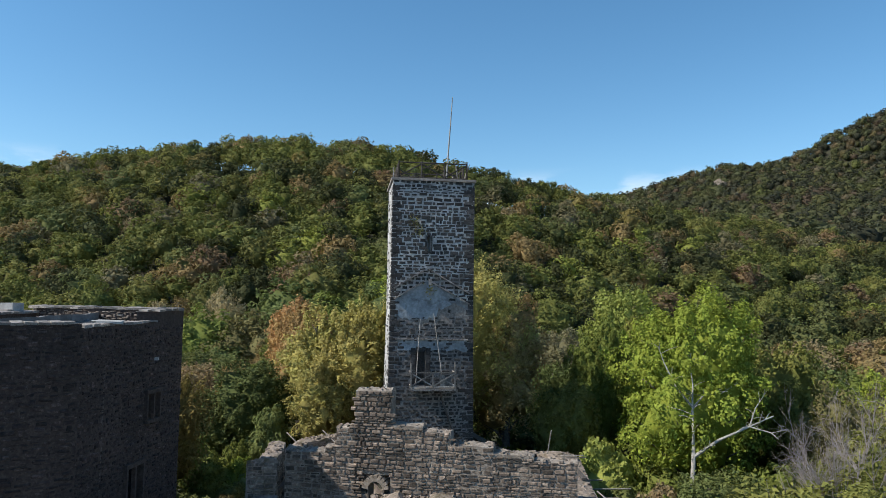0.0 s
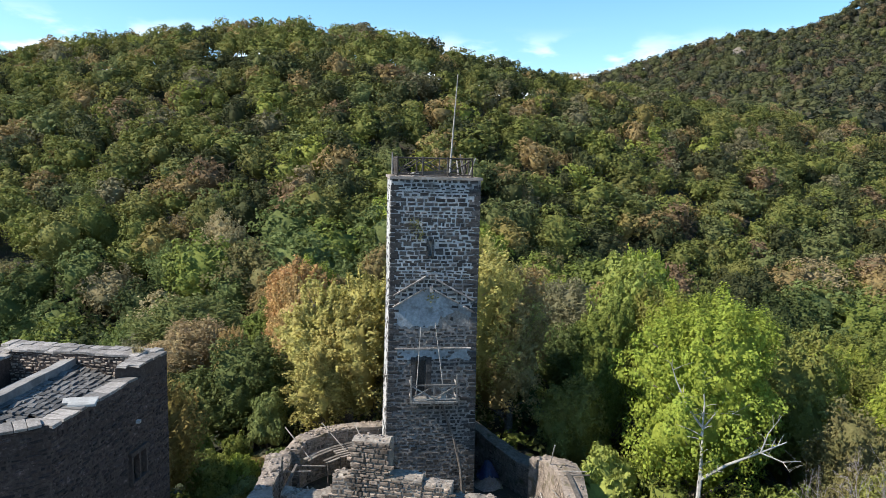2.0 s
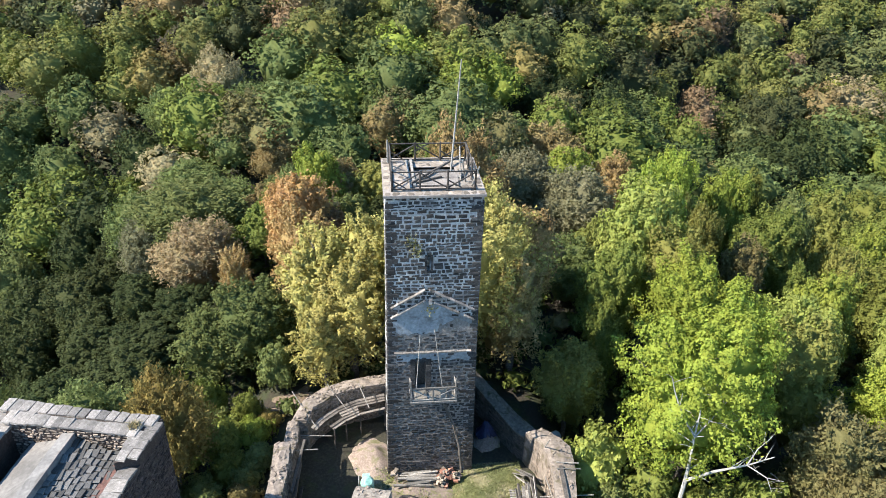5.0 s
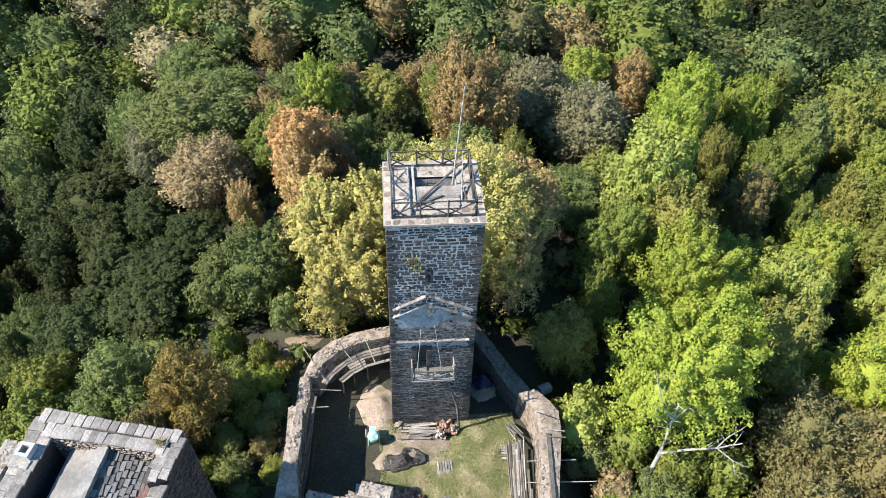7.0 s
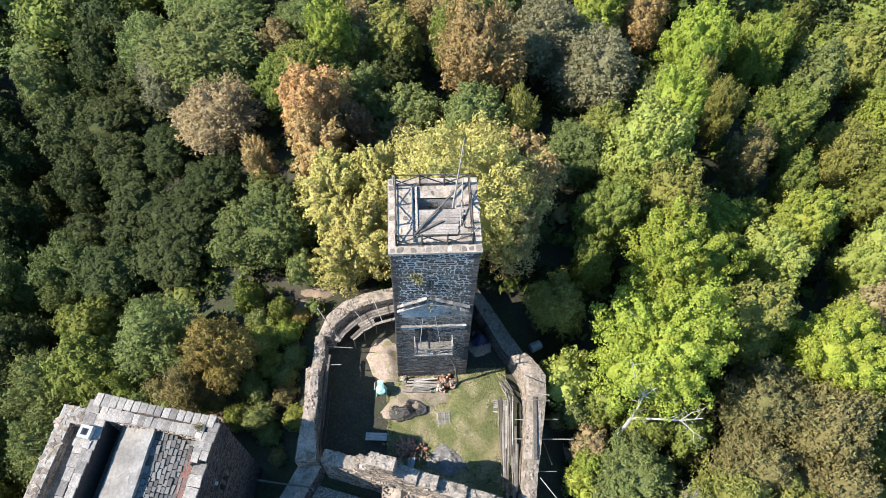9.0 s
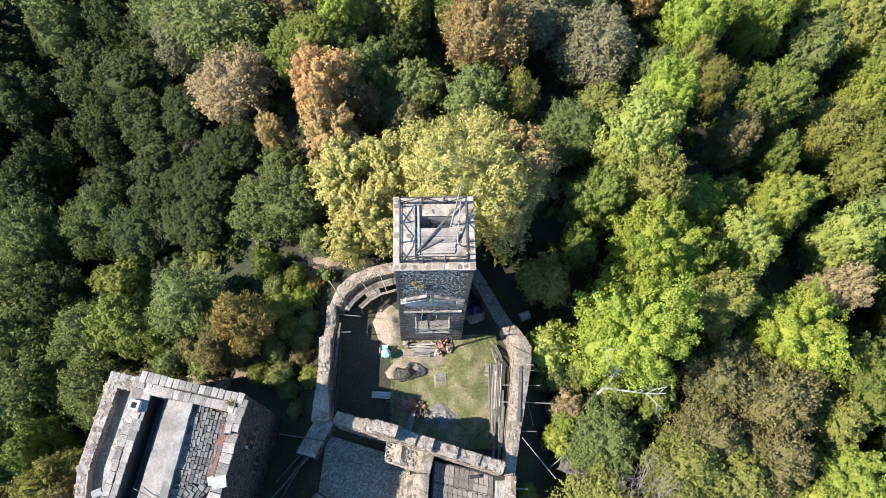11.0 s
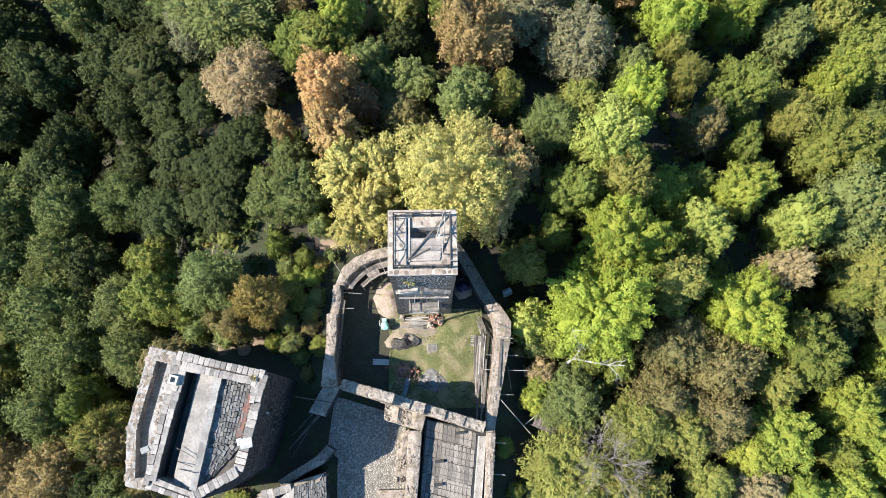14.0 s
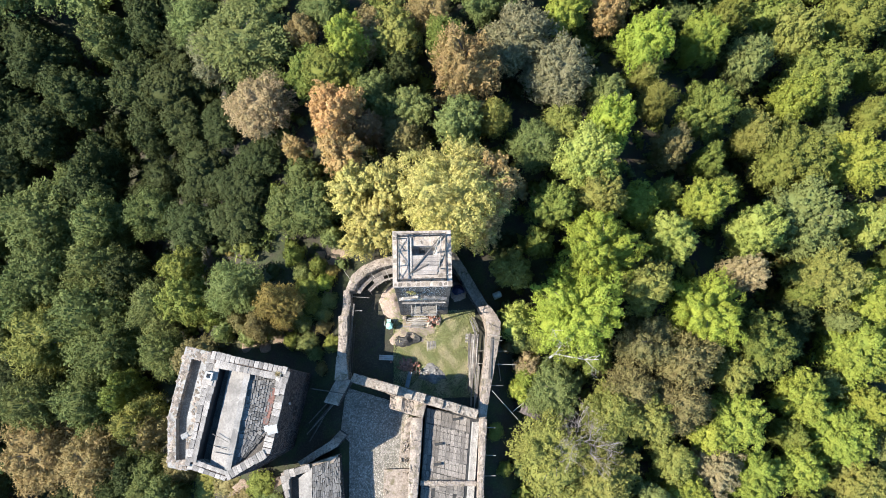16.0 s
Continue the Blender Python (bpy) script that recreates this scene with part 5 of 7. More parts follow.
def unit_slab(name, seed, mat):
    """A unit slab with chipped corners, to be scaled."""
    rng = random.Random(seed)
    bm = bmesh.new()
    vs = add_box(bm, (-0.5, -0.5, 0), (0.5, 0.5, 1))
    for v in vs:
        v.co += Vector((rng.uniform(-0.06, 0.06), rng.uniform(-0.06, 0.06), rng.uniform(-0.1, 0.1) if v.co.z > 0.5 else 0))
    bmesh.ops.bevel(bm, geom=[e for e in bm.edges if e.verts[0].co.z > 0.5 and e.verts[1].co.z > 0.5], offset=0.05, segments=1, affect="EDGES")
    me = bpy.data.meshes.new(name)
    bm.to_mesh(me)
    bm.free()
    me.materials.append(mat)
    return me


COPES = [unit_slab("coping_slab", 90 + i, COPING) for i in range(4)]
SLATES = [unit_slab("slate", 110 + i, SLATE) for i in range(4)]


def coping(parent, o0, o1, i0, i1, z, rows, rng, size=0.5, proud=0.1):
    """Slabs in rows along a wall's top, butted with dark gaps."""
    o0, o1, i0, i1 = (Vector((*p, 0)) for p in (o0, o1, i0, i1))
    n = max(1, round((o1 - o0).length / size))
    for r in range(rows):
        for k in range(n):
            f, g = (k + 0.5) / n + rng.uniform(-0.1, 0.1) / n, (r + 0.5) / rows
            a, b = o0.lerp(o1, (k + 0.5) / n), i0.lerp(i1, (k + 0.5) / n)
            c = a.lerp(b, g + (0.04 if r else -0.05))
            d = o1 - o0
            m = Matrix.Translation((c.x, c.y, z - 0.01)) @ Matrix.Rotation(math.atan2(d.y, d.x) + rng.uniform(-0.04, 0.04), 4, "Z") @ Matrix.Rotation(rng.uniform(-0.07, 0.07), 4, "X") @ Matrix.Rotation(rng.uniform(-0.05, 0.05), 4, "Y")
            shared("coping_slab", rng.choice(COPES), parent, m @ Matrix.Diagonal(((o1 - o0).length / n - 0.07, (b - a).length / rows * 1.02 - 0.05, 0.1 + rng.uniform(-0.015, 0.02), 1)))


def slate_field(parent, p00, p10, p01, p11, along, down, rng, meshes=None, lift=0.05):
    """Overlapping slates on a slope: p00-p10 the ridge, p01-p11 the eaves."""
    p00, p10, p01, p11 = (Vector(p) for p in (p00, p10, p01, p11))
    rows = max(2, round(((p01 - p00).length + (p11 - p10).length) / 2 / down))
    for r in range(rows):
        a, b = p00.lerp(p01, (r + 0.5) / rows), p10.lerp(p11, (r + 0.5) / rows)
        x = (b - a).normalized()
        y = (p01 - p00).normalized()
        n = x.cross(y).normalized()
        if n.z < 0:
            n = -n
        y = n.cross(x)
        tilt = 0.17 if y.dot(p01 - p00) > 0 else -0.17
        u, total = rng.uniform(-0.3, 0.0), (b - a).length
        while u < total:
            w = along * rng.uniform(0.6, 1.5)
            ua, ub = max(u, 0), min(u + w, total)
            u += w
            if ub - ua < 0.12:
                continue
            c = a + x * (ua + ub) / 2 + n * lift
            m = Matrix((x, y, n)).transposed().to_4x4()
            m.translation = c
            m = m @ Matrix.Rotation(rng.gauss(0, 0.11), 4, "Z") @ Matrix.Rotation(tilt + rng.gauss(0, 0.05), 4, "X") @ Matrix.Rotation(rng.gauss(0, 0.05), 4, "Y")
            shared("slate", rng.choice(meshes or SLATES), parent, m @ Matrix.Diagonal((ub - ua - 0.05, (p01 - p00).length / rows * rng.uniform(0.8, 1.15), rng.uniform(0.05, 0.1), 1)))


def face_stones(parent, a, b, z0, z1, mat, rng, holes=(), big=1.0):
    bm = bmesh.new()
    m, w = face_frame(a, b, z0)
    for u, v, sw, sh in courses(w, z1 - z0, rng, 0.09 * big, 0.3 * big, (0.16 * big, 0.75 * big)):
        if any(s0 - sw / 2 - 0.1 < u < s1 + sw / 2 + 0.1 and h0 - sh / 2 - 0.1 < v + z0 < h1 + sh / 2 + 0.1 for s0, s1, h0, h1 in holes):
            continue
        stone_box(bm, m @ Matrix.Translation((u + rng.gauss(0, 0.03), v + rng.gauss(0, 0.035), 0.012)) @ Matrix.Rotation(rng.gauss(0, 0.1), 4, "Z"), sw * rng.uniform(0.65, 1.05), sh * rng.uniform(0.65, 1.15), rng.uniform(0.004, 0.05), rng, 0.26)
    tagged(part("masonry", bm, mat, parent), kind="stuff")


def great_house():
    rng = random.Random(12)
    house = thing("house", "tall stone fortified house, shade-darkened outer walls, pale coped parapets, slate roof", "house")
    NE, NW, SW, S, SE, E1 = (-13.2, -6.6), (-21.0, -4.75), (-22.9, -15.6), (-19.06, -16.95), (-15.05, -14.73), (-14.55, -12.6)
    NEi, NWi, SWi, Si, SEi, E1i = (-14.3, -7.6), (-20.2, -6.25), (-21.95, -15.0), (-19.1, -16.05), (-15.85, -14.3), (-15.3, -12.3)
    low = -12.0
    es = Vector(E1) - Vector(NE)
    L = es.length
    ed = es / L
    E0 = tuple(Vector(NE) + ed * 2.5)
    E0i = tuple(Vector(NEi).lerp(Vector(E1i), (2.5 - 0.9) / (L - 0.9)))
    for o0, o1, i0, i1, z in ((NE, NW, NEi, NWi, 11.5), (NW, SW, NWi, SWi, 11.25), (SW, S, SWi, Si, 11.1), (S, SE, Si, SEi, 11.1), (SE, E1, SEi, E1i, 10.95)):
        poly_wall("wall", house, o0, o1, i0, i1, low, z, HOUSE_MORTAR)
    # east wall with its window openings
    holes = [(2.3, 3.3, 6.65, 7.8), (3.55, 4.75, 3.2, 4.85)]
    side = Vector((-0.9, 0.0))

    def block(s0, s1, z0, z1):
        a, b = Vector(NE) + ed * s0, Vector(NE) + ed * s1
        f = lambda s: Vector(NEi).lerp(Vector(E1i), max(0, s - 0.2) / L)
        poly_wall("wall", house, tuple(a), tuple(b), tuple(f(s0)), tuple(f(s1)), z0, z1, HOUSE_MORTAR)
    cuts = [0.0]
    for s0, s1, h0, h1 in holes:
        cuts += [s0, s1]
    cuts.append(L)
    for s0, s1 in zip(cuts, cuts[1:]):
        hole = next((h for h in holes if abs(h[0] - s0) < 1e-6), None)
        top = 11.45 if s1 <= 2.4 else 10.95
        if hole:
            block(s0, s1, low, hole[2])
            block(s0, s1, hole[3], top)
        else:
            block(s0, s1, low, top)
    for s0, s1, h0, h1 in holes:
        w = bpy.data.objects.new("window", None)
        scene.collection.objects.link(w)
        w.parent = house
        a, b = Vector(NE) + ed * s0, Vector(NE) + ed * s1
        out = Vector((ed.y, -ed.x)) * -1
        out = out if out.x > 0 else -out
        P = lambda s, z, d: Vector((NE[0] + ed.x * s + out.x * d, NE[1] + ed.y * s + out.y * d, z))
        for za, zb, sa, sb in ((h0, h1, s0 - 0.08, s0 - 0.08), (h0, h1, s1 + 0.08, s1 + 0.08), (h0, h1, (s0 + s1) / 2, (s0 + s1) / 2)):
            timber("jamb", P(sa, za, 0.05), P(sb, zb, 0.05), 0.17, 0.2, HOUSE_MORTAR, w)
        timber("lintel", P(s0 - 0.2, h1 + 0.08, 0.06), P(s1 + 0.2, h1 + 0.08, 0.06), 0.2, 0.2, HOUSE_MORTAR, w)
        timber("sill", P(s0 - 0.2, h0 - 0.07, 0.09), P(s1 + 0.2, h0 - 0.07, 0.09), 0.24, 0.14, HOUSE_MORTAR, w)
        bm = bmesh.new()
        q = [P(s0, h0, -0.3), P(s1, h0, -0.3), P(s1, h1, -0.3), P(s0, h1, -0.3)]
        add_prism(bm, [(p.x, p.y) for p in (q[0], q[1], q[1] - Vector((out.x * 0.03, out.y * 0.03, 0)), q[0] - Vector((out.x * 0.03, out.y * 0.03, 0)))], h0, h1)
        bmesh.ops.recalc_face_normals(bm, faces=bm.faces)
        part("pane", bm, GLASS, w, "dark dusty pane")
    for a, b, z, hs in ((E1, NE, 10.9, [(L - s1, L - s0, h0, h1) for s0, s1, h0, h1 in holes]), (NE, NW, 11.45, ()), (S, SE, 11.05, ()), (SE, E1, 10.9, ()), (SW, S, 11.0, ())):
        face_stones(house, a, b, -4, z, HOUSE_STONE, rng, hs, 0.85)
    for a, b, z in ((NWi, NEi, 11.4), (NEi, E1i, 10.9), (Si, SWi, 11.0)):
        face_stones(house, a, b, 8.8, z, STONE_PALE, rng, (), 0.62)
    coping(house, NE, NW, NEi, NWi, 11.5, 2, rng, 0.5)
    coping(house, NE, E0, NEi, E0i, 11.46, 2, rng, 0.62)
    coping(house, E0, E1, E0i, E1i, 10.96, 1, rng, 0.75)
    coping(house, E1, SE, E1i, SEi, 10.96, 1, rng, 0.6)
    coping(house, SE, S, SEi, Si, 11.1, 1, rng, 0.45)
    coping(house, S, SW, Si, SWi, 11.1, 2, rng, 0.6)
    coping(house, NW, SW, NWi, SWi, 11.25, 2, rng, 0.85)
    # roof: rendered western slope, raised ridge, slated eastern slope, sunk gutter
    # parapet's shadow in the trench, put into the floor's dark colour
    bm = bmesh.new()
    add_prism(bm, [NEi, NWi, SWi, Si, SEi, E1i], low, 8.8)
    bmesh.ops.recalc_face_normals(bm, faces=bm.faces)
    part("gutter_floor", bm, WOOD_DARK, house, "gutter floor darkened with the trench's shade")
    R0, R1 = Vector((-17.35, -6.95, 11.0)), Vector((-18.95, -15.95, 10.9))
    W0, W1 = Vector((-19.35, -6.5, 10.35)), Vector((-20.9, -15.5, 10.35))
    bm = bmesh.new()
    add_prism(bm, [(p.x, p.y) for p in (R0, W0, W1, R1)], 8.7, [R0.z, W0.z, W1.z, R1.z])
    bmesh.ops.recalc_face_normals(bm, faces=bm.faces)
    bmesh.ops.subdivide_edges(bm, edges=bm.edges[:], cuts=12, use_grid_fill=True)
    for v in bm.verts:
        if v.co.z > 10.2:
            v.co.z += 0.05 * noise.noise(v.co * 0.8)
    part("render_slope", bm, CONCRETE, house, "smooth pale weathered render slope")
    bm = bmesh.new()
    d = Vector((0.985, -0.17, 0)) * 0.3
    n = 18
    prev = None
    for k in range(n + 1):
        p = R0.lerp(R1, k / n)
        j = 0.06 * noise.noise(p * 1.5)
        ring = [bm.verts.new(q) for q in (p - d + Vector((0, 0, -0.6)), p - d + Vector((j, 0, 0.22 + j)), p + d + Vector((j, 0, 0.30 + j)), p + d + Vector((0, 0, -0.6)))]
        if prev:
            for i in range(3):
                bm.faces.new((prev[i], prev[i + 1], ring[i + 1], ring[i]))
        else:
            bm.faces.new(ring)
        prev = ring
    bm.faces.new(prev[::-1])
    bmesh.ops.recalc_face_normals(bm, faces=bm.faces)
    part("ridge_wall", bm, CONCRETE, house, "low mortared ridge wall")
    e0, e1 = Vector((-14.3, -7.7, 10.25)), Vector((-15.3, -12.3, 10.2))
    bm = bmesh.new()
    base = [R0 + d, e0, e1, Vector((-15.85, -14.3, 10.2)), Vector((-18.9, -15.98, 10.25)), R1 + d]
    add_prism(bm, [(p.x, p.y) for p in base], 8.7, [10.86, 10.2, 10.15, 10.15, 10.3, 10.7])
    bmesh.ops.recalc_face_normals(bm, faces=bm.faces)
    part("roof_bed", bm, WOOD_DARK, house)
    slate_field(house, tuple(R0 + d - Vector((0, 0, 0.12))), tuple(R0.lerp(R1, 0.62) + d - Vector((0, 0, 0.16))), tuple(e0), tuple(e1), 0.42, 0.27, rng)
    slate_field(house, tuple(R0.lerp(R1, 0.62) + d - Vector((0, 0, 0.16))), tuple(R0.lerp(R1, 0.97) + d - Vector((0, 0, 0.2))), tuple(e1), (-18.4, -15.6, 10.3), 0.42, 0.27, rng)
    bm = bmesh.new()
    add_prism(bm, [(-15.1, -8.3), (-14.62, -8.45), (-15.42, -11.9), (-16.05, -11.75)], [10.36, 10.34, 10.30, 10.34], [10.5, 10.46, 10.42, 10.48])
    bmesh.ops.recalc_face_normals(bm, faces=bm.faces)
    part("rusted_sheet", bm, RUST, house, "rust-red metal flashing")
    # white slabs on the east parapet, small white lamp on the east face
    for k, (x, y, w, d) in enumerate(((-14.8, -12.35, 1.0, 0.8), (-15.35, -12.2, 0.45, 0.6))):
        m = pose(x, y, 11.05, 2, 2, 10 + 9 * k)
        shared("white_slab", COPES_WHITE[k % 2], house, m @ Matrix.Diagonal((w, d, 0.09, 1)))
    bm = bmesh.new()
    add_box(bm, (-13.62, -10.0, 9.3), (-13.45, -9.8, 9.42))
    part("lamp", bm, WHITE, house, "small white wall lamp")
    bm = bmesh.new()
    add_limb(bm, [(-14.72, -13.1, 9.3), (-14.72, -13.1, 5.0), (-14.72, -13.1, -3)], [0.06, 0.06, 0.06], 8)
    part("drain_pipe", bm, WOOD_DARK, house)
    # chimney block
    ch = thing("chimney", "white-painted square chimney block with a dark flue", "chimney")
    for lo, hi in (((-0.38, -0.38, 0), (0.38, -0.2, 0.42)), ((-0.38, 0.2, 0), (0.38, 0.38, 0.42)), ((-0.38, -0.2, 0), (-0.2, 0.2, 0.42)), ((0.2, -0.2, 0), (0.38, 0.2, 0.42)), ((-0.38, -0.38, -0.3), (0.38, 0.38, 0.05))):
        bm = bmesh.new()
        add_box(bm, lo, hi)
        part("side", bm, WHITE, ch)
    bm = bmesh.new()
    add_box(bm, (-0.55, -0.85, -0.1), (0.5, -0.4, 0.12))
    part("foot_slab", bm, COPING, ch)
    ch.matrix_basis = pose(-21.0, -7.1, 11.3, 0, 0, -14)
    tuft = thing("shrub", "dry straw-coloured tuft growing on the coping", "plant")
    bm = bmesh.new()
    for _ in range(160):
        p = Vector((rng.gauss(0, 0.13), rng.gauss(0, 0.13), 0))
        e = p + Vector((rng.gauss(0, 0.15), rng.gauss(0, 0.15), rng.uniform(0.1, 0.38)))
        s = Vector((rng.gauss(0, 1), rng.gauss(0, 1), 0)).normalized() * 0.02
        bm.faces.new([bm.verts.new(q) for q in (p - s, p + s, e)])
    tagged(part("stems", bm, STRAW, tuft), kind="stuff")
    tuft.location = (-14.3, -7.1, 11.6)


RUST = rough_stuff("dark red flashing", (0.07, 0.035, 0.03), (0.15, 0.075, 0.062), (0.24, 0.14, 0.12), 1.4, 7, 0.3, 0.01, stain=(0.12, 0.10, 0.095))
GLASS = rough_stuff("dark window pane", (0.012, 0.013, 0.015), (0.02, 0.021, 0.024), (0.03, 0.031, 0.035), 1, 5, 0.1, 0.002, roughness=0.25)
WHITE = rough_stuff("white painted block", (0.258, 0.253, 0.246), (0.340, 0.336, 0.330), (0.414, 0.409, 0.405), 1.2, 6, 0.2, 0.01)
STRAW = rough_stuff("dry straw", (0.2, 0.16, 0.08), (0.36, 0.29, 0.15), (0.5, 0.42, 0.25), 2, 8, 0.1, 0.01)
COPES_WHITE = [unit_slab("white_slab", 130 + i, WHITE) for i in range(2)]
great_house()


ANNEX_TOP = rough_stuff("pale grey wall-top mortar", (0.15, 0.142, 0.136), (0.25, 0.24, 0.232), (0.35, 0.338, 0.328), 0.7, 6, 0.6, 0.04, stain=(0.17, 0.16, 0.15))


def annex():
    rng = random.Random(14)
    an = thing("annex", "lower stone wing with a broad mortared wall top and sunk gutter", "house")
    O = [(-21.0, -4.78), (-24.9, -3.8), (-26.35, -11.0), (-26.05, -15.85), (-24.16, -16.25), (-22.92, -15.65)]
    I = [(-23.2, -5.3), (-24.24, -5.1), (-25.53, -11.05), (-25.28, -15.2), (-24.32, -15.24), (-24.4, -11.07)]
    z = 7.1
    for o0, o1, i0, i1 in ((O[0], O[1], I[0], I[1]), (O[1], O[2], I[1], I[2]), (O[2], O[3], I[2], I[3]), (O[3], O[4], I[3], I[4]), ((-22.9, -15.6), (-21.95, -10.2), I[4], I[5]), ((-21.95, -10.2), O[0], I[5], I[0]), (O[4], O[5], I[4], (-23.2, -15.4))):
        poly_wall("wall", an, o0, o1, i0, i1, -16, z, ANNEX_TOP)
    bm = bmesh.new()
    add_prism(bm, I, -16, 6.2)
    bmesh.ops.recalc_face_normals(bm, faces=bm.faces)
    part("gutter_floor", bm, STONE_WARM, an)
    for a, b in ((O[0], O[1]), (O[1], O[2]), (O[2], O[3]), (O[3], O[4])):
        face_stones(an, a, b, -6, z - 0.05, STONE_WARM, rng, (), 1.2)
    face_stones(an, I[2], I[1], 5.2, z - 0.05, STONE_PALE, rng)
    face_stones(an, (-22.9, -15.6), (-21.0, -4.75), z, 11.2, STONE_PALE, rng, (), 1.1)
    bm = bmesh.new()
    for o0, o1, i0, i1, n in ((O[0], O[1], I[0], I[1], 45), (O[1], O[2], I[1], I[2], 90), (O[2], O[3], I[2], I[3], 60), (O[3], O[4], I[3], I[4], 25), ((-22.9, -15.6), (-21.95, -10.2), I[4], I[5], 80), ((-21.95, -10.2), O[0], I[5], I[0], 90)):
        for _ in range(n):
            f, g = rng.random(), rng.uniform(0.06, 0.94)
            p = Vector(o0).lerp(Vector(o1), f).lerp(Vector(i0).lerp(Vector(i1), f), g)
            stone_box(bm, Matrix.Translation((p.x, p.y, z - 0.02)) @ Matrix.Rotation(rng.uniform(0, 6.3), 4, "Z"), rng.uniform(0.2, 0.6), rng.uniform(0.15, 0.4), rng.uniform(0.02, 0.06), rng)
    tagged(part("loose_rubble", bm, STONE_TOP_I, an), kind="stuff")
    fl = thing("floodlight", "white box floodlight on a bracket with cables", "lamp")
    bm = bmesh.new()
    add_box(bm, (-0.36, -0.26, -0.2), (0.36, 0.26, 0.2))
    bmesh.ops.bevel(bm, geom=bm.edges[:], offset=0.05, segments=2, affect="EDGES")
    part("housing", bm, WHITE, fl)
    pole("bracket", (0.1, 0, -1.55), (0.1, 0, -0.2), 0.06, WOOD_DARK, fl)
    fl.matrix_basis = pose(-24.0, -12.8, 8.6, 0, 15, 25)
    for a, b in (((-23.5, -13.0, 8.8), (-19.0, -14.1, 11.4)), ((-20.6, -12.6, 10.9), (-18.9, -13.4, 11.4)), ((-20.4, -14.3, 10.6), (-18.7, -14.6, 11.4))):
        c = thing("cable", "thin dark cable slung to the roof ridge", "cable", group="roof cables")
        pole("wire", a, b, 0.03, WOOD_DARK, c, sag=0.15, taper=1.0)


annex()

# ---- south court ----


def cobbles():
    m, t, b = nodes_of("rounded cobbles")
    co = t.nodes.new("ShaderNodeTexCoord").outputs["Object"]
    v = t.nodes.new("ShaderNodeTexVoronoi")
    v.inputs["Scale"].default_value = 6.2
    t.links.new(co, v.inputs["Vector"])
    e = t.nodes.new("ShaderNodeTexVoronoi")
    e.feature = "DISTANCE_TO_EDGE"
    e.inputs["Scale"].default_value = 6.2
    t.links.new(co, e.inputs["Vector"])
    stone = ramp(t, v.outputs["Color"], [(0.2, (0.17, 0.152, 0.132)), (0.8, (0.36, 0.33, 0.295))])
    k = ramp(t, e.outputs["Distance"], [(0.03, (0, 0, 0)), (0.12, (1, 1, 1))])
    c = mix(t, k, (0.09, 0.085, 0.07), stone)
    c = mix(t, 0.4, c, ramp(t, noise_of(t, 0.7, 5), [(0.3, (0.3, 0.3, 0.3)), (0.7, (0.72, 0.72, 0.72))]), "OVERLAY")
    t.links.new(c, b.inputs["Base Color"])
    b.inputs["Roughness"].default_value = 0.9
    bump(t, b, e.outputs["Distance"], 1.0, 0.12)
    return m


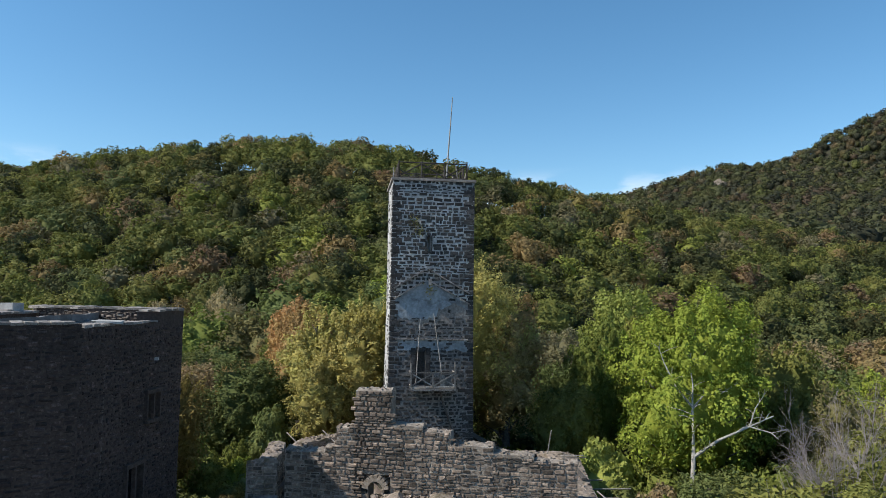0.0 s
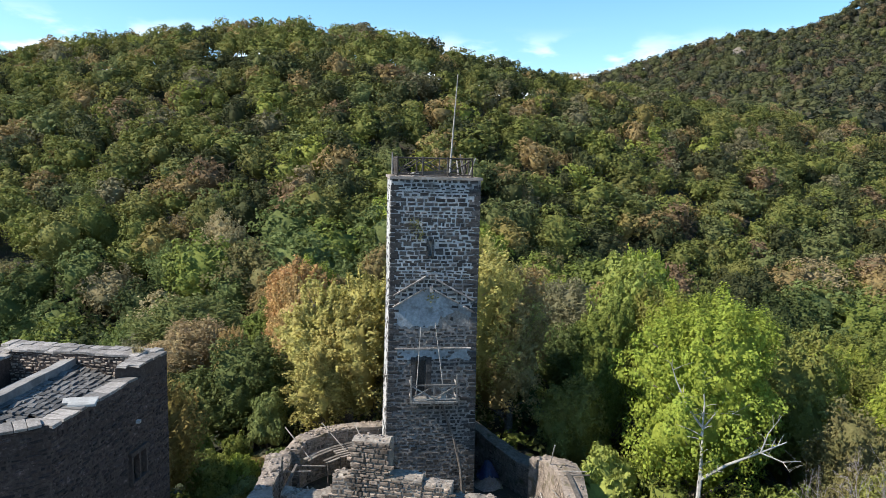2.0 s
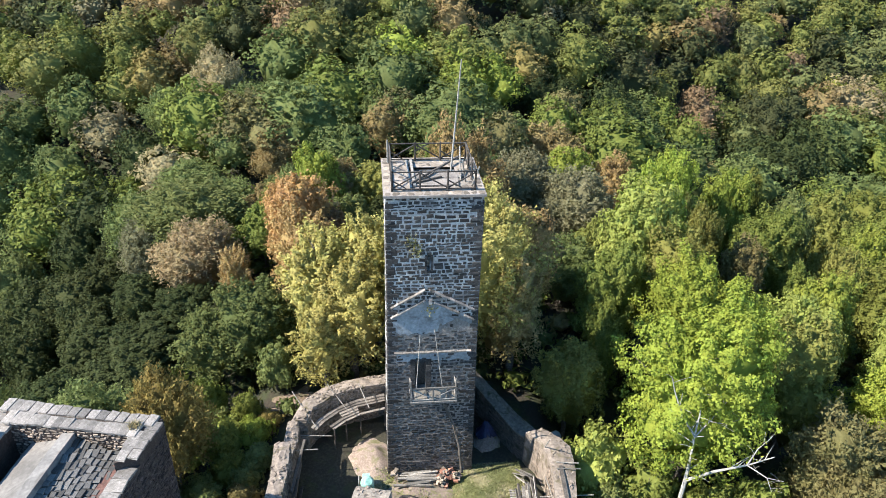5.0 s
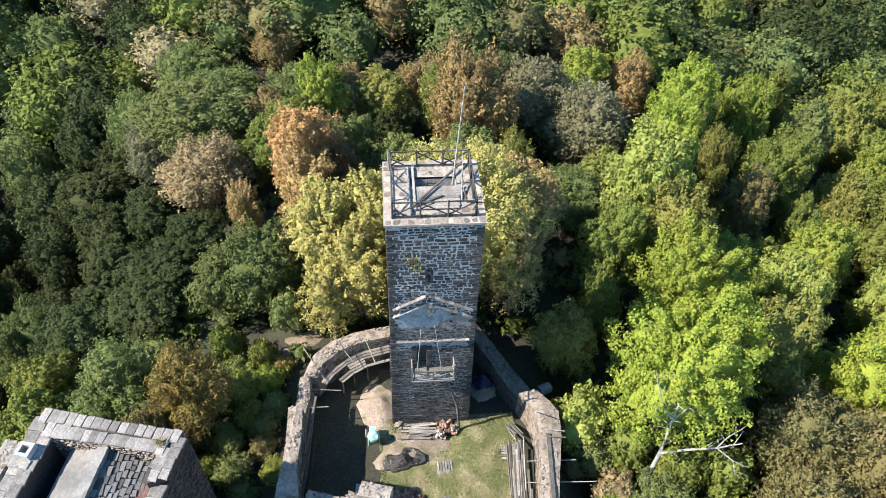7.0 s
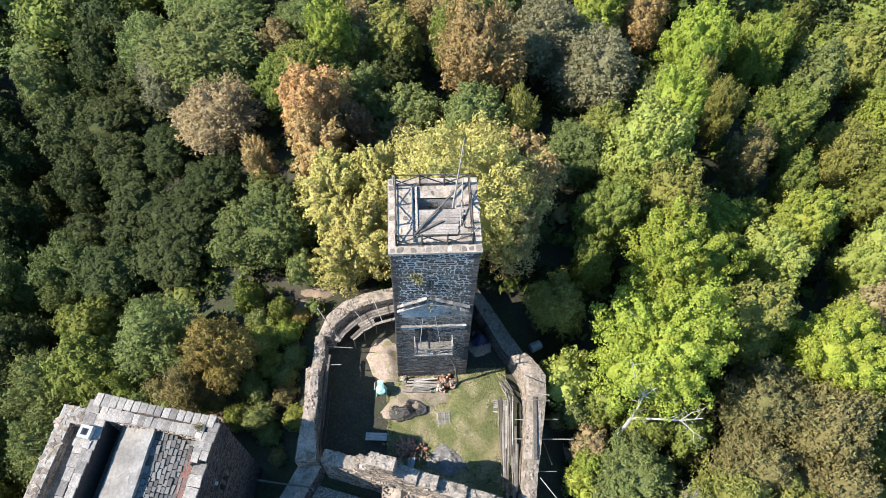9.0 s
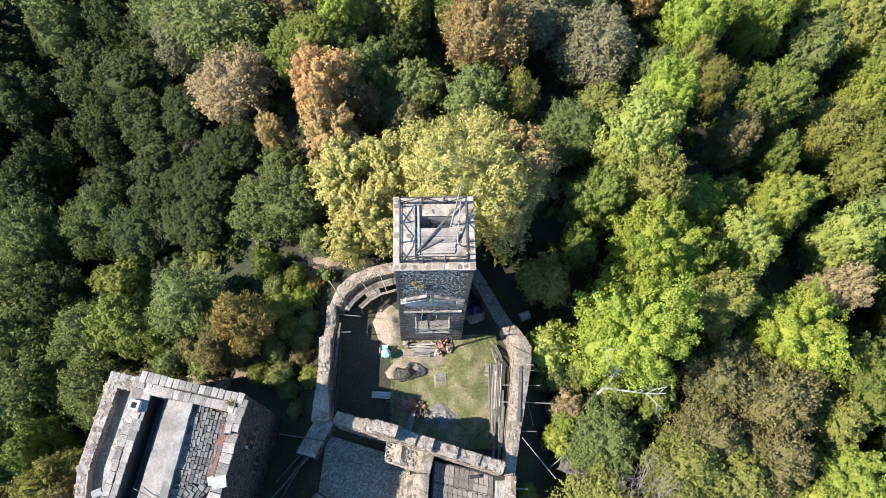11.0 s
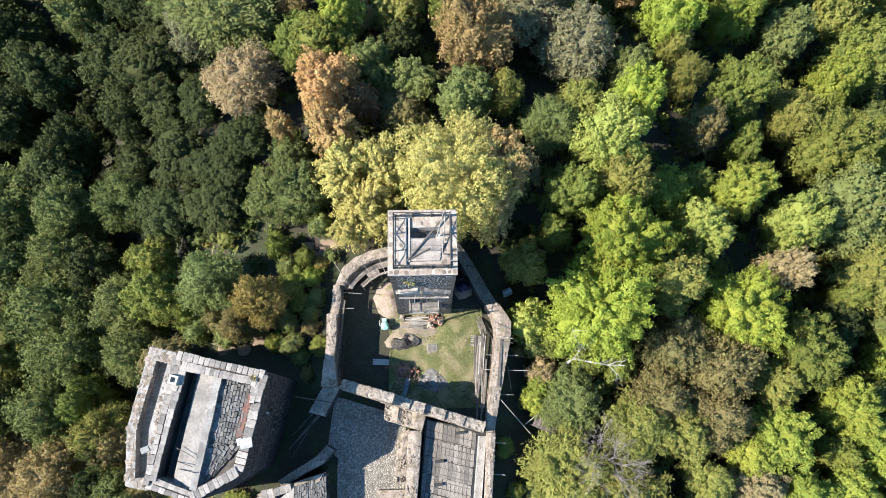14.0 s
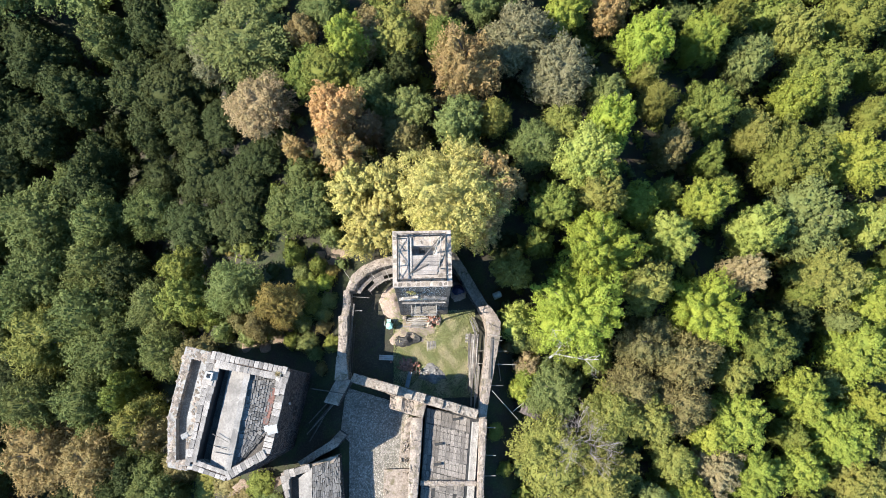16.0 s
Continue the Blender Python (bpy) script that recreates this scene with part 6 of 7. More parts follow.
def south_court():
    rng = random.Random(16)
    bm = bmesh.new()
    add_prism(bm, [(-9.6, -13.2), (-9.0, -8.2), (-2.0, -10.4), (-1.6, -26), (-8.6, -26), (-8.6, -14.2)][::-1], -1.5, 0.12)
    bmesh.ops.recalc_face_normals(bm, faces=bm.faces)
    tagged(link_mesh("pavement", bm, cobbles()), "cobbled inner court, half in shade", "pavement", kind="structure")
    # broken corner block and long wall of the east range
    ruin_wall("wall_range", "broad ruined wall with a crumbling top", [(-3.75, -8.95), (0.1, -10.1)], [(-3.9, -10.6), (-0.35, -11.7)], -1, [3.0, 3.2], 31, STONE_PALE, jag=0.22)
    ruin_wall("wall_range", "broad ruined wall with a crumbling top", [(-0.36, -11.7), (-0.62, -15), (-1.1, -20), (-1.6, -26)], [(-1.6, -11.7), (-1.75, -15), (-2.05, -20), (-2.5, -26)], -1, [3.2, 3.2, 3.2, 3.2], 32, STONE_PALE)
    ruin_wall("wall_terrace", "low broken stone ledge along the court", [(-1.6, -11.6), (-1.75, -16.4)], [(-2.6, -12.2), (-3.0, -16.4)], -1, [1.9, 1.4], 33, STONE_PALE, jag=0.3)
    ruin_wall("wall_terrace", "low broken stone ledge along the court", [(-1.8, -17.2), (-2.1, -26)], [(-4.7, -17.2), (-4.9, -26)], -1, [0.6, 0.6], 34, STONE_PALE, jag=0.08)
    ruin_wall("wall_range", "broad ruined wall with a crumbling top", [(6.6, -12.0), (6.3, -15.5), (5.9, -20.2), (5.4, -26)], [(5.85, -12.0), (5.65, -15.5), (5.3, -20.2), (4.8, -26)], -4, [3.1, 3.1, 3.0, 3.0], 35, STONE_PALE)
    ruin_wall("wall_rib", "thin white-capped dividing wall across the roof", [(-0.7, -18.3), (5.3, -18.5)], [(-0.75, -18.75), (5.25, -18.95)], 0, [2.5, 2.5], 36, STONE_PALE, jag=0.08)
    roof = thing("roof_deck", "patched roof of greyed wooden panels over the east range", "roof")
    panels = [unit_slab("roof_panel", 150 + i, PANEL) for i in range(3)]
    bm = bmesh.new()
    add_prism(bm, [(-1.3, -26), (4.8, -26), (5.95, -12.0), (0.0, -10.6)], 0.5, 1.94)
    part("decking", bm, BLACK, roof)
    for i in range(12):
        for j in range(9):
            if i % 2 == j % 2 == 1 and rng.random() < 0.06:
                continue
            f = (i + 0.5) / 12
            y = -11.5 - j * 1.62 - 1.3 * f
            x0, x1 = 0.12 - 0.1 * (-11 - y), 5.05 - 0.13 * (-11 - y)
            m = pose(x0 + (x1 - x0) * f, y, 1.95 + rng.uniform(0, 0.02), rng.uniform(-0.7, 0.7), rng.uniform(-0.7, 0.7), -6 + rng.uniform(-0.8, 0.8))
            shared("roof_panel", rng.choice(panels), roof, m @ Matrix.Diagonal(((x1 - x0) / 12 - 0.03, 1.6, 0.05, 1)))
    for j in range(22):
        y = -11.6 - 0.62 * j
        timber("batten", (0.1 - 0.1 * (-11 - y), y, 2.02), (5.0 - 0.13 * (-11 - y), y - 1.25, 2.02), 0.05, 0.05, WOOD_DARK, roof)
    for x, y in ((3.35, -11.95), (1.3, -14.55), (1.13, -16.65)):
        v = thing("vent", "dark rectangular roof vent", "vent", group="roof vents")
        bm = bmesh.new()
        add_box(bm, (-0.42, -0.14, 0), (0.42, 0.14, 0.3))
        part("box", bm, BLACK, v)
        v.matrix_basis = pose(x, y, 2.0, 0, 0, 6)
    for k in range(5):
        p = thing("plank", "long pale plank laid along the roof edge", "plank", group="roof edge planks")
        x = 5.1 + 0.16 * k
        timber("board", (x, -12.3, 2.12 + 0.02 * k), (x - 0.85, -20.3, 2.12), 0.05, 0.15, WOOD, p, 1.5708)
    # smaller house beside the court
    sh = thing("house", "smaller stone house with pale coping and stone-slate roof", "house")
    A, B, C, D = (-15.45, -17.05), (-12.4, -16.2), (-9.5, -15.35), (-8.7, -24)
    Ai, Bi, Ci, Di = (-14.55, -17.5), (-12.4, -16.9), (-9.9, -16.1), (-9.3, -24)
    for o0, o1, i0, i1, z in (((-13.5, -24), A, (-14.3, -24), Ai, 3.5), (A, B, Ai, Bi, 3.5), (B, C, Bi, Ci, 3.3), (C, D, Ci, Di, 3.0)):
        poly_wall("wall", sh, o0, o1, i0, i1, -2, z, TOP_MORTAR)
    bm = bmesh.new()
    add_prism(bm, [Ai, (-14.3, -24), Di, Ci, Bi], -2, 2.0)
    bmesh.ops.recalc_face_normals(bm, faces=bm.faces)
    part("loft_floor", bm, WOOD_DARK, sh)
    bm = bmesh.new()
    add_prism(bm, [(-13.6, -17.6), (-13.3, -24), (-12.1, -24), (-12.1, -16.5)], 1.8, [3.2, 3.2, 3.6, 3.6])
    bmesh.ops.recalc_face_normals(bm, faces=bm.faces)
    part("render_slope", bm, CONCRETE, sh)
    bm = bmesh.new()
    add_prism(bm, [(-12.1, -16.5), (-12.1, -24), (-8.9, -24), (-9.4, -15.7)], 1.8, [3.55, 3.55, 2.8, 2.8])
    bmesh.ops.recalc_face_normals(bm, faces=bm.faces)
    part("roof_bed", bm, WOOD_DARK, sh)
    slate_field(sh, (-12.05, -16.4, 3.55), (-12.05, -22, 3.55), (-9.3, -15.6, 3.0), (-9.0, -22, 3.0), 0.6, 0.22, rng)
    coping(sh, A, B, Ai, Bi, 3.5, 1, rng, 0.7)
    coping(sh, (-13.5, -24), A, (-14.3, -24), Ai, 3.5, 1, rng, 0.8)
    face_stones(sh, C, D, -1, 2.9, STONE_DARK, rng)
    face_stones(sh, A, B, -1, 3.4, STONE_DARK, rng)
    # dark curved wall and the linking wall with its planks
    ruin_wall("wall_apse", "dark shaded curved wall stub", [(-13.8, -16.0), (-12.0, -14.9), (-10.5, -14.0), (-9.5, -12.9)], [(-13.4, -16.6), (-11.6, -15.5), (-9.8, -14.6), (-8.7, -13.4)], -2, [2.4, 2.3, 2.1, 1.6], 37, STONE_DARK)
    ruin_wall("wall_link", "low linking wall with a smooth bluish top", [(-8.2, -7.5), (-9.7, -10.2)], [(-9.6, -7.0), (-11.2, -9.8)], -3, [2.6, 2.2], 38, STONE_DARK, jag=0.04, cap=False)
    for a, b in (((-9.5, -8.6, 2.3), (-12.9, -14.0, 0.9)), ((-9.9, -9.8, 1.9), (-13.2, -13.2, 0.8)), ((-10.6, -10.2, 1.6), (-12.6, -12.4, 0.7)), ((-10.9, -9.9, 1.6), (-13.0, -12.0, 0.7)), ((-12.6, -8.3, 2.6), (-8.6, -9.0, 2.6))):
        p = thing("plank", "long dark plank leaning in the shade", "plank", group="planks in the shaded passage")
        timber("board", a, b, 0.1, 0.16, WOOD_DARK, p)


PANEL = rough_stuff("grey board panel", (0.066, 0.057, 0.050), (0.155, 0.138, 0.126), (0.310, 0.282, 0.260), 0.9, 7, 0.5, 0.01, spread=0.22, stain=(0.073, 0.065, 0.060))
BLACK = rough_stuff("black paint", (0.01, 0.01, 0.01), (0.016, 0.016, 0.016), (0.03, 0.03, 0.03), 1, 5, 0.1, 0.01, roughness=0.6)
south_court()

# ---- yard ----
GRASS = rough_stuff("dry yard grass", (0.12, 0.135, 0.055), (0.235, 0.245, 0.11), (0.40, 0.385, 0.22), 1.7, 9, 0.9, 0.09, stain=(0.25, 0.215, 0.135))
# yard floor near black: the west wall's shade put into its colour
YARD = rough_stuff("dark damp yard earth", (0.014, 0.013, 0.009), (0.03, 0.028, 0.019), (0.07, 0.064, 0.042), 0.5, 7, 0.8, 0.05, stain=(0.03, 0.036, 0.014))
SAND = rough_stuff("pale dusty soil", (0.131, 0.096, 0.076), (0.245, 0.189, 0.157), (0.367, 0.303, 0.264), 0.7, 9, 0.7, 0.05, stain=(0.160, 0.152, 0.072))
BANK = rough_stuff("brown slope soil", (0.091, 0.063, 0.046), (0.195, 0.141, 0.104), (0.325, 0.252, 0.195), 0.7, 9, 0.7, 0.05, stain=(0.104, 0.107, 0.046))
TARP = rough_stuff("dark plastic sheet", (0.01, 0.0095, 0.01), (0.02, 0.019, 0.0195), (0.045, 0.042, 0.043), 1.2, 4, 0.9, 0.12, roughness=0.6)
TARP_GREY = rough_stuff("grey dusty sheet", (0.07, 0.065, 0.063), (0.13, 0.122, 0.12), (0.22, 0.21, 0.2), 1.0, 5, 0.5, 0.06, roughness=0.6)
BLUE = rough_stuff("blue tarpaulin", (0.006, 0.010, 0.032), (0.010, 0.020, 0.068), (0.016, 0.032, 0.096), 1.2, 4, 0.4, 0.05, roughness=0.5)
TEAL = rough_stuff("pale turquoise paint", (0.16, 0.36, 0.33), (0.28, 0.53, 0.48), (0.40, 0.64, 0.59), 1.5, 6, 0.2, 0.01, roughness=0.5)
TANK = rough_stuff("pale blue plastic", (0.13, 0.17, 0.2), (0.2, 0.25, 0.29), (0.27, 0.32, 0.36), 1.5, 5, 0.1, 0.01, roughness=0.5)


def mound(name, label, cat, cx, cy, rx, ry, h, mat, seed, rot=0.0, rough=0.18, z=0.0, ragged=0.22):
    n, k = (40, 18) if rough > 0.3 else (22, 9)
    bm = bmesh.new()
    top = bm.verts.new((cx, cy, z + h))
    rings = []
    for i in range(1, k + 1):
        f = i / k
        ring = []
        for j in range(n):
            a = j * math.tau / n
            e = 1 + ragged * noise.noise(Vector((math.cos(a) * 1.3, math.sin(a) * 1.3, seed))) + ragged * 0.8 * noise.noise(Vector((math.cos(a) * 4, math.sin(a) * 4, seed)))
            x, y = math.cos(a) * rx * f * e, math.sin(a) * ry * f * e
            p = Vector((cx + x * math.cos(rot) - y * math.sin(rot), cy + x * math.sin(rot) + y * math.cos(rot), 0))
            p.z = z + h * (1 - sm(np.float64(f)) * 1.0) - (0.15 if i == k else 0) + rough * noise.noise(Vector((p.x * 1.1, p.y * 1.1, seed))) * (1 - f * 0.7) + rough * 0.5 * abs(noise.noise(Vector((p.x * 3, p.y * 3, seed)))) + (rough * 0.35 * abs(noise.noise(Vector((p.x * 6 + p.y * 4, p.y * 5, seed)))) if rough > 0.3 else 0)
            ring.append(bm.verts.new(p))
        rings.append(ring)
    for j in range(n):
        bm.faces.new((top, rings[0][j], rings[0][(j + 1) % n]))
        for a, b in zip(rings, rings[1:]):
            bm.faces.new((a[j], b[j], b[(j + 1) % n], a[(j + 1) % n]))
    for f in bm.faces:
        f.smooth = True
    return tagged(link_mesh(name, bm, mat), label, cat)

PATHWOOD = rough_stuff("reddish weathered boards", (0.06, 0.048, 0.046), (0.125, 0.104, 0.10), (0.21, 0.18, 0.175), 1.4, 11, 0.5, 0.01, spread=0.2)
CANOPY_WOOD = rough_stuff("brown weathered boards", (0.07, 0.06, 0.053), (0.15, 0.13, 0.117), (0.27, 0.245, 0.225), 1.4, 11, 0.5, 0.01, spread=0.25)


def yard():
    rng = random.Random(18)
    bm = bmesh.new()
    xs, ys = np.arange(-8.6, 7.4, 0.4), np.arange(-11.4, 6.2, 0.4)
    g = {}
    for i, x in enumerate(xs):
        for j, y in enumerate(ys):
            inner = -8.7 < x < 7.2 and (y > -7.6 - 0.31 * (x + 7.5)) and (y < 5.0 - 0.1 * (x + 3) ** 2 if x < -3 else True) and (y < 5.5 - 1.6 * max(0, x - 3.2))
            if inner:
                g[i, j] = bm.verts.new((x, y, 0.07 + 0.05 * noise.noise(Vector((x * 0.8, y * 0.8, 2))) + 0.03 * noise.noise(Vector((x * 3, y * 3, 5)))))
    for i, j in g:
        if all(k in g for k in ((i + 1, j), (i, j + 1), (i + 1, j + 1))):
            f = bm.faces.new((g[i, j], g[i + 1, j], g[i + 1, j + 1], g[i, j + 1]))
            f.smooth = True
    # floor colour stands in for shade; the mounds below cover its sunlit part
    tagged(link_mesh("yard_floor", bm, YARD), "shade-darkened earth and thin grass of the castle yard", "ground", kind="structure")
    mound("grass_mound", "low overgrown mound of grass and earth", "mound", 3.1, -2.4, 2.9, 2.6, 0.5, GRASS, 2.0, 0.3)
    mound("grass_mound", "low overgrown mound of grass and earth", "mound", 2.3, -5.2, 3.7, 3.0, 0.35, GRASS, 7.0, 0.0)
    mound("grass_mound", "low spread of patchy dry grass and earth", "mound", -1.2, -4.2, 3.0, 2.2, 0.22, GRASS, 12.0, 0.2)
    mound("soil_mound", "pale dry earth heaped against the tower", "heap", -3.7, 1.3, 1.7, 2.3, 0.8, SAND, 3.0, 0.2)
    mound("soil_mound", "pale dry earth spread before the tower", "heap", -0.8, -1.6, 2.6, 1.5, 0.45, SAND, 5.0)
    mound("soil_mound", "pale trodden earth round the plastic sheet", "heap", -1.9, -2.5, 2.5, 1.8, 0.42, SAND, 15.0)
    mound("tarpaulin", "crumpled dark plastic sheet on the grass", "tarpaulin", -2.0, -3.0, 1.45, 0.8, 0.3, TARP, 4.0, 0.15, 0.4, 0.3)
    mound("tarpaulin", "grey dusty sheet covering a low heap", "tarpaulin", 0.9, -6.8, 1.9, 1.25, 0.5, TARP_GREY, 6.0, 0.0, 0.35)
    mound("tarpaulin", "blue tarpaulin bundled in the shade", "tarpaulin", 4.0, 2.6, 0.75, 0.6, 1.0, BLUE, 8.0, 0.0, 0.4, 0.6)
    mound("soil_mound", "shaded rubble heap under the tarpaulin", "heap", 4.0, 2.4, 1.1, 1.3, 0.9, SAND, 9.0)
    # concrete mixer
    mx = thing("concrete_mixer", "small turquoise concrete mixer standing on the earth", "mixer")
    bm = bmesh.new()
    prof = [(0.12, -0.42), (0.34, -0.34), (0.42, -0.1), (0.42, 0.1), (0.3, 0.38), (0.22, 0.46)]
    add_limb(bm, [(0, 0, z) for r, z in prof], [r for r, z in prof], 16)
    drum = part("drum", bm, TEAL, mx)
    drum.matrix_basis = pose(0, 0, 0.85, 38, 0, 20)
    for x in (-0.4, 0.4):
        timber("leg", (x, -0.3, 0), (x * 0.9, 0, 0.85), 0.06, 0.06, TEAL, mx)
        timber("leg", (x, 0.35, 0), (x * 0.9, 0, 0.85), 0.06, 0.06, TEAL, mx)
    bm = bmesh.new()
    add_limb(bm, [(-0.5, 0.3, 0.75), (-0.56, 0.3, 0.75)], [0.3, 0.3], 14)
    part("hand_wheel", bm, WHITE, mx)
    bm = bmesh.new()
    add_box(bm, (-0.3, 0.3, 0.4), (0.15, 0.75, 0.85))
    part("motor_box", bm, TEAL, mx)
    mx.location = (-4.0, -1.4, 0)
    # pallet
    pl = thing("pallet", "weathered wooden pallet lying on the grass", "pallet")
    for k in range(6):
        timber("slat", (-0.45 + 0.18 * k, -0.55, 0.12), (-0.45 + 0.18 * k, 0.55, 0.12), 0.11, 0.025, WOOD, pl)
    for y in (-0.45, 0, 0.45):
        timber("bearer", (-0.5, y, 0.05), (0.5, y, 0.05), 0.09, 0.1, WOOD_DARK, pl)
    pl.matrix_basis = pose(0.75, -3.75, 0.12, 4, 2, 3)
    p2 = copy_thing(pl, pose(5.2, -3.0, 0.45, 6, -4, 85))
    # bricks and stones tipped at the tower's foot
    bricks = [unit_slab("brick", 170 + i, TERRACOTTA) for i in range(2)] + [unit_slab("rubble", 180 + i, CAPSTONE) for i in range(2)]
    for lx, ly, n, r, pick in ((0.85, -0.75, 60, 0.55, (0, 1, 2)), (1.5, -0.9, 40, 0.4, (0, 2, 3)), (-2.2, -0.5, 16, 0.4, (2, 3)), (-1.9, -5.9, 150, 0.7, (0, 1)), (0.6, -1.3, 25, 0.5, (2, 3))):
        heap = thing("brick_heap", "loose heap of broken bricks and stones", "heap", (lx, ly, 0), group="rubble heaps")
        for _ in range(n):
            d = abs(rng.gauss(0, 0.45))
            a = rng.uniform(0, 6.28)
            m = pose(math.cos(a) * r * d * 1.7, math.sin(a) * r * d * 1.3, 0.25 + max(0, 0.6 * (1 - d)) * rng.random(), rng.uniform(-40, 40), rng.uniform(-40, 40), rng.uniform(0, 360))
            me = bricks[rng.choice(pick)]
            shared(me.name.split(".")[0], me, heap, m @ Matrix.Diagonal((rng.uniform(0.2, 0.34), rng.uniform(0.12, 0.2), rng.uniform(0.08, 0.15), 1)))
    # timber at the tower's foot
    for k in range(11):
        a = rng.uniform(-8, 14)
        p = thing("beam", "bleached timber beam lying at the tower's foot", "beam", group="timber at the tower's foot")
        x, y = -0.9 + rng.uniform(-0.7, 0.6), -0.6 - 0.1 * k
        ln = rng.uniform(1.3, 2.6)
        timber("shaft", (x - ln / 2, y, 0.5 + 0.04 * k % 0.3), (x + ln / 2, y + math.radians(a) * ln * 0.6, 0.55), 0.12, 0.14, WOOD, p)
    # scaffold boards stacked against the east wall
    for k in range(20):
        p = thing("plank", "grey scaffold board stacked along the yard wall", "plank", group="boards by the yard wall")
        f = k % 7
        x0, x1 = 6.05 - 0.16 * f + rng.uniform(-0.05, 0.05), 5.55 - 0.13 * f + rng.uniform(-0.1, 0.1)
        y0 = rng.uniform(-3.0, -1.2) - 2.0 * (k // 7)
        ln = rng.uniform(3.2, 4.6)
        z = 1.9 - 0.17 * f
        timber("board", (x0, y0, z), (x0 + (x1 - x0) * 0.8, y0 - ln, z - rng.uniform(0, 0.25)), 0.05, 0.16, (WOOD, CANOPY_WOOD)[k % 2], p, rng.uniform(0.6, 1.5))
    for k in range(6):
        p = thing("plank", "grey scaffold board stacked along the yard wall", "plank", group="boards by the yard wall")
        timber("board", (5.0 + rng.uniform(0, 0.9), -0.8 + rng.uniform(-0.5, 0.3), 0.3), (5.6 + rng.uniform(0, 0.6), -2.6 + rng.uniform(-0.6, 0.6), 1.3), 0.05, 0.14, WOOD, p, rng.uniform(0, 1.5))
    b = thing("plank", "thick dark board lying on the wall top", "plank")
    timber("board", (7.5, -3.2, 3.22), (7.05, -7.8, 3.18), 0.1, 0.24, WOOD_DARK, b, 1.57)
    # scaffold tubes through the walls
    for a, c in (((6.0, -4.6, 2.3), (9.2, -4.7, 2.3)), ((5.7, -6.0, 2.2), (10.2, -6.2, 2.2)), ((6.3, -8.4, 2.4), (8.6, -8.5, 2.4)), ((7.3, -9.0, 2.9), (10.3, -12.2, 0.4)), ((9.8, -11.3, 0.6), (12.0, -9.6, 0.9)), ((8.4, -4.5, -1.5), (8.4, -7.9, 2.0)), ((7.3, -2.9, 3.25), (8.6, -3.15, 3.3)), ((7.2, -3.4, 3.25), (8.6, -3.6, 3.3)),
                 ((6.1, -12.9, 2.2), (7.6, -13.0, 2.2)), ((6.1, -15.8, 2.2), (7.5, -15.9, 2.2)), ((6.0, -18.0, 2.2), (7.4, -18.0, 2.2)), ((6.7, -3.0, 2.2), (6.75, -8.6, 2.9)), ((7.0, -0.8, 2.0), (6.9, -2.4, 4.6)),
                 ((-7.2, 2.2, 2.2), (-8.9, 4.6, 3.3)), ((-5.0, 3.2, 2.2), (-6.6, 5.2, 3.3)), ((-3.8, 3.6, 2.4), (-4.5, 5.2, 3.2)), ((-8.6, 0.2, 2.3), (-7.0, 0.2, 2.3)), ((-8.2, 1.9, 1.9), (-6.2, 1.7, 1.9))):
        p = thing("scaffold_pole", "thin scaffold pole jutting from the wall", "pole", group="scaffold poles")
        pole("tube", a, c, 0.035, WOOD, p, taper=1.0)
    # plank canopy round the inside of the curved wall
    can = thing("canopy", "low plank lean-to roof curving inside the yard wall", "canopy")
    arc = [(-2.75, 5.3), (-4.8, 4.75), (-6.1, 4.05), (-7.1, 3.1), (-7.6, 2.3)]
    inn = [(-2.75, 4.1), (-4.4, 3.65), (-5.35, 3.1), (-6.1, 2.4), (-6.5, 1.9)]
    for i in range(4):
        for k in range(6):
            f = (k + 0.5) / 6
            a = Vector((*arc[i], 2.15)).lerp(Vector((*inn[i], 1.75)), f)
            c = Vector((*arc[i + 1], 2.15)).lerp(Vector((*inn[i + 1], 1.75)), f)
            if i == 3 and k > 1 or (i * 5 + k * 3) % 7 in (2, 5) and k > 1:
                continue
            timber("plank", a, c, 0.215, 0.04, CANOPY_WOOD, can, rng.uniform(-0.12, 0.12))
    for x, y in inn[:4]:
        pole("post", (x, y, 0), (x, y, 1.85), 0.06, WOOD_DARK, can)
    for a, c in (((-8.35, 2.2, 1.2), (-8.45, -2.6, 1.3)), ((-8.2, 0.5, 0.9), (-8.4, -4.2, 1.0)), ((-8.0, -1.2, 0.6), (-8.35, -6.6, 0.7)), ((-7.9, 1.0, 2.3), (-8.3, -3.4, 2.6)), ((-8.1, -2.0, 2.2), (-8.45, -6.9, 2.4))):
        p = thing("beam", "long dark beam propped along the shaded wall", "beam", group="beams along the west wall")
        timber("shaft", a, c, 0.14, 0.2, WOOD_DARK, p)
    # table, trough, stakes and rods by the cross wall
    tb = thing("bench", "pale plank bench in the shade", "bench")
    for k in range(3):
        timber("plank", (-0.8, -0.2 + 0.2 * k, 0.6), (0.8, -0.2 + 0.2 * k, 0.6), 0.04, 0.18, WHITE, tb, 1.57)
    for x in (-0.65, 0.65):
        timber("leg", (x, 0, 0), (x, 0, 0.58), 0.08, 0.4, WOOD_DARK, tb)
    tb.matrix_basis = pose(-4.4, -5.0, 0, 0, 0, -4)
    tr = thing("trough", "blue-grey metal trough leaning by the wall", "trough")
    bm = bmesh.new()
    add_box(bm, (-0.22, -0.9, 0), (0.22, 0.9, 0.08))
    part("base", bm, TANK, tr)
    for x in (-0.22, 0.2):
        bm = bmesh.new()
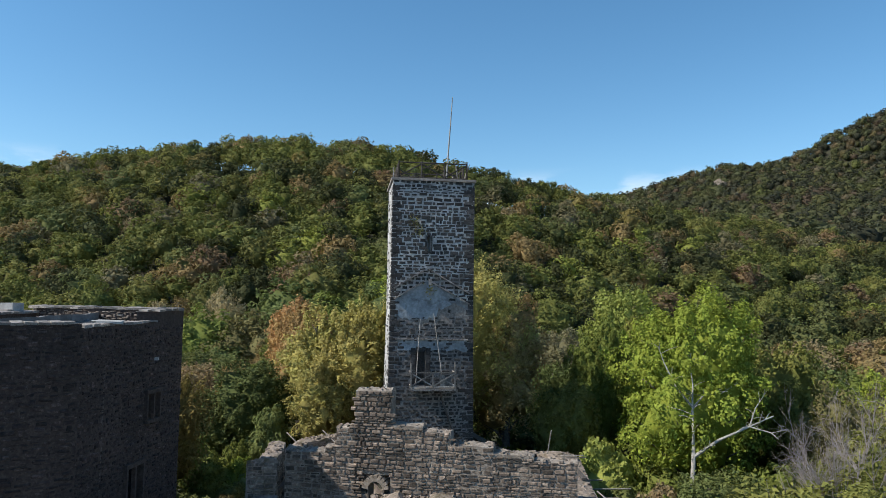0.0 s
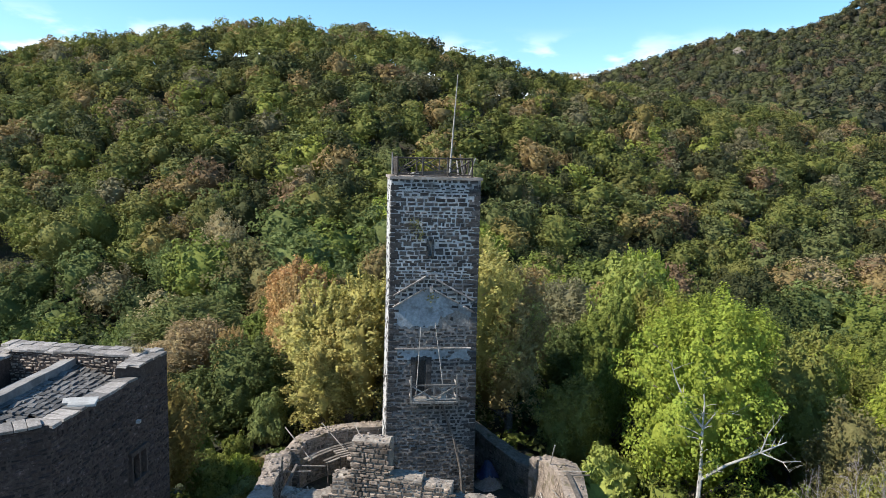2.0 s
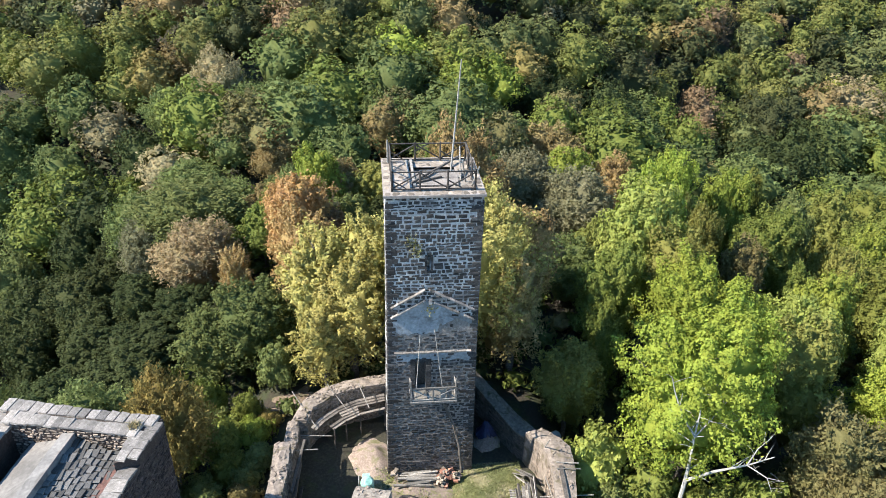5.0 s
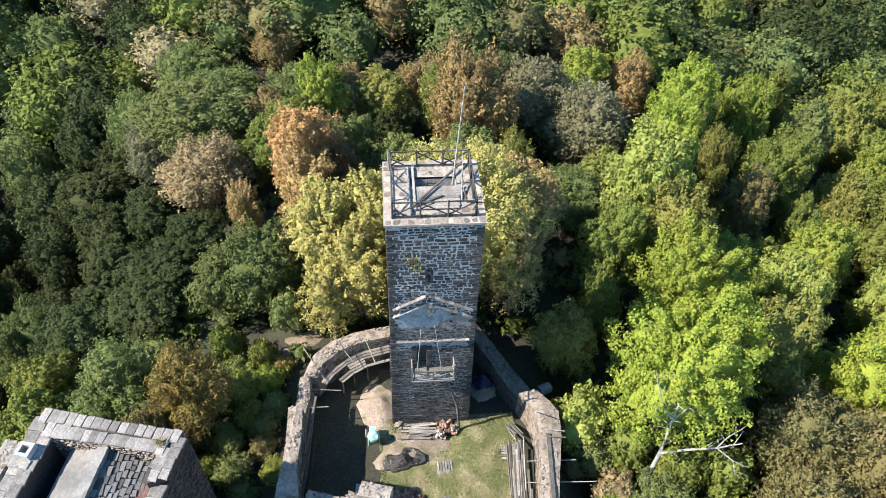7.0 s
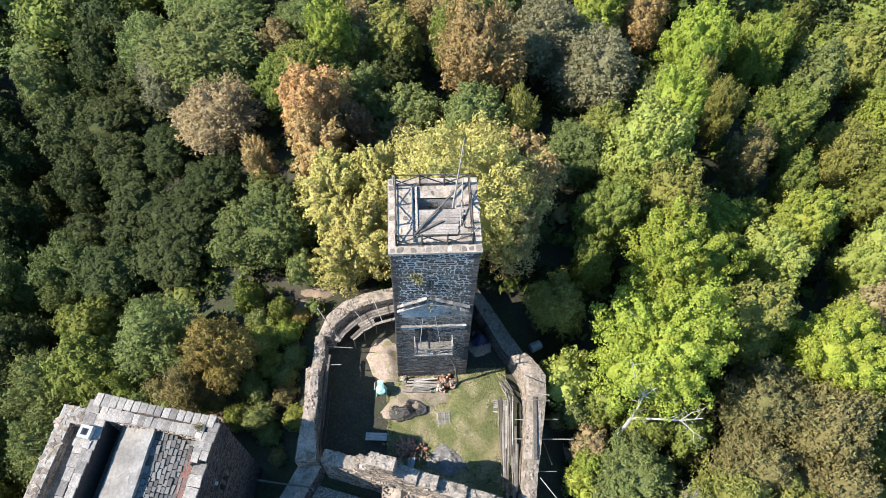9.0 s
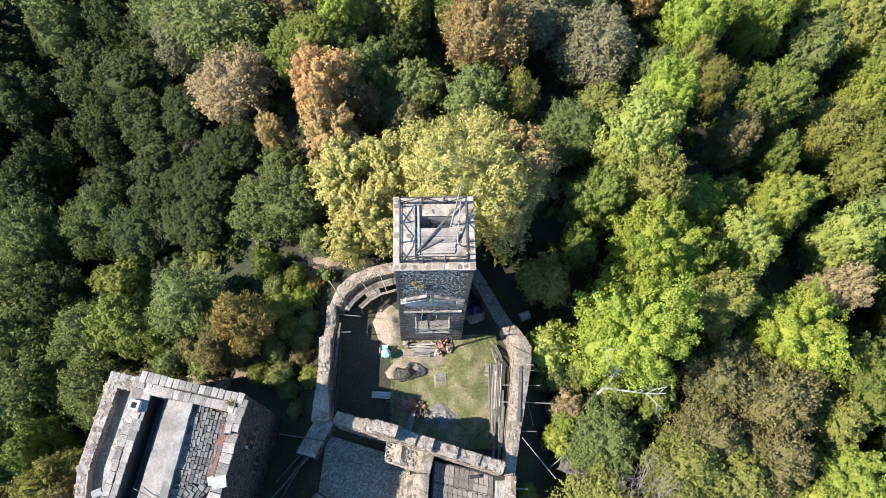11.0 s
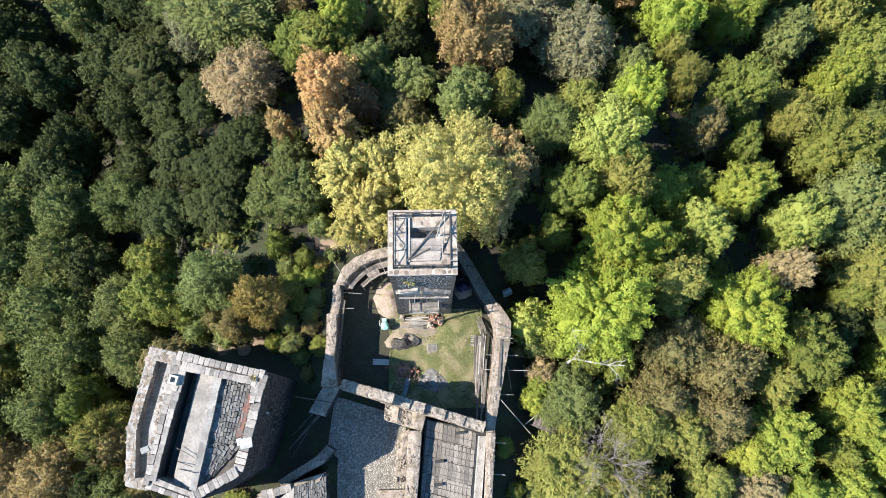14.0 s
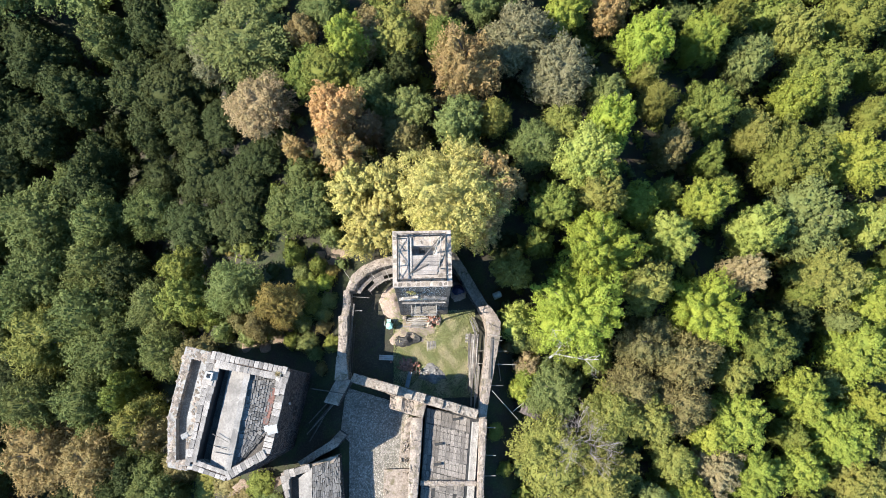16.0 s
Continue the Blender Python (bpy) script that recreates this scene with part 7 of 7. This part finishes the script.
        add_box(bm, (x, -0.9, 0.08), (x + 0.03, 0.9, 0.3))
        part("side", bm, TANK, tr)
    tr.matrix_basis = pose(-1.9, -7.5, 0.4, 12, 0, -14)
    for k in range(9):
        p = thing("stake", "thin rusty rods and stakes stacked upright", "stake", group="stakes by the sheet")
        pole("rod", (-1.5 + 0.16 * k + rng.uniform(-0.1, 0.1), -6.3 + rng.uniform(-0.4, 0.4), 0.1), (-1.7 + 0.17 * k, -7.0 + rng.uniform(-0.4, 0.5), 1.1 + rng.uniform(0, 0.4)), 0.035, TERRACOTTA if k % 3 == 0 else WOOD, p)
    tk = thing("water_tank", "pale blue plastic water tank lying outside the wall", "tank")
    bm = bmesh.new()
    add_limb(bm, [(0, 0, 0), (0, 0, 0.1), (0, 0, 1.2), (0, 0, 1.35)], [0.52, 0.55, 0.55, 0.4], 20)
    part("body", bm, TANK, tk)
    bm = bmesh.new()
    add_limb(bm, [(0, 0, 1.34), (0, 0, 1.45)], [0.2, 0.18], 14)
    part("cap", bm, BLACK, tk)
    tk.matrix_basis = pose(8.1, 1.75, float(land(8.3, 1.75)) + 0.5, 0, 90, 22) @ Matrix.Scale(0.72, 4)
    sheet = mound("tarpaulin", "pale crumpled plastic sheet among the bushes", "tarpaulin", -12.0, 5.0, 0.7, 0.6, 0.4, TANK, 11.0, 0.0, 0.3, float(land(-12, 5.0)))
    for x, y, a, b in ((-16.2, -2.0, 2.2, 1.0), (-12.0, 6.6, 2.2, 1.3), (-10.6, 5.6, 1.5, 1.6), (-9.0, 7.8, 1.6, 0.9), (-13.2, -1.6, 1.6, 0.8), (-10.9, 2.2, 0.8, 1.5), (-19.5, -2.2, 2.0, 0.9), (11.4, -6.4, 1.3, 1.6), (-24.6, -20.0, 2.5, 1.6), (-20.6, -19.0, 1.8, 1.0), (-17.4, -18.9, 1.2, 1.3)):
        mound("soil_mound", "bare sunlit soil and stones on the slope", "mound", x, y, a, b, 0.12, BANK, x, 0.3, 0.22, float(land(x, y)) + 0.06, 0.6)
    # boarded footpath with a reddish handrail outside the east wall
    walkway = thing("walkway", "reddish-brown boarded footpath with a thin handrail", "walkway", kind="structure")
    a, d = Vector((11.0, -10.6, 0)), Vector((0.91, -0.41, 0))
    s = Vector((-d.y, d.x, 0))
    for k in range(36):
        c = a + d * (0.16 * k)
        timber("board", c - s * 0.95 + Vector((0, 0, 0.25)), c + s * (0.95 + rng.uniform(-0.04, 0.04)) + Vector((0, 0, 0.25)), 0.148, 0.05, PATHWOOD, walkway)
    for o in (-0.8, 0.8):
        timber("bearer", a + s * o + Vector((0, 0, 0.13)), a + d * 5.7 + s * o + Vector((0, 0, 0.13)), 0.12, 0.18, PATHWOOD, walkway)
        for k in range(4):
            c = a + d * (1.8 * k) + s * o
            timber("prop", c + Vector((0, 0, float(land(c.x, c.y)) - 0.2)), c + Vector((0, 0, 0.1)), 0.12, 0.12, WOOD_DARK, walkway)
    for k in range(4):
        c = a + d * (0.3 + 1.7 * k) - s * 0.9
        timber("post", c + Vector((0, 0, 0.27)), c + Vector((0, 0, 1.25)), 0.06, 0.06, PATHWOOD, walkway)
    for z in (0.75, 1.22):
        timber("handrail", a + d * 0.3 - s * 0.9 + Vector((0, 0, z)), a + d * 5.4 - s * 0.9 + Vector((0, 0, z)), 0.05, 0.05, PATHWOOD, walkway)
    for x, y, s in ((-15.6, -2.9, 0.8), (-18.6, -3.4, 0.7), (-21.0, -3.3, 0.6)):
        sb = thing("boulder", "dusty boulder beside the house wall", "boulder", group="boulders by the house")
        bm = bmesh.new()
        bmesh.ops.create_icosphere(bm, subdivisions=2, radius=s)
        wobble(bm, 0.35 * s, 1.3, seed=x)
        for v in bm.verts:
            v.co.z *= 0.6
        part("rock", bm, BANK, sb)
        sb.location = (x, y, float(land(x, y)) + 0.1)


yard()


def dead_tree():
    t = thing("dead_tree", "bleached leafless tree with forked bare branches", "tree")
    base, fork = Vector((13.2, -6.2, float(land(13.2, -6.2)) - 0.3)), Vector((14.3, -5.2, 3.6))
    rng = random.Random(21)
    bm = bmesh.new()
    add_limb(bm, [base, base.lerp(fork, 0.5) + Vector((0.15, 0, 0)), fork], [0.19, 0.15, 0.12], 8)
    part("trunk", bm, DEADWOOD, t)
    limbs = [
        ([fork, (15.6, -5.6, 4.6), (17.2, -6.0, 5.4), (18.6, -6.1, 6.0)], 0.16), ([fork, (14.5, -4.8, 5.2), (14.7, -4.4, 6.2)], 0.17),
        ([(14.7, -4.4, 6.2), (14.0, -3.9, 7.2), (13.5, -3.3, 8.6), (13.2, -3.1, 9.6)], 0.1), ([(14.7, -4.4, 6.2), (15.6, -4.0, 6.9), (16.6, -3.6, 8.0)], 0.09),
        ([(14.6, -4.5, 5.8), (14.9, -4.0, 7.5), (14.8, -3.7, 9.2)], 0.1), ([(17.2, -6.0, 5.4), (17.7, -5.8, 6.4), (18.3, -5.8, 7.2)], 0.07),
        ([(17.2, -6.0, 5.4), (18.0, -6.8, 5.2), (18.6, -7.4, 5.5)], 0.06), ([(15.6, -4.0, 6.9), (16.4, -4.4, 7.0), (17.4, -4.5, 7.6)], 0.05), ([(14.0, -3.9, 7.2), (13.2, -4.2, 7.6)], 0.04), ([(18.0, -6.8, 5.2), (17.9, -7.6, 5.0)], 0.035),
    ]
    for pts, r in limbs:
        bm = bmesh.new()
        pts = [Vector(p) for p in pts]
        add_limb(bm, pts, [0.66 * r * (1 - 0.75 * i / (len(pts) - 1)) for i in range(len(pts))], 6)
        part("branch", bm, DEADWOOD, t)
        for p, q in zip(pts, pts[1:]):
            for _ in range(3):
                s = p.lerp(q, rng.uniform(0.3, 1))
                e = s + Vector((rng.gauss(0, 0.45), rng.gauss(0, 0.45), rng.uniform(0.1, 0.7)))
                bm = bmesh.new()
                add_limb(bm, [s, s.lerp(e, 0.5) + Vector((0, 0, 0.06)), e], [r * 0.18, r * 0.13, 0.008], 4)
                part("twig", bm, DEADWOOD, t)


dead_tree()

rock = thing("rock_outcrop", "bare pale rock face high on the far mountain", "rock")
for k, (dx, dz, s) in enumerate(((0, 0, 13), (10, -6, 9), (-9, -5, 8), (4, 6, 6))):
    bm = bmesh.new()
    bmesh.ops.create_icosphere(bm, subdivisions=3, radius=s)
    for v in bm.verts:
        v.co.z *= 0.8
    wobble(bm, 0.5 * s, 2.2 / s, seed=k * 3.1)
    part("crag", bm, STONE_WARM, rock).location = (dx, 0, dz)
ROCK_X, ROCK_Y = 478.0, 822.0
rock.location = (ROCK_X, ROCK_Y, float(land(ROCK_X, ROCK_Y)) - 1)


def undergrowth():
    """Low bushes and brambles that fill the wood's floor round the castle."""
    rng = np.random.default_rng(33)
    vs, fs, cs, at_vert = [], [], [], 0
    heaps = [lobed_crown(rng, 1.1, 1.0, 70, 0.3, 0.0, 5, 14, 1, 0.5, loose=0.1, ragged=0.2, low_cut=0.2) for _ in range(12)]
    tints = [TINTS[k] for k in ("deep", "green", "sage", "olive", "gold3", "russet2")]
    n = 0
    while n < 1700:
        x, y = rng.uniform(-62, 56), rng.uniform(-26, 46)
        near_wall = inside(x, y, CLEAR)
        if near_wall and not (x < -10.5 and y > -4.6 and x > -26 or x > 9.3 and y > -9 or -9 < x < 9 and y > 7.5 or -29 < x < -16.5 and y < -18):
            continue
        n += 1
        if near_wall and rng.random() < 0.5:
            continue
        g = rng.uniform(0.6, 1.7) * (0.5 if near_wall else 1.0)
        v, f, boughs = heaps[rng.integers(12)]
        v = v * np.array([g, g, g * rng.uniform(0.7, 1.3)]) + np.array([x, y, float(land(x, y))])
        # bushes in the west gully get its shade as the dark tint
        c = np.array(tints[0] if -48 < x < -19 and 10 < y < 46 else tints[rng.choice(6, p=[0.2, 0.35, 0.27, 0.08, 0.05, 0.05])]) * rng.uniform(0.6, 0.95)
        vs.append(v)
        fs.append(f + at_vert)
        at_vert += len(v)
        cs.append(np.repeat([[*c, 1.0]], len(v), 0))
    me = leaf_mesh("undergrowth", np.concatenate(vs), np.concatenate(fs), LEAF_FAR)
    at = me.attributes.new("tint", "FLOAT_COLOR", "POINT")
    at.data.foreach_set("color", np.concatenate(cs).astype(np.float32).ravel())
    tagged(new("undergrowth", me), "low bushes and brambles on the castle slope", "undergrowth", kind="stuff")


undergrowth()


def yard_grass():
    rng = np.random.default_rng(35)
    verts, faces, bare = [], [], []
    for ob in bpy.data.objects:
        kind = ob.name.split(".")[0]
        if ob.type == "MESH" and kind in ("yard_floor", "grass_mound", "soil_mound", "tarpaulin"):
            k = len(verts)
            verts += [ob.matrix_basis @ v.co for v in ob.data.vertices]
            for f in ob.data.polygons:
                faces.append([i + k for i in f.vertices])
                bare.append({"grass_mound": 0.0, "yard_floor": 0.45, "soil_mound": 0.88, "tarpaulin": 1.0}[kind])
    lie = BVHTree.FromPolygons(verts, faces)
    pts = []
    for x, y, k in zip(rng.uniform(-3.6, 5.9, 170000).tolist(), rng.uniform(-9.6, 0.3, 170000).tolist(), rng.random(170000).tolist()):
        hit, normal, i, far = lie.ray_cast(Vector((x, y, 4)), Vector((0, 0, -1)))
        if hit and k > bare[i] + 0.25 * noise.noise(Vector((x * 0.9, y * 0.9, 3))):
            pts.append(hit[:])
    p = np.array(pts)
    x, y = p[:, 0], p[:, 1]
    s = rng.normal(size=(len(x), 3)) * [0.017, 0.017, 0]
    tip = p + np.stack([rng.normal(size=len(x)) * 0.08, rng.normal(size=len(x)) * 0.08, rng.uniform(0.015, 0.09, len(x))], -1)
    v = np.stack([p - s, p + s, tip], 1).reshape(-1, 3)
    me = leaf_mesh("yard_grass", v, np.arange(len(v)).reshape(-1, 3), LEAF_FAR)
    pal = np.array([[0.22, 0.235, 0.105], [0.31, 0.3, 0.155], [0.42, 0.37, 0.235]])
    dry = np.sin(x * 1.9 + 1.1 * np.sin(y * 1.3)) * np.sin(y * 1.6 + 0.8 * np.sin(x * 2.3)) + 0.35 * rng.normal(size=len(x)) + 0.25 * (y < -5) - 0.2 * (x > 2)
    c = pal[np.where(dry > 0.45, 2, np.where(dry > 0.0, 1, 0))]
    c = np.repeat(np.concatenate([c, np.ones((len(x), 1))], 1), 3, 0)
    at = me.attributes.new("tint", "FLOAT_COLOR", "POINT")
    at.data.foreach_set("color", c.astype(np.float32).ravel())
    tagged(new("yard_grass", me), "patchy yard grass, part green, part dry", "grass", kind="stuff")


yard_grass()
